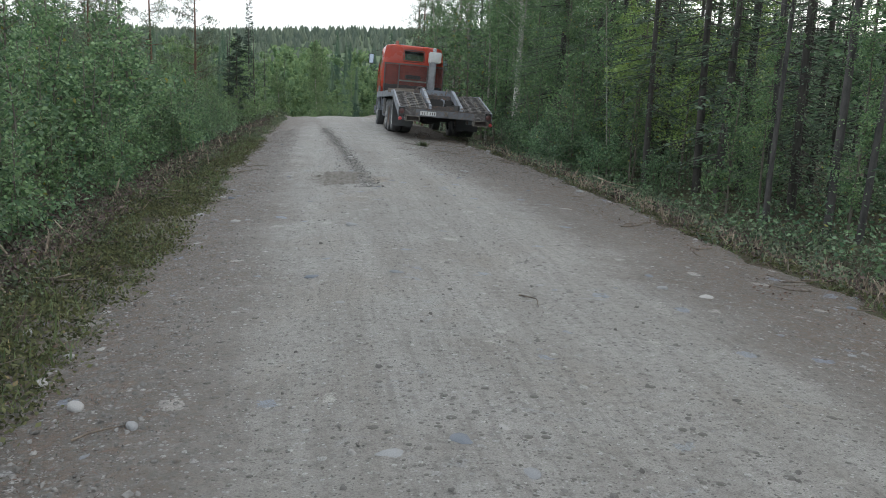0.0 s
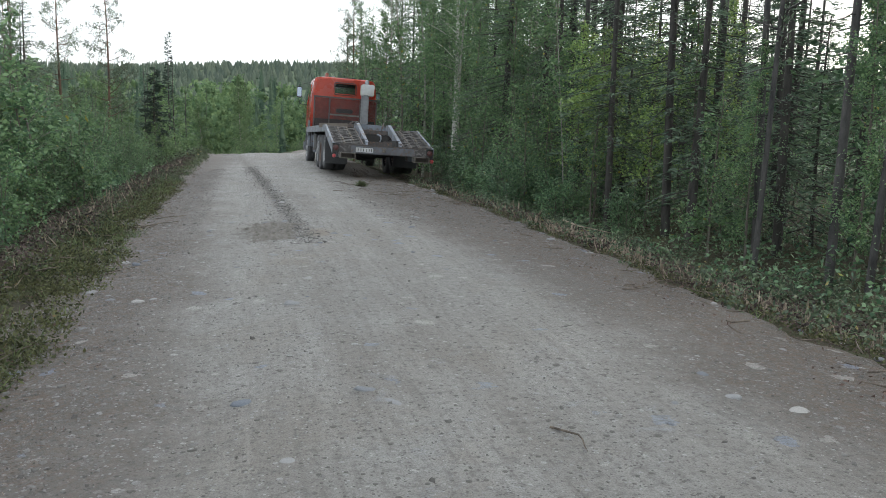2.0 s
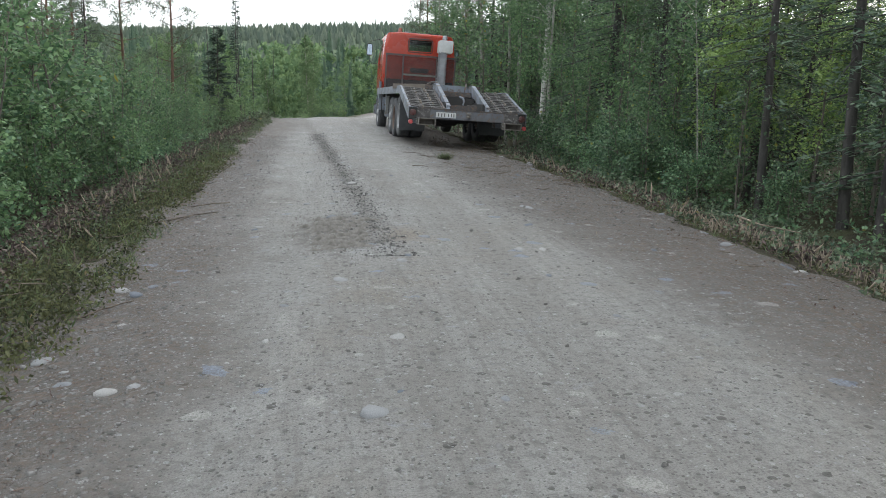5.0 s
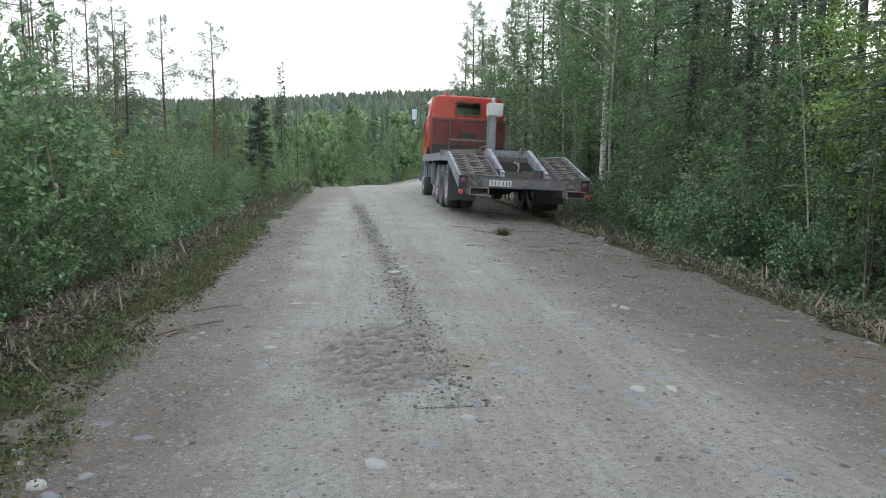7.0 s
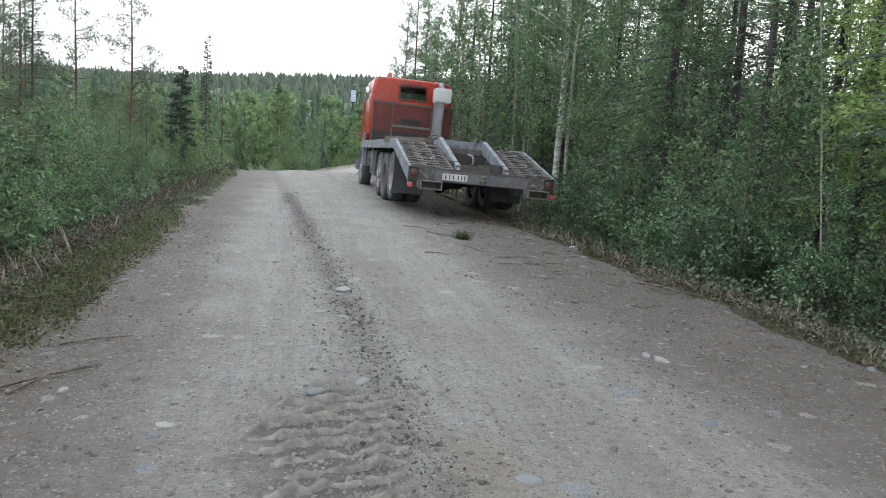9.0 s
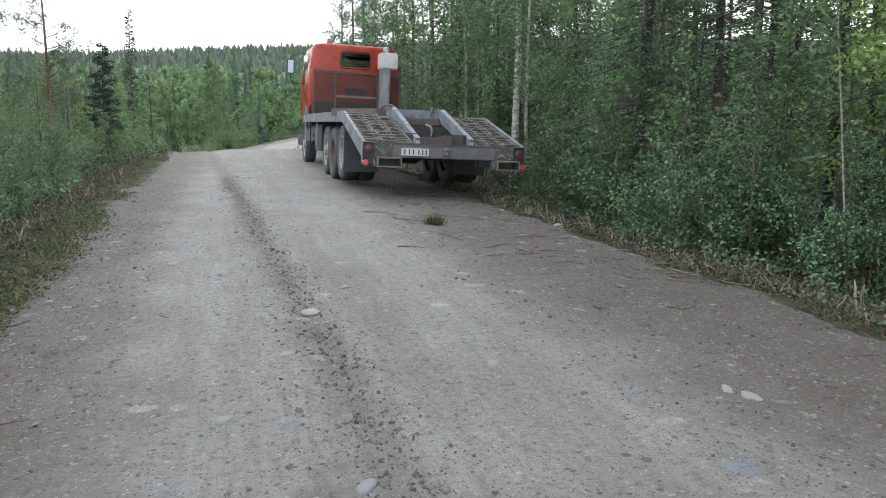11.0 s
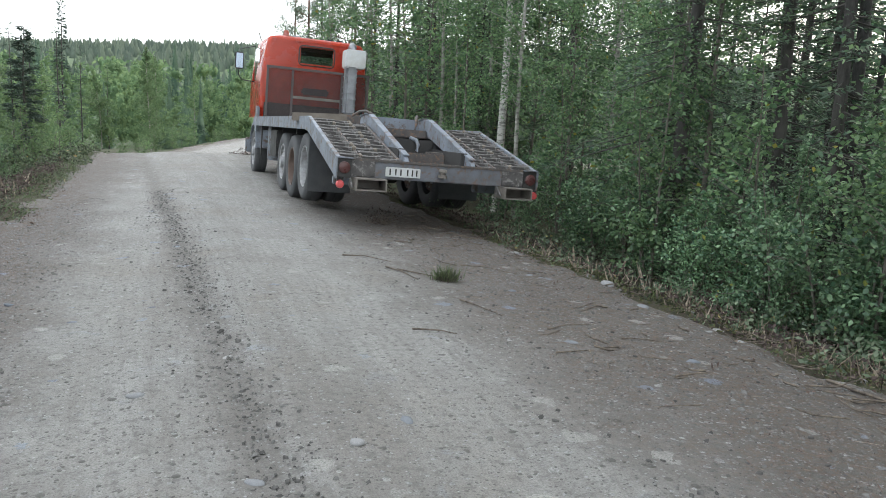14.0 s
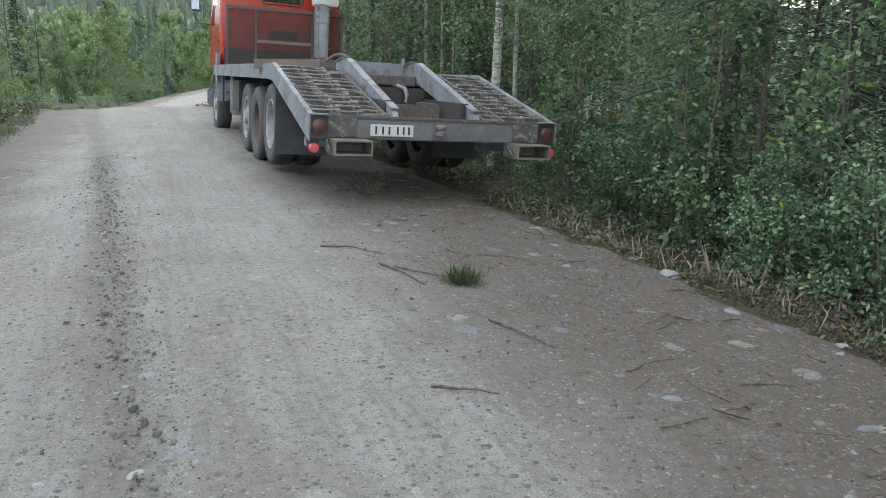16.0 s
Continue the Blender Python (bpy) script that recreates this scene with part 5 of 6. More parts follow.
# a hollow beam and a plank lying across the bed: things of their own
def hollow_beam(name, length, wide, high, wall, mat, m, label, category):
    bm = bmesh.new()
    for lo, hi in (((-wide / 2, 0, -high / 2), (wide / 2, length, -high / 2 + wall)), ((-wide / 2, 0, high / 2 - wall), (wide / 2, length, high / 2)),
                   ((-wide / 2, 0.001, -high / 2 + wall), (-wide / 2 + wall, length - 0.001, high / 2 - wall)), ((wide / 2 - wall, 0.001, -high / 2 + wall), (wide / 2, length - 0.001, high / 2 - wall))):
        add_box(bm, lo, hi)
    me = bpy.data.meshes.new(name)
    bm.to_mesh(me)
    bm.free()
    me.materials.append(mat)
    ob = new(name, me)
    ob.matrix_world = m
    return tagged(ob, label, category)


hollow_beam("steel_box_beam", 0.80, 0.20, 0.12, 0.012, M_WOOD, TRUCK_POSE @ pose(-0.60, 2.80, 1.329, -3.0, 0, 84), "weathered tan box beam lying across the truck bed", "beam")
hollow_beam("rusty_box_beam", 0.5, 0.16, 0.10, 0.012, M_RUST, TRUCK_POSE @ pose(-0.1, 3.1, 1.34, 0, 0, 86), "rusty box beam lying across the truck bed", "beam")

# rear end: lamp boxes, drawbar sockets, plate, pin
for sx, lx in ((-1, -1.215), (1, 1.195)):
    lamp = box("lamp_box", (lx - 0.095, -0.055, 0.595), (lx + 0.075, -0.013, 0.825), M_BLACK, truck, 0.006, "dark recessed tail lamp box")
    lathe("lens", [(0.0, -0.062), (0.05, -0.061), (0.070, -0.052), (0.072, -0.03)], (lx - 0.01, -0.012, 0.715), "y", M_LENS, lamp, 24, "dull red tail lamp lens")
    box("lamp_hood", (lx - 0.105, -0.085, 0.822), (lx + 0.085, 0.0, 0.838), M_BLUEGREY, truck, 0.003)
    box("lamp_cheek", (lx - 0.108 if sx < 0 else lx + 0.078, -0.085, 0.585), (lx - 0.096 if sx < 0 else lx + 0.09, 0.0, 0.82), M_BLUEGREY, truck, 0.003)
    low = box("low_lamp", (sx * 1.26 - 0.04, -0.03, 0.50), (sx * 1.26 + 0.04, 0.03, 0.60), M_BLACK, truck, 0.008, "small low rear lamp")
    lathe("lens", [(0.0, -0.05), (0.04, -0.045), (0.050, -0.02), (0.050, 0.0)], (sx * 1.26, -0.012, 0.515), "y", M_LENS_LOW, low, 20, "bright red round lens")
for cx in (-0.93, 0.96):
    bm = bmesh.new()
    w, h, t = 0.37, 0.145, 0.016
    for lo, hi in (((-w / 2, -0.24, 0), (w / 2, 0.10, t)), ((-w / 2 + 0.0, -0.24, h - t), (w / 2, 0.10, h)), ((-w / 2, -0.239, t), (-w / 2 + t, 0.099, h - t)), ((w / 2 - t, -0.239, t), (w / 2, 0.099, h - t)), ((-w / 2 + t, 0.07, t), (w / 2 - t, 0.099, h - t))):
        add_box(bm, [a + b for a, b in zip(lo, (cx, 0, 0.465))], [a + b for a, b in zip(hi, (cx, 0, 0.465))])
    solid(bm, "socket_body", M_TUBE, truck, "open rectangular steel socket", 0.0, flat=True)
    plate_cut("socket_gusset", [(-0.18, 0.50), (-0.02, 0.615), (0.0, 0.50)], cx - 0.225, cx - 0.205, M_DECK, truck, 0.002)
plate = box("number_plate", (-0.715, -0.022, 0.640), (-0.275, -0.014, 0.755), M_WHITE, truck, 0.004, "dirty white number plate with dark marks")
for x in (-0.665, -0.595, -0.53, -0.445, -0.385, -0.33):
    box("plate_mark", (x - 0.002, -0.0255, 0.660), (x + 0.016, -0.0215, 0.735), M_BLACK, plate, 0.0)
pin = lathe("tow_pin", [(0.0, 0.055), (0.045, 0.055), (0.05, 0.045), (0.05, 0.02), (0.03, 0.015), (0.03, -0.01), (0.055, -0.015), (0.055, -0.05), (0.0, -0.055)], (0.0, -0.055, 0.715), "z", M_TUBE, truck, 18, "steel tow pin")
box("pin_block", (-0.045, -0.05, 0.665), (0.045, 0.005, 0.70), M_RUST, truck, 0.006)
box("step_bar", (-1.20, 0.62, 0.47), (-0.70, 0.72, 0.575), M_BLUEGREY, truck, 0.01, "grey under-run bar")
box("step_bar", (0.70, 0.62, 0.47), (1.20, 0.72, 0.575), M_BLUEGREY, truck, 0.01)
for sx in (-1, 1):
    bar("hanger", (sx * 0.75, 0.67, 0.56), (sx * 0.60, 0.67, 0.80), 0.05, 0.03, M_UNDER, truck)


# wheels
def wheel(x, y, z, sx, style, r=0.50, width=0.27):
    """One road wheel; sx: the side it faces; style: domed, sunk rusty or sunk grey rim."""
    w = new("wheel")
    w.parent = truck
    w.location = (x, y, z)
    h = width / 2
    lathe("tyre", [(r * 0.60, -h * 0.86), (r * 0.70, -h * 1.0), (r * 0.86, -h * 1.03), (r * 0.955, -h * 0.90), (r * 0.99, -h * 0.72), (r, -h * 0.30), (r * 0.985, -h * 0.26), (r * 0.985, -h * 0.18), (r, -h * 0.14),
                   (r, h * 0.14), (r * 0.985, h * 0.18), (r * 0.985, h * 0.26), (r, h * 0.30), (r * 0.99, h * 0.72), (r * 0.955, h * 0.90), (r * 0.86, h * 1.03), (r * 0.70, h * 1.0), (r * 0.60, h * 0.86)],
          (0, 0, 0), "x", M_TYRE, w, 40, "dusty black tyre")
    e = r * 0.60
    if style == "domed":
        prof = [(e + 0.012, h * 0.80), (e, h * 0.95), (e - 0.02, h * 0.86), (e - 0.035, h * 0.35), (e * 0.80, h * 0.30), (e * 0.68, h * 0.62), (e * 0.55, h * 0.78), (0.10, h * 0.80), (0.095, h * 1.15), (0.05, h * 1.2), (0.0, h * 1.2)]
    else:
        prof = [(e + 0.012, h * 0.80), (e, h * 0.95), (e - 0.02, h * 0.86), (e - 0.04, h * 0.1), (e - 0.06, -h * 0.55), (e * 0.55, -h * 0.60), (0.12, -h * 0.5), (0.11, h * 0.1), (0.0, h * 0.15)]
    rim = lathe("rim", [(a, b * sx) for a, b in prof], (0, 0, 0), "x", M_RIM_RUST_SHADE if style == "rusty" else M_RIM, w, 32, {"rusty": "rusty sunken rim, its dark standing for shade on inner wheels"}.get(style, "dirty grey steel rim"))
    depth = (h * 0.62 if style == "domed" else -h * 0.55) * sx
    for k in range(10):
        a = k * 0.628
        lathe("wheel_nut", [(0.0, 0.03 * sx), (0.016, 0.028 * sx), (0.018, -0.03 * sx)], (depth, e * 0.64 * math.cos(a), e * 0.64 * math.sin(a)), "x", M_RIM, rim, 6)
    if style == "domed":
        for k in range(10):
            a = k * 0.628 + 0.31
            # raised black discs colour in the dark of the hand holes
            lathe("hand_hole", [(0.0, 0.012 * sx), (0.026, 0.010 * sx), (0.028, 0.0)], (h * 0.34 * sx, e * 0.84 * math.cos(a), e * 0.84 * math.sin(a)), "x", M_BLACK, rim, 10)
    return w


for sx in (-1, 1):
    wheel(sx * 1.08, 9.20, 0.53, sx, "domed")
    wheel(sx * 1.10, 4.78, 0.53, sx, "domed")
    wheel(sx * 1.12, 3.66, 0.51, sx, "rusty")
    wheel(sx * 0.80, 3.66, 0.51, sx, "rusty")
    wheel(sx * 1.12, 2.54, 0.575, sx, "grey")
    # inner rim takes the darker rust colour to paint in shade under the bed
    wheel(sx * 0.80, 2.54, 0.575, sx, "rusty")
    box("mud_flap", (sx * 0.98 - 0.31, 1.93, 0.26), (sx * 0.98 + 0.31, 1.945, 1.06), M_TYRE, truck, 0.003, "worn grey rubber mud flap")
    # arch over the front wheel
    a = np.linspace(0.15, math.pi - 0.15, 12)
    outer = [(9.2 + 0.64 * math.cos(t), 0.53 + 0.64 * math.sin(t)) for t in a]
    inner = [(9.2 + 0.59 * math.cos(t), 0.53 + 0.59 * math.sin(t)) for t in a[::-1]]
    plate_cut("front_fender", outer + inner, sx * 0.90, sx * 1.24, M_BLUEGREY, truck, 0.004, "blue-grey front wheel arch")
    lathe("air_tank", [(0.0, -0.42), (0.12, -0.42), (0.16, -0.37), (0.16, 0.37), (0.12, 0.42), (0.0, 0.42)], (sx * 1.02, 7.1, 0.86), "z", M_BLUEGREY, truck, 20, "upright blue-grey tank")
    box("battery_box", (sx * 0.98 - 0.22, 5.75, 0.55), (sx * 0.98 + 0.22, 6.55, 1.05), M_UNDER, truck, 0.02)
    box("side_guard", (sx * 1.24 - 0.012, 7.55, 0.50), (sx * 1.24 + 0.012, 7.62, 1.12), M_UNDER, truck, 0.003)
for y, z in ((9.2, 0.53), (4.78, 0.53), (3.66, 0.51), (2.54, 0.575)):
    lathe("axle", [(0.0, -1.0), (0.06, -1.0), (0.07, -0.3), (0.17, -0.14), (0.17, 0.14), (0.07, 0.3), (0.06, 1.0), (0.0, 1.0)], (0, y, z), "x", M_UNDER, truck, 14)
lathe("drive_shaft", [(0.0, -2.4), (0.05, -2.4), (0.05, 2.4), (0.0, 2.4)], (0, 6.9, 0.62), "y", M_UNDER, truck, 10)
box("gearbox", (-0.35, 8.2, 0.55), (0.35, 10.2, 1.15), M_UNDER, truck, 0.05)


# cab: one shell with real window openings
CAB_Y0, CAB_Y1, CAB_R = 8.72, 10.80, 0.15


def cab_shell():
    zs = [1.28, 1.50, 1.95, 2.08, 2.30, 2.53, 2.87, 2.98, 3.05, 3.085, 3.10]
    lean = {1.28: 1.0, 1.50: 1.0, 1.95: 1.0, 2.08: 1.0, 2.30: 0.985, 2.53: 0.965, 2.87: 0.925, 2.98: 0.905, 3.05: 0.86, 3.085: 0.72, 3.10: 0.30}
    back_cols = (-0.95, -0.36, -0.1, 0.15, 0.36, 0.95)
    side_cols = (0.12, 0.45, 0.75, 1.10, 1.45, 1.75, 1.95)
    rows = []
    for z in zs:
        k = lean[z]
        w, inset = 1.18 * k, (1 - k) * 0.55
        y0, y1 = CAB_Y0 + inset * 0.6, CAB_Y1 - inset * 2.2
        r = CAB_R
        ring = [(x * (k if abs(x) > 0.5 else 1.0), y0) for x in back_cols]
        for q in range(1, 5):
            t = q / 5 * math.pi / 2
            ring.append((w - r + r * math.sin(t), y0 + r - r * math.cos(t)))
        span = y1 - y0 - 2 * r
        ring += [(w, y0 + r + span * (c - 0.12) / 1.83) for c in side_cols]
        for q in range(1, 5):
            t = q / 5 * math.pi / 2
            ring.append((w - r + r * math.cos(t), y1 - r + r * math.sin(t)))
        ring += [(-x * (k if abs(x) > 0.5 else 1.0), y1) for x in back_cols]
        n = len(back_cols)
        for q in range(1, 5):
            t = q / 5 * math.pi / 2
            ring.append((-(w - r + r * math.sin(t)), y1 - r + r * math.cos(t)))
        ring += [(-w, y0 + r + span * (c - 0.12) / 1.83) for c in side_cols[::-1]]
        for q in range(1, 5):
            t = q / 5 * math.pi / 2
            ring.append((-(w - r + r * math.cos(t)), y0 + r - r * math.sin(t)))
        rows.append([(x, y, z) for x, y in ring])
    n = len(rows[0])
    nb, ns = len(back_cols), len(side_cols)
    bm = bmesh.new()
    vs = [[bm.verts.new(p) for p in row] for row in rows]
    for i in range(len(rows) - 1):
        for j in range(n):
            win = (i == 5 and 1 <= j <= 3) or (i in (3, 4, 5) and (nb + 4 + 3 <= j <= nb + 4 + 4 or n - 4 - ns + 1 <= j <= n - 4 - ns + 2)) or (i in (3, 4, 5) and nb + 8 + ns <= j < nb * 2 + 7 + ns)
            if not win:
                bm.faces.new((vs[i][j], vs[i][(j + 1) % n], vs[i + 1][(j + 1) % n], vs[i + 1][j]))
    bm.faces.new(vs[-1])
    bmesh.ops.solidify(bm, geom=list(bm.faces), thickness=0.03)
    return bm


cab = solid(cab_shell(), "cab", M_RED, truck, "bright red steel cab")


def gasket(name, w, h, r, y, cx, cz, parent, mat, band=0.035):
    """A rounded rubber frame round the rear window."""
    bm = bmesh.new()
    rings = []
    for ww, hh, rr, yy in ((w + band, h + band, r + band / 2, y - 0.006), (w, h, r, y - 0.012), (w, h, r, y + 0.03), (w + band, h + band, r + band / 2, y + 0.03)):
        ring = []
        for qx, qz, a0 in ((1, 1, 0), (-1, 1, 90), (-1, -1, 180), (1, -1, 270)):
            for q in range(5):
                t = radians(a0 + q * 22.5)
                ring.append(bm.verts.new((cx + qx * (ww / 2 - rr) + rr * math.cos(t), yy, cz + qz * (hh / 2 - rr) + rr * math.sin(t))))
        rings.append(ring)
    for a, b in zip(rings, rings[1:] + rings[:1]):
        for i in range(len(a)):
            bm.faces.new((a[i], a[(i + 1) % len(a)], b[(i + 1) % len(b)], b[i]))
    return solid(bm, name, mat, parent, "black rubber window seal")


rear_window = gasket("rear_window", 0.76, 0.40, 0.07, 8.735, 0.0, 2.70, cab, M_BLACK, 0.05)
glass = box("glass", (-0.375, 8.745, 2.505), (0.375, 8.750, 2.895), M_GLASS, cab, 0.0, "tinted rear window glass")
glass.visible_shadow = False
for x in (-1.145, 1.145):
    g = box("side_glass", (x - 0.002, 9.45, 2.08), (x + 0.002, 10.35, 2.85), M_GLASS, cab, 0.0, "tinted side window")
    g.visible_shadow = False
g = box("windscreen", (-0.93, 10.66, 2.08), (0.93, 10.665, 2.86), M_GLASS, cab, 0.0, "wide windscreen")
g.visible_shadow = False
box("headliner", (-0.95, 8.95, 2.93), (0.95, 10.4, 2.95), M_UNDER, cab, 0.0, "dark cab headliner")
box("front_liner", (-1.0, 10.36, 2.84), (1.0, 10.40, 2.97), M_UNDER, cab, 0.0)
box("dashboard", (-1.1, 10.2, 1.9), (1.1, 10.6, 2.10), M_BLACK, cab, 0.03, "dark dashboard")
box("cab_floor", (-1.1, 8.80, 1.30), (1.1, 10.7, 1.34), M_UNDER, cab, 0.0)
for x in (-0.62, 0.62):
    box("seat_back", (x - 0.24, 9.35, 1.6), (x + 0.24, 9.48, 2.42), M_BLACK, cab, 0.05, "dark seat back")
# a proud black block colours in the dark of an opening
box("rear_recess", (-0.30, 8.66, 1.86), (0.30, 8.735, 2.00), M_BLACK, cab, 0.03, "black block standing in for a dark recess in the rear wall")
bar("rain_gutter", (-1.00, 8.745, 3.0), (1.00, 8.745, 3.0), 0.03, 0.03, M_RED, cab, 0.008)
box("lower_wall", (-1.10, 8.70, 1.29), (1.10, 8.722, 1.62), M_UNDER, cab, 0.01, "dark lower rear wall")
box("corner_guard", (-1.245, 8.60, 0.98), (-1.185, 8.92, 1.52), M_BLUEGREY, truck, 0.015, "grey corner guard")
box("corner_guard", (1.185, 8.60, 0.98), (1.245, 8.92, 1.52), M_BLUEGREY, truck, 0.015)
box("front_bumper", (-1.22, 10.72, 0.45), (1.22, 10.92, 0.80), M_BLUEGREY, truck, 0.03)
for sx in (-1, 1):
    arm = pipe("mirror_arm", [(sx * 1.12, 10.6, 2.12), (sx * 1.40, 10.62, 2.14), (sx * 1.48, 10.62, 2.25), (sx * 1.48, 10.62, 2.85), (sx * 1.12, 10.6, 2.95)], 0.012, M_BLACK, truck, 8)
    mirror = box("mirror", (sx * 1.48 - 0.10, 10.55, 2.38), (sx * 1.48 + 0.10, 10.63, 2.78), M_BLACK, truck, 0.025, "black wing mirror")
    bar("mirror_glass", (sx * 1.48, 10.548, 2.41), (sx * 1.48, 10.545, 2.75), 0.155, 0.005, M_MIRROR, mirror, 0.0)
    pipe("aerial", [(sx * 1.0, 10.2, 3.0), (sx * 1.06, 10.2, 3.1), (sx * 1.10, 10.2, 3.22)], 0.012, M_BLACK, cab, 6)
beacon = lathe("beacon", [(0.0, 0.17), (0.045, 0.16), (0.06, 0.12), (0.065, 0.05), (0.07, 0.03), (0.07, -0.03), (0.0, -0.03)], (-0.62, 9.25, 3.085), "z", M_ORANGE, cab, 18, "red-orange roof beacon")
lathe("beacon_foot", [(0.0, 0.04), (0.07, 0.04), (0.075, -0.03), (0.0, -0.03)], (-0.62, 9.25, 3.075), "z", M_BLACK, beacon, 14)
for x in (-0.42, 0.32, 0.55):
    box("roof_lamp", (x - 0.07, 9.0, 3.06), (x + 0.07, 9.10, 3.135), M_DUCT if x < 0 else M_BLACK, cab, 0.015, "small roof work lamp")
# air duct with a pale hood at the cab's corner
duct = box("air_duct", (0.51, 8.00, 1.48), (0.76, 8.25, 2.58), M_DUCT, truck, 0.05, "ribbed grey air intake duct")
for z in np.arange(1.7, 2.5, 0.12):
    box("duct_rib", (0.50, 7.99, z), (0.77, 8.26, z + 0.02), M_DUCT, duct, 0.008)
box("duct_hood", (0.50, 7.98, 2.49), (0.93, 8.45, 2.88), M_WHITE, duct, 0.025, "dented greyish-white intake hood")
pipe("duct_neck", [(0.72, 8.30, 2.83), (0.72, 8.36, 2.96), (0.74, 8.55, 3.0), (0.76, 8.75, 2.98)], 0.075, M_DUCT, duct, 12)
# netted headboard
for x in (-1.10, -0.57, 0.50, 1.08):
    bar("screen_post", (x, 8.30, 1.27), (x, 8.30, 2.36), 0.045, 0.045, M_FRAME, truck, 0.005, "dark steel screen post")
bar("screen_rail", (-1.13, 8.30, 2.36), (1.11, 8.30, 2.36), 0.055, 0.055, M_FRAME, truck, 0.005)
bar("screen_rail", (-0.55, 8.335, 1.77), (0.48, 8.335, 1.77), 0.04, 0.06, M_TUBE, truck, 0.005, "pale cross bar of the screen")
bar("screen_rail", (-1.13, 8.30, 1.30), (1.11, 8.30, 1.30), 0.05, 0.05, M_FRAME, truck, 0.005)
box("netting", (-1.075, 8.318, 1.33), (1.055, 8.322, 2.33), M_NET, truck, 0.0, "dark see-through wire netting")
box("headboard_plate", (0.52, 8.275, 1.325), (1.05, 8.295, 1.52), M_RUST, truck, 0.004)
# ---- small things along the way ----
def stone_mesh(seed, flat):
    rng = np.random.default_rng(seed)
    bm = bmesh.new()
    bmesh.ops.create_icosphere(bm, subdivisions=2, radius=1.0)
    cut = rng.normal(0, 1, (5, 3))
    cut /= np.linalg.norm(cut, axis=1, keepdims=True)
    for v in bm.verts:
        p = np.array(v.co)
        for c in cut:
            over = p @ c - 0.72
            if over > 0:
                p = p - c * over * 0.9
        p *= 1 + 0.08 * math.sin(5 * p[0] + seed) * math.cos(4 * p[1])
        v.co = p * [1.0, 0.72, flat]
    me = bpy.data.meshes.new("stone")
    bm.to_mesh(me)
    bm.free()
    me.materials.append(M_STONE)
    me.polygons.foreach_set("use_smooth", np.ones(len(me.polygons), dtype=bool))
    return me


STONES = [stone_mesh(i, f) for i, f in enumerate((0.55, 0.4, 0.5, 0.35, 0.6, 0.45))]


def put_stone(s, u, size, up=0.25, label="grey stone bedded in the gravel road"):
    x, y, z = on_road(s, u) if abs(u) < 2.85 else (*beside(s, u), surface(*beside(s, u)))
    ob = tagged(new("stone", STONES[int(RNG.integers(6))]), label, "stone", "stones in the road")
    ob.matrix_world = pose(x, y, z - size * (0.27 - up), RNG.normal(0, 6), RNG.normal(0, 6), RNG.uniform(0, 360)) @ Matrix.Diagonal((size, size * RNG.uniform(0.75, 1.15), size * 0.8, 1))
    return ob


for s, u, size, up in ((4.18, -0.66, 0.07, 0.1), (4.08, -0.93, 0.09, 0.0), (4.02, -0.23, 0.06, 0.0), (3.89, -0.46, 0.06, 0.05), (4.51, -1.95, 0.045, 0.25), (4.77, -2.24, 0.055, 0.3), (7.04, -1.25, 0.08, 0.0),
                       (7.04, -0.64, 0.08, 0.05), (6.82, -0.54, 0.08, 0.0), (4.28, -0.47, 0.035, 0.1), (6.68, 1.23, 0.05, 0.2), (6.59, 0.84, 0.045, 0.05), (9.16, -0.36, 0.05, 0.1), (10.04, -0.72, 0.065, 0.0),
                       (9.09, -0.9, 0.085, 0.05), (11.34, -0.97, 0.09, 0.0), (12.24, 0.48, 0.075, 0.05), (12.24, 0.68, 0.08, 0.05), (14.61, 1.12, 0.06, 0.15), (12.05, -2.55, 0.07, 0.3), (11.82, -0.52, 0.07, 0.1),
                       (11.28, -2.28, 0.06, 0.3), (11.3, 0.46, 0.03, 0.3), (13.9, -0.98, 0.06, 0.3), (14.05, -0.75, 0.06, 0.25), (14.89, -1.23, 0.06, 0.0), (15.27, 0.15, 0.06, 0.2), (14.5, 1.17, 0.07, 0.15),
                       (13.37, 0.85, 0.08, 0.0), (12.8, -0.25, 0.10, 0.0), (16.6, -0.67, 0.075, 0.3), (15.7, -0.89, 0.05, 0.2), (17.4, -0.08, 0.05, 0.2), (18.05, -1.23, 0.05, 0.0), (16.98, -0.79, 0.05, 0.25),
                       (18.51, 1.34, 0.055, 0.2), (18.06, 1.93, 0.06, 0.2), (18.55, -0.77, 0.04, 0.1), (19.61, 2.59, 0.07, 0.3), (20.44, 2.75, 0.09, 0.35), (17.2, -0.35, 0.05, 0.25)):
    put_stone(s, u, size, up)
for k in range(70):
    s = RNG.uniform(2.5, 26)
    put_stone(s, RNG.choice([RNG.uniform(-1.6, 1.6), RNG.uniform(-2.5, -1.6), RNG.uniform(1.4, 2.6)]), RNG.uniform(0.025, 0.06), RNG.uniform(-0.1, 0.2))

for k in range(46):
    put_stone(RNG.uniform(3.5, 24), RNG.choice([RNG.uniform(2.5, 3.2), RNG.uniform(2.5, 3.2), -RNG.uniform(2.4, 2.9)]), RNG.uniform(0.025, 0.075), RNG.uniform(0.05, 0.3), "grey stone lying in the gravel at the road's edge")


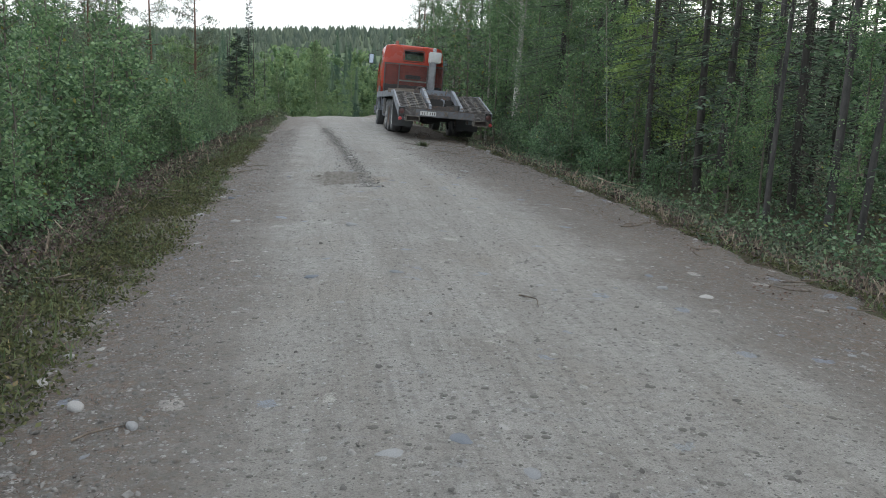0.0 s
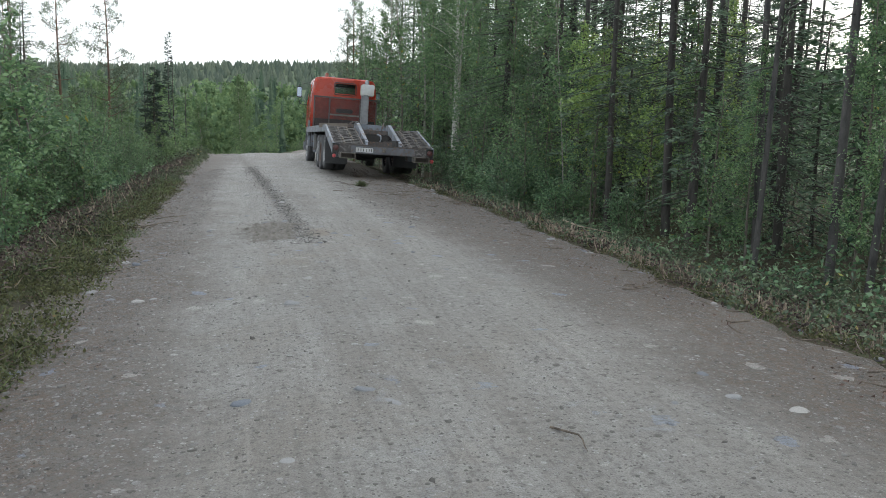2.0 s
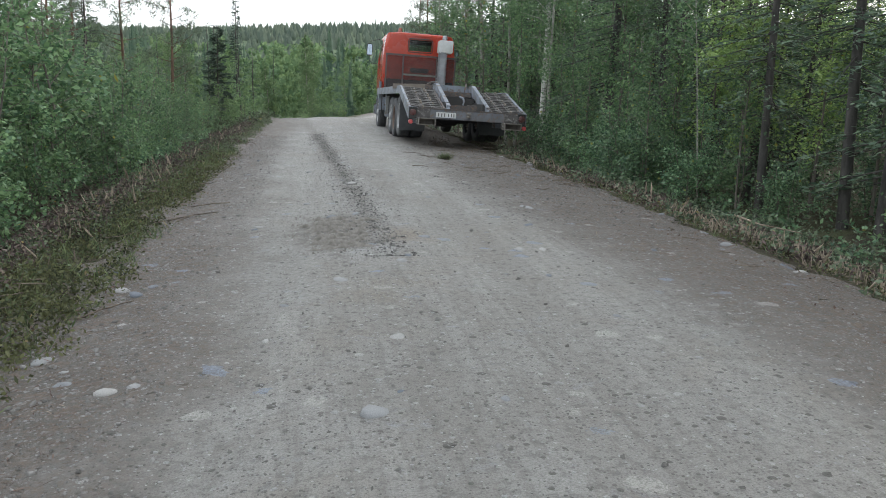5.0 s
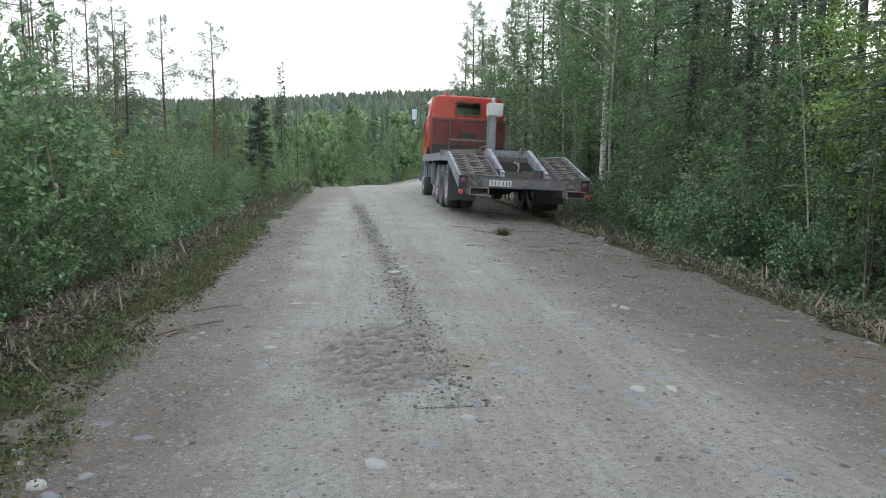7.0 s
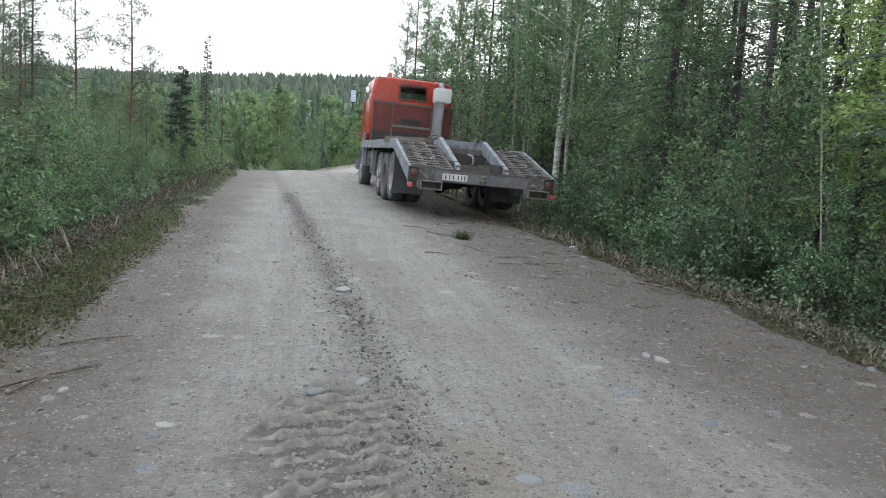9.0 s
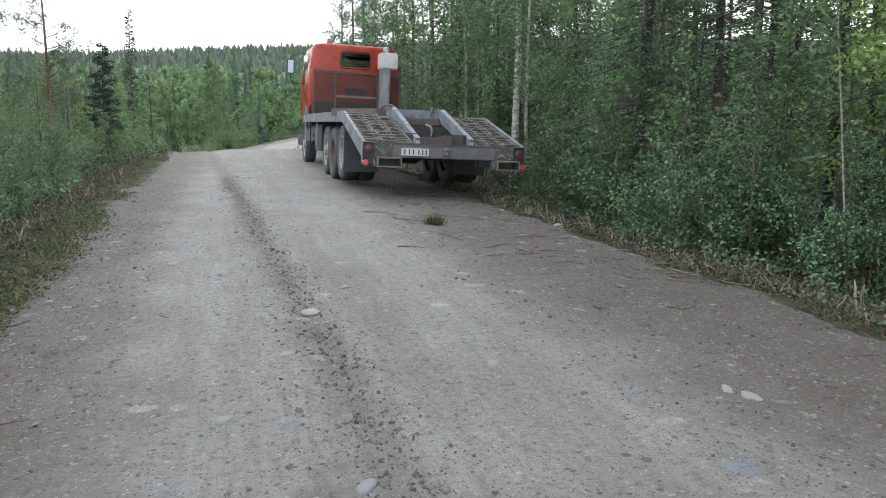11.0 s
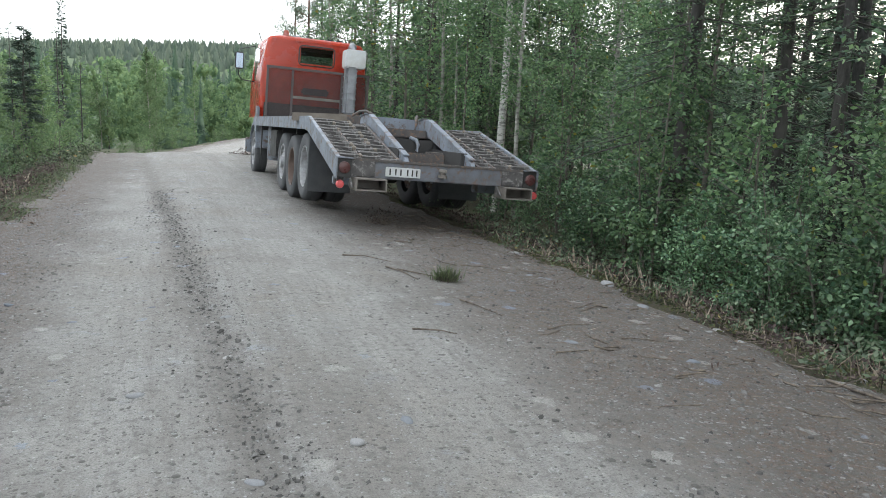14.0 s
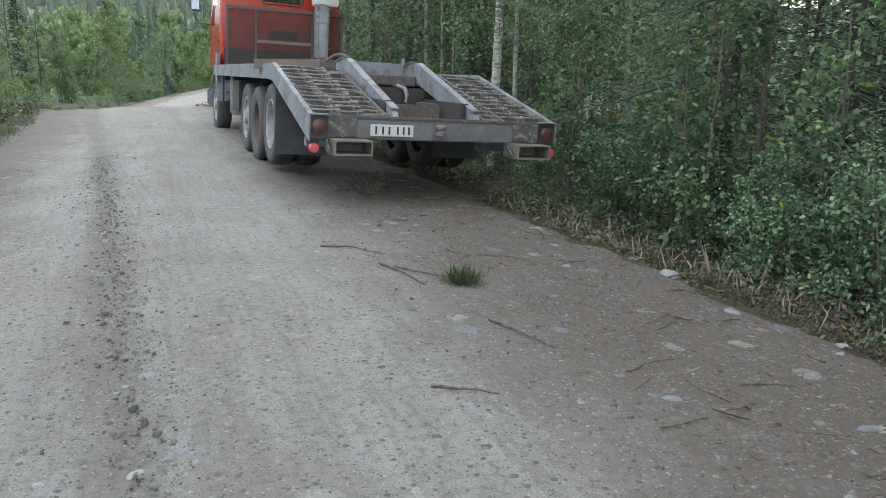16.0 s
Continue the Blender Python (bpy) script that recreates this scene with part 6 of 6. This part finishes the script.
def loose_gravel(n, furrow, mat):
    """Loose pebbles: along the furrow, or over the road and its edges."""
    rng = np.random.default_rng(21 + furrow)
    soup = Soup()
    s = 1.2 + 26 * rng.random(n) ** 1.25
    pick = rng.random(n)
    if furrow == 2:
        s = 13.5 + 10 * rng.random(n)
    if furrow == 1:
        s = np.clip(12.0 + 16 * rng.random(n) ** 1.2 + rng.normal(0, 0.4, n), 12.0, 28)
    u = np.where((furrow == 1) & (pick < 2), -0.70 - 0.038 * (s - 16) + rng.normal(0, 1, n) * np.where(rng.random(n) < 0.6, 0.08, 0.2),
                 np.where(pick < 0.52, -rng.uniform(1.8, 2.75, n), np.where(pick < 0.66, rng.uniform(1.5, 2.8, n), np.where((pick < 0.80) & (s > 15), rng.uniform(0.7, 2.8, n), rng.uniform(-2.4, 2.4, n)))))
    if furrow == 2:
        u = 0.5 + 2.4 * rng.random(n) ** 0.7
    u = np.clip(u, -2.8, 2.9)
    size = np.clip(rng.lognormal(-5.1 - 0.05 * (furrow == 2), 0.42, n), 0.0035, 0.019)
    i, j = np.clip(np.searchsorted(RS, s), 0, len(RS) - 1), np.clip(np.searchsorted(RU, u), 0, len(RU) - 1)
    ax = [np.interp(s, AX[:, 3], AX[:, k]) for k in (0, 1, 2)]
    c = np.stack([ax[0] + u * np.cos(ax[2]), ax[1] - u * np.sin(ax[2]), RZ[i, j] + size * 0.25], 1)
    # chips: small ones four-sided, larger ones blunt with a broken top
    t = rng.random(n) * 6.283
    co, si = np.cos(t)[:, None], np.sin(t)[:, None]

    def chips(pick, base, faces):
        k = len(base)
        v = base[None] * rng.uniform(0.65, 1.3, (pick.sum(), k, 1)) * size[pick][:, None, None] * np.array([1.2, 0.9, 0.75])
        v += rng.normal(0, 0.16, v.shape) * size[pick][:, None, None]
        v = np.stack([v[..., 0] * co[pick] - v[..., 1] * si[pick], v[..., 0] * si[pick] + v[..., 1] * co[pick], v[..., 2]], -1) + c[pick][:, None]
        for f in faces:
            soup.add(v.reshape(-1, 3), (np.array(f)[None] + k * np.arange(len(v))[:, None, None]).reshape(-1, 4))

    low = np.array([[1, 0, -0.5], [0, 1, -0.5], [-1, 0, -0.5], [0, -1, -0.5]], float)
    small = size < 0.009
    chips(small, np.concatenate([low, low * [0.4, 0.4, -0.9]]), [[[0, 1, 5, 4], [1, 2, 6, 5], [2, 3, 7, 6], [3, 0, 4, 7]]])
    chips(~small, np.concatenate([low, low * [0.72, 0.72, -1.0]]), [[[0, 1, 5, 4], [1, 2, 6, 5], [2, 3, 7, 6], [3, 0, 4, 7], [4, 5, 6, 7]]])
    return soup.mesh("loose_gravel", mat, flat=True)


tagged(new("shoulder_gravel", loose_gravel(11000, 2, M_DARKPEBBLE)), "loose brown-grey gravel on the turnout", "gravel", kind="stuff")
tagged(new("loose_gravel", loose_gravel(19000, 0, M_PEBBLE)), "loose grey pebbles scattered over the road", "gravel", kind="stuff")
tagged(new("furrow_gravel", loose_gravel(5500, 1, M_DARKPEBBLE)), "dark loose stones along a soft furrow", "gravel", kind="stuff")


def churned_mud():
    """Clods pressed up into ragged cross ridges by crawler tracks."""
    rng = np.random.default_rng(44)
    soup = Soup()

    def wander(t, size, count=6):
        return size * sum(np.sin(t * rng.uniform(3, 34) + rng.random() * 6.283) * rng.uniform(0.3, 1.0) for k in range(count)) / math.sqrt(count)

    for k in range(11):
        s0 = 12.35 + 1.45 * k / 10 + rng.normal(0, 0.012)
        u0, u1 = -1.22 + rng.normal(0, 0.07), -0.64 + rng.normal(0, 0.06)
        n = 70
        t = np.linspace(0, 1, n)
        u = u0 + (u1 - u0) * t
        s = s0 + 0.07 * t + wander(t, 0.016)
        tall = np.clip(0.026 + wander(t, 0.026, 8), -0.016, 0.072) * np.clip(np.sin(math.pi * t) * 2.2, 0.05, 1) + rng.normal(0, 0.0012, n)
        wide = np.clip(0.031 + wander(t, 0.010), 0.012, 0.048)
        rows = []
        for a, h in ((-1.2, -0.5), (-0.65, 0.45), (-0.25, 1.0), (0.15, 0.85), (0.7, 0.25), (1.3, -0.5)):
            rows.append([(*on_road(float(s[i] + wide[i] * a), float(u[i]))[:2], on_road(s0, float(u[i]))[2] - 0.004 + tall[i] * h + rng.normal(0, 0.0012)) for i in range(n)])
        i = (np.arange(5)[:, None] * n + np.arange(n - 1)).ravel()
        soup.add(np.array(rows).reshape(-1, 3), np.stack([i, i + 1, i + n + 1, i + n], 1))
    return soup.mesh("churned_mud", M_MUD)


def clods(n):
    """Crumbs of mud thrown up around the ridges."""
    rng = np.random.default_rng(45)
    soup = Soup()
    for k in range(n):
        r = rng.uniform(0.004, 0.016)
        c = np.array(on_road(rng.normal(13.05, 0.42), rng.normal(-0.93, 0.22)))
        v = np.array([[1, 0, -0.4], [0.2, 1, -0.4], [-1, 0.1, -0.4], [0, -1, -0.4], [0.1, 0.1, 0.8]]) * rng.uniform(0.6, 1.4, (5, 1)) * r
        soup.add(v + c, np.array([[0, 1, 4], [1, 2, 4], [2, 3, 4], [3, 0, 4]]))
    return soup.mesh("mud_clods", M_MUD, flat=True)


M_MUD = worn("churned_mud", (0.265, 0.250, 0.232), (0.10, 0.09, 0.08), rough=0.95, amount=0.4, scale=17, grain=60, relief=0.9)
tagged(new("mud_clods", clods(800)), "loose brown mud clods around the ridges", "mud", kind="stuff")
tagged(new("churned_mud", churned_mud()), "brown gravel mud churned into cross ridges by tracks", "mud", kind="stuff")


def strip(rng, n, s0, s1, u0, u1, power=1.0, patchy=True):
    """Random places in a strip beside the road, on the ground."""
    s, u = s0 + (s1 - s0) * rng.random(n) ** 1.2, u0 + (u1 - u0) * rng.random(n) ** power
    ax = [np.interp(s, AX[:, 3], AX[:, k]) for k in (0, 1, 2)]
    x, y = ax[0] + u * np.cos(ax[2]), ax[1] - u * np.sin(ax[2])
    if patchy:
        keep = cheap_noise(x * 1.1, y * 1.1, 3.0) > rng.uniform(-0.9, 0.55, n)
        x, y = x[keep], y[keep]
    return np.stack([x, y, land(x, y)], 1)


def grass(seed, areas, mat, name, label, tall=(0.05, 0.14), width=0.006):
    rng = np.random.default_rng(seed)
    soup = Soup()
    for n, s0, s1, u0, u1 in areas:
        root = strip(rng, n, s0, s1, u0, u1, 1.3)
        tuft = rng.integers(0, len(root), len(root) * 5)
        at = root[tuft] + rng.normal(0, 0.03, (len(tuft), 3)) * [1, 1, 0]
        al = units(rng, len(at), 1.1, 0.5)
        blades(soup, at - [0, 0, 0.01], al, sideways(rng, al), rng.uniform(*tall, len(at)), rng.uniform(0.6, 1.6, len(at)) * width, 0.3)
    return tagged(new(name, soup.mesh(name, mat, flat=True)), label, "grass", kind="stuff")


def herbs(seed, areas, mat, name, label, leaf=0.045, rise=0.28, per=16, patchy=True):
    """Low leafy plants: each a small cluster of blades at several heights."""
    rng = np.random.default_rng(seed)
    soup = Soup()
    for n, s0, s1, u0, u1 in areas:
        root = strip(rng, n, s0, s1, u0, u1, 1.0, patchy)
        h = rise * rng.uniform(0.25, 1.0, len(root)) ** 1.4
        idx = np.repeat(np.arange(len(root)), per)
        f = rng.random(len(idx)) ** 0.7
        at = root[idx] + np.stack([rng.normal(0, 0.07, len(idx)), rng.normal(0, 0.07, len(idx)), f * h[idx]], 1)
        al = units(rng, len(at), 0.25, 0.6)
        blades(soup, at, al, sideways(rng, al), leaf * rng.uniform(0.6, 1.4, len(at)), leaf * rng.uniform(0.35, 0.7, len(at)), 0.15)
    return tagged(new(name, soup.mesh(name, mat, flat=True)), label, "plants", kind="stuff")


grass(31, ((1300, 1.5, 14, -2.5, -3.3), (900, 12, 24, -2.7, -3.3), (380, 0, 28, 2.8, 3.6), (700, 20, 42, -2.7, -3.4)), M_GRASS, "verge_grass", "short green grass and moss along the verge", (0.05, 0.15), 0.008)
grass(32, ((450, 0, 30, -2.8, -4.4), (200, 0, 18, 2.8, 4.6)), M_DRY, "dry_grass", "withered brown grass stems on the verge", (0.08, 0.26), 0.005)
herbs(33, ((3000, 0, 26, -2.95, -4.3), (1200, 22, 42, -2.7, -4.6)), M_HERB, "verge_herbs", "low green herbs and heather on the verge", 0.032, 0.22)
herbs(40, ((1500, 1.5, 12, -2.42, -3.4), (1100, 10, 22, -2.6, -3.4), (420, 3, 24, 2.85, 3.5)), M_MOSS, "verge_moss_plants", "low yellowish-green plants and moss on the verge", 0.033, 0.09, 20)
herbs(42, ((1500, 1.5, 18, -2.6, -3.6), (520, 6, 24, 2.8, 3.5)), M_MOSS, "moss_mat", "mat of yellowish-green moss on the verge", 0.034, 0.06, 16, False)
herbs(34, ((250, 1, 26, 2.8, 3.2), (2100, 1, 26, 3.5, 5.4), (1500, 2, 30, 4.8, 9.0)), M_DITCH, "ditch_herbs", "leafy green plants in the ditch", 0.05, 0.34)
herbs(35, ((1500, 2, 26, 4.2, 9.0), (500, 1, 30, -3.9, -5.5)), M_ALDER, "seedling_leaves", "broad-leaved seedlings in the ditch", 0.075, 0.6, 14)
herbs(36, ((5200, 1, 34, -3.1, -4.6), (1900, 1, 30, 2.9, 4.8)), M_DRY, "dead_leaves", "curled brown dead leaves and bracken", 0.045, 0.20, 12)
herbs(37, ((600, 1, 34, -2.45, -2.95), (900, 4, 26, 2.0, 3.5), (700, 0, 30, -2.3, -3.2)), M_LITTER, "leaf_litter", "scattered dry litter at the road's edge", 0.03, 0.008, 5)


def needle_litter(seed, areas, mat, name, label):
    """Needles, straws and bark shreds lying flat on the gravel."""
    rng = np.random.default_rng(seed)
    soup = Soup()
    for n, s0, s1, u0, u1 in areas:
        s, u = rng.uniform(s0, s1, n), u0 + (u1 - u0) * rng.random(n) ** 0.75
        keep = cheap_noise(s * 2.1, u * 2.4, 5.0) > rng.uniform(-1.0, 0.7, n)
        s, u = s[keep], u[keep]
        ax = [np.interp(s, AX[:, 3], AX[:, k]) for k in (0, 1, 2)]
        x, y = ax[0] + u * np.cos(ax[2]), ax[1] - u * np.sin(ax[2])
        i, j = np.clip(np.searchsorted(RS, s), 0, len(RS) - 1), np.clip(np.searchsorted(RU, u), 0, len(RU) - 1)
        z = np.maximum(RZ[i, j], land(x, y)) + rng.uniform(0.004, 0.010, len(s))
        al = units(rng, len(s), 0.0, 0.12)
        blades(soup, np.stack([x, y, z], 1), al, level(rng, al, 0.25), rng.lognormal(-3.3, 0.55, len(s)), rng.uniform(0.002, 0.0065, len(s)), 0.3)
    return tagged(new(name, soup.mesh(name, mat, flat=True)), label, "litter", kind="stuff")


needle_litter(61, ((9000, 11, 25, 0.9, 3.3), (3500, 1, 12, 2.0, 3.2), (9500, 0, 28, -1.9, -3.0)), M_LITTER, "needle_litter", "brown needles and straws strewn along the road's edges")
needle_litter(62, ((1600, 12, 25, 1.0, 3.2), (700, 0, 26, -2.1, -3.1)), M_SPLINTER, "wood_shreds", "pale shreds of wood strewn along the road's edges")


# shredded stumps of cut saplings, with pale torn wood
def stump_mesh(seed, tall):
    """One torn stem: a tapered tube whose upper end is ripped into tall and short splinters."""
    rng = np.random.default_rng(seed)
    soup = Soup()
    sides, r = 8, rng.uniform(0.006, 0.011)
    a = np.arange(sides) * 2 * math.pi / sides
    lean = rng.normal(0, 0.22, 2)
    top = tall * np.clip(rng.uniform(0.35, 1.05, sides), 0, 1)
    rows = []
    for f in (0.0, 0.3, 0.6, 0.85, 1.0):
        h = top * f if f > 0.5 else np.full(sides, tall * 0.6 * f)
        flare = r * (1 + 0.5 * f * rng.uniform(0.2, 1.5, sides)) * (1.15 if f == 0 else 1.0)
        rows.append(np.stack([np.cos(a) * flare + lean[0] * h + 0.25 * tall * lean[1] * f * f, np.sin(a) * flare + lean[1] * h, h - 0.03], 1))
    v = np.concatenate(rows)
    i = (np.arange(4)[:, None] * sides + np.arange(sides)).ravel()
    j = (np.arange(4)[:, None] * sides + (np.arange(sides) + 1) % sides).ravel()
    soup.add(v, np.stack([i, j, j + sides, i + sides], 1))
    return soup.mesh("splintered_stump", M_SPLINTER, flat=True)


STUMPS = [stump_mesh(60 + i, t) for i, t in enumerate((0.20, 0.28, 0.34, 0.22, 0.40, 0.30, 0.44, 0.17))]


def put_stump(x, y, size=1.0, label="splintered pale stump of a cut sapling"):
    ob = tagged(new("splintered_stump", STUMPS[int(RNG.integers(len(STUMPS)))]), label, "stump", "stumps of cut saplings")
    ob.matrix_world = pose(x, y, surface(x, y) - 0.01, RNG.normal(0, 17), RNG.normal(0, 17), RNG.uniform(0, 360)) @ Matrix.Scale(size, 4)


for side, clumps, s0, s1, u0, u1 in ((-1, 42, 1.5, 30.0, 3.1, 4.0), (1, 48, 3.0, 25.0, 3.1, 4.4)):
    for k in range(clumps):
        sc, uc = s0 + (s1 - s0) * RNG.random() ** 1.1, RNG.uniform(u0, u1)
        for q in range(int(RNG.integers(2, 7))):
            put_stump(*beside(sc + RNG.normal(0, 0.22), side * (uc + RNG.normal(0, 0.14))), RNG.uniform(0.45, 0.9))
for x, y in ((1.05, 12.9), (1.15, 13.0), (0.95, 13.1), (0.5, 15.3), (0.6, 15.5), (0.35, 15.6)):
    put_stump(x, y, 0.8)


# sticks lying about
def stick(pts, r, label, mat=None):
    soup = Soup()
    p = [Vector((x, y, surface(x, y) + r * 0.8 + dz)) for x, y, dz in pts]
    fine = []
    for a, b in zip(p, p[1:]):
        for q in np.linspace(0, 1, 4)[:-1]:
            c = a.lerp(b, q)
            fine.append((c.x + RNG.normal(0, r * 0.5), c.y + RNG.normal(0, r * 0.5), c.z))
    fine.append(tuple(p[-1]))
    tube(soup, fine, np.linspace(r * 0.75, r * 0.3, len(fine)), 6)
    return tagged(new("stick", soup.mesh("stick", mat or M_TWIG)), label, "stick", "sticks on the ground")


for a, b, r in (((-3.45, 20.03), (-3.0, 19.8), 0.010), ((-2.95, 19.42), (-2.62, 19.2), 0.010), ((-3.05, 19.5), (-2.78, 18.98), 0.011), ((-2.49, 18.3), (-2.24, 17.87), 0.009), ((-2.90, 17.4), (-2.62, 17.3), 0.010),
                ((-1.98, 17.58), (-1.64, 17.75), 0.008), ((-1.52, 17.43), (-1.25, 17.41), 0.008), ((-2.06, 16.98), (-1.82, 17.06), 0.008), ((-0.02, 5.23), (0.11, 4.96), 0.008), ((-4.62, 12.15), (-4.25, 12.56), 0.011),
                ((-4.74, 13.0), (-4.36, 13.19), 0.011), ((-4.5, 12.08), (-4.28, 12.6), 0.009), ((-1.70, 2.74), (-1.56, 2.9), 0.007), ((-3.66, 8.82), (-3.5, 9.2), 0.010), ((-0.46, 16.8), (-0.2, 16.1), 0.014),
                ((-2.33, 19.9), (-1.9, 19.7), 0.008), ((-1.6, 18.2), (-1.35, 18.5), 0.007)):
    mid = ((a[0] + b[0]) / 2 + RNG.normal(0, 0.03), (a[1] + b[1]) / 2 + RNG.normal(0, 0.03), 0.012)
    stick([(*a, 0), mid, (*b, 0)], r, "dry brown stick lying on the gravel")
stick([(1.0, 12.8, 0.22), (1.25, 12.75, 0.20), (1.7, 12.9, 0.26)], 0.016, "pale broken branch lying over stumps", M_SPLINTER)
for k in range(26):
    x, y = RNG.uniform(-2.6, -0.2), RNG.uniform(20.6, 24.5)
    a, ln = RNG.uniform(0, 6.28), RNG.uniform(0.15, 0.6)
    stick([(x, y, 0.0), (x + math.cos(a) * ln / 2, y + math.sin(a) * ln / 2, RNG.uniform(0.0, 0.10)), (x + math.cos(a) * ln, y + math.sin(a) * ln, RNG.uniform(0, 0.16))], 0.006, "thin dry twig under the truck's tail")


def grass_tuft(x, y):
    rng = np.random.default_rng(77)
    root = tagged(new("grass_tuft"), "tuft of green grass growing in the gravel", "grass tuft")
    root.location = (x, y, surface(x, y) - 0.01)
    green, brown = Soup(), Soup()
    for soup, n, h in ((green, 260, 0.17), (brown, 110, 0.12)):
        at = rng.normal(0, 1, (n, 3)) * [0.05, 0.035, 0]
        al = units(rng, n, 2.2, 0.4)
        blades(soup, at, al, sideways(rng, al), h * rng.uniform(0.5, 1.15, n), rng.uniform(0.004, 0.008, n), 0.3)
    tagged(part("green_grass", green.mesh("green_grass", M_GRASS, flat=True), root, "green grass blades"), kind="stuff")
    tagged(part("dry_grass", brown.mesh("dry_grass", M_DRY, flat=True), root, "withered brown blades"), kind="stuff")


grass_tuft(-2.53, 19.08)


def brush(seed, areas):
    """Shredded twigs and stems lying criss-cross on the verge."""
    rng = np.random.default_rng(seed)
    soup = Soup()
    for n, s0, s1, u0, u1 in areas:
        root = strip(rng, n, s0, s1, u0, u1)
        for p in root:
            a, ln, r = rng.random() * 6.283, rng.uniform(0.08, 0.34), rng.uniform(0.003, 0.008)
            d = np.array([math.cos(a), math.sin(a), rng.uniform(-0.05, 0.35)]) * ln
            b = p + [0, 0, rng.uniform(0.0, 0.07)]
            tube(soup, [b - d / 2 * [1, 1, 0.2], b + rng.normal(0, 0.02, 3) * [1, 1, 0.3], b + d / 2], [r, r * 0.9, r * 0.4], 4)
    return tagged(new("brush_litter", soup.mesh("brush_litter", M_TWIG, flat=True)), "brown shredded twigs lying along the verge", "twigs", kind="stuff")


brush(55, ((130, 0, 30, -2.5, -3.0), (190, 6, 26, 2.1, 3.0), (1500, 0, 34, -2.9, -4.5), (1300, 2, 28, 2.8, 4.8), (110, 16, 25, 1.2, 2.8)))


def slivers(seed, areas, mat, name, label):
    """Torn upright wood slivers and stalks left by the brush cutter, thin as pencils."""
    rng = np.random.default_rng(seed)
    soup = Soup()
    for n, s0, s1, u0, u1 in areas:
        root = strip(rng, n, s0, s1, u0, u1)
        for p in root:
            h, r = rng.uniform(0.04, 0.20), rng.uniform(0.003, 0.008)
            lean = rng.normal(0, 0.45, 2)
            top = p + [lean[0] * h, lean[1] * h, h]
            mid = (p + top) / 2 + rng.normal(0, 0.06 * h, 3)
            tube(soup, [p - [0, 0, 0.02], mid, top], [r, r * rng.uniform(0.7, 1.6), r * 0.25], 4)
    return tagged(new(name, soup.mesh(name, mat, flat=True)), label, "stalks", kind="stuff")


slivers(56, ((1500, 0, 30, -3.15, -4.1), (1100, 2, 15, 3.0, 4.2), (900, 12, 24, 2.9, 4.0)), M_SPLINTER, "wood_slivers", "torn tan wood slivers standing along the verge")
slivers(57, ((800, 0, 30, -2.95, -4.3), (600, 2, 16, 2.85, 4.6), (160, 16, 27, 3.0, 4.6)), M_TWIG, "cut_stalks", "dark cut stalks standing along the verge")


def dead_shrub(x, y):
    rng = np.random.default_rng(88)
    root = tagged(new("dead_shrub"), "small dead brown shrub in the gravel behind the truck", "shrub")
    root.location = (x, y, surface(x, y) - 0.01)
    wood, leaf = Soup(), Soup()
    for k in range(34):
        a, up, ln = rng.random() * 6.283, rng.uniform(0.2, 1.3), rng.uniform(0.10, 0.30)
        d = np.array([math.cos(a), math.sin(a), up])
        d /= np.linalg.norm(d)
        b = rng.normal(0, 0.05, 3) * [1, 1, 0]
        tip = b + d * ln
        tube(wood, [b, b + d * ln * 0.5 + rng.normal(0, 0.02, 3), tip], [0.004, 0.003, 0.0015], 4)
        al = units(rng, 4)
        blades(leaf, tip + rng.normal(0, 0.03, (4, 3)), al, sideways(rng, al), rng.uniform(0.02, 0.04, 4), rng.uniform(0.012, 0.025, 4), 0.2)
    part("twigs", wood.mesh("twigs", M_TWIG), root, "thin dead twigs")
    tagged(part("leaves", leaf.mesh("leaves", M_DRY, flat=True), root, "curled brown leaves"), kind="stuff")


dead_shrub(-3.08, 22.75)

herbs(38, ((2600, 49, 84, 1.2, 7.0),), M_DRY, "bend_dry_grass", "tall withered grass along the bend", 0.10, 0.34, 12)
herbs(39, ((1500, 50, 84, 2.2, 9.0),), M_HERB, "bend_plants", "low green plants along the bend", 0.10, 0.5, 12)
herbs(41, ((1500, 34, 54, -2.7, -8.0),), M_HERB, "crest_plants", "low green plants on the slope past the crest", 0.09, 0.45, 12)
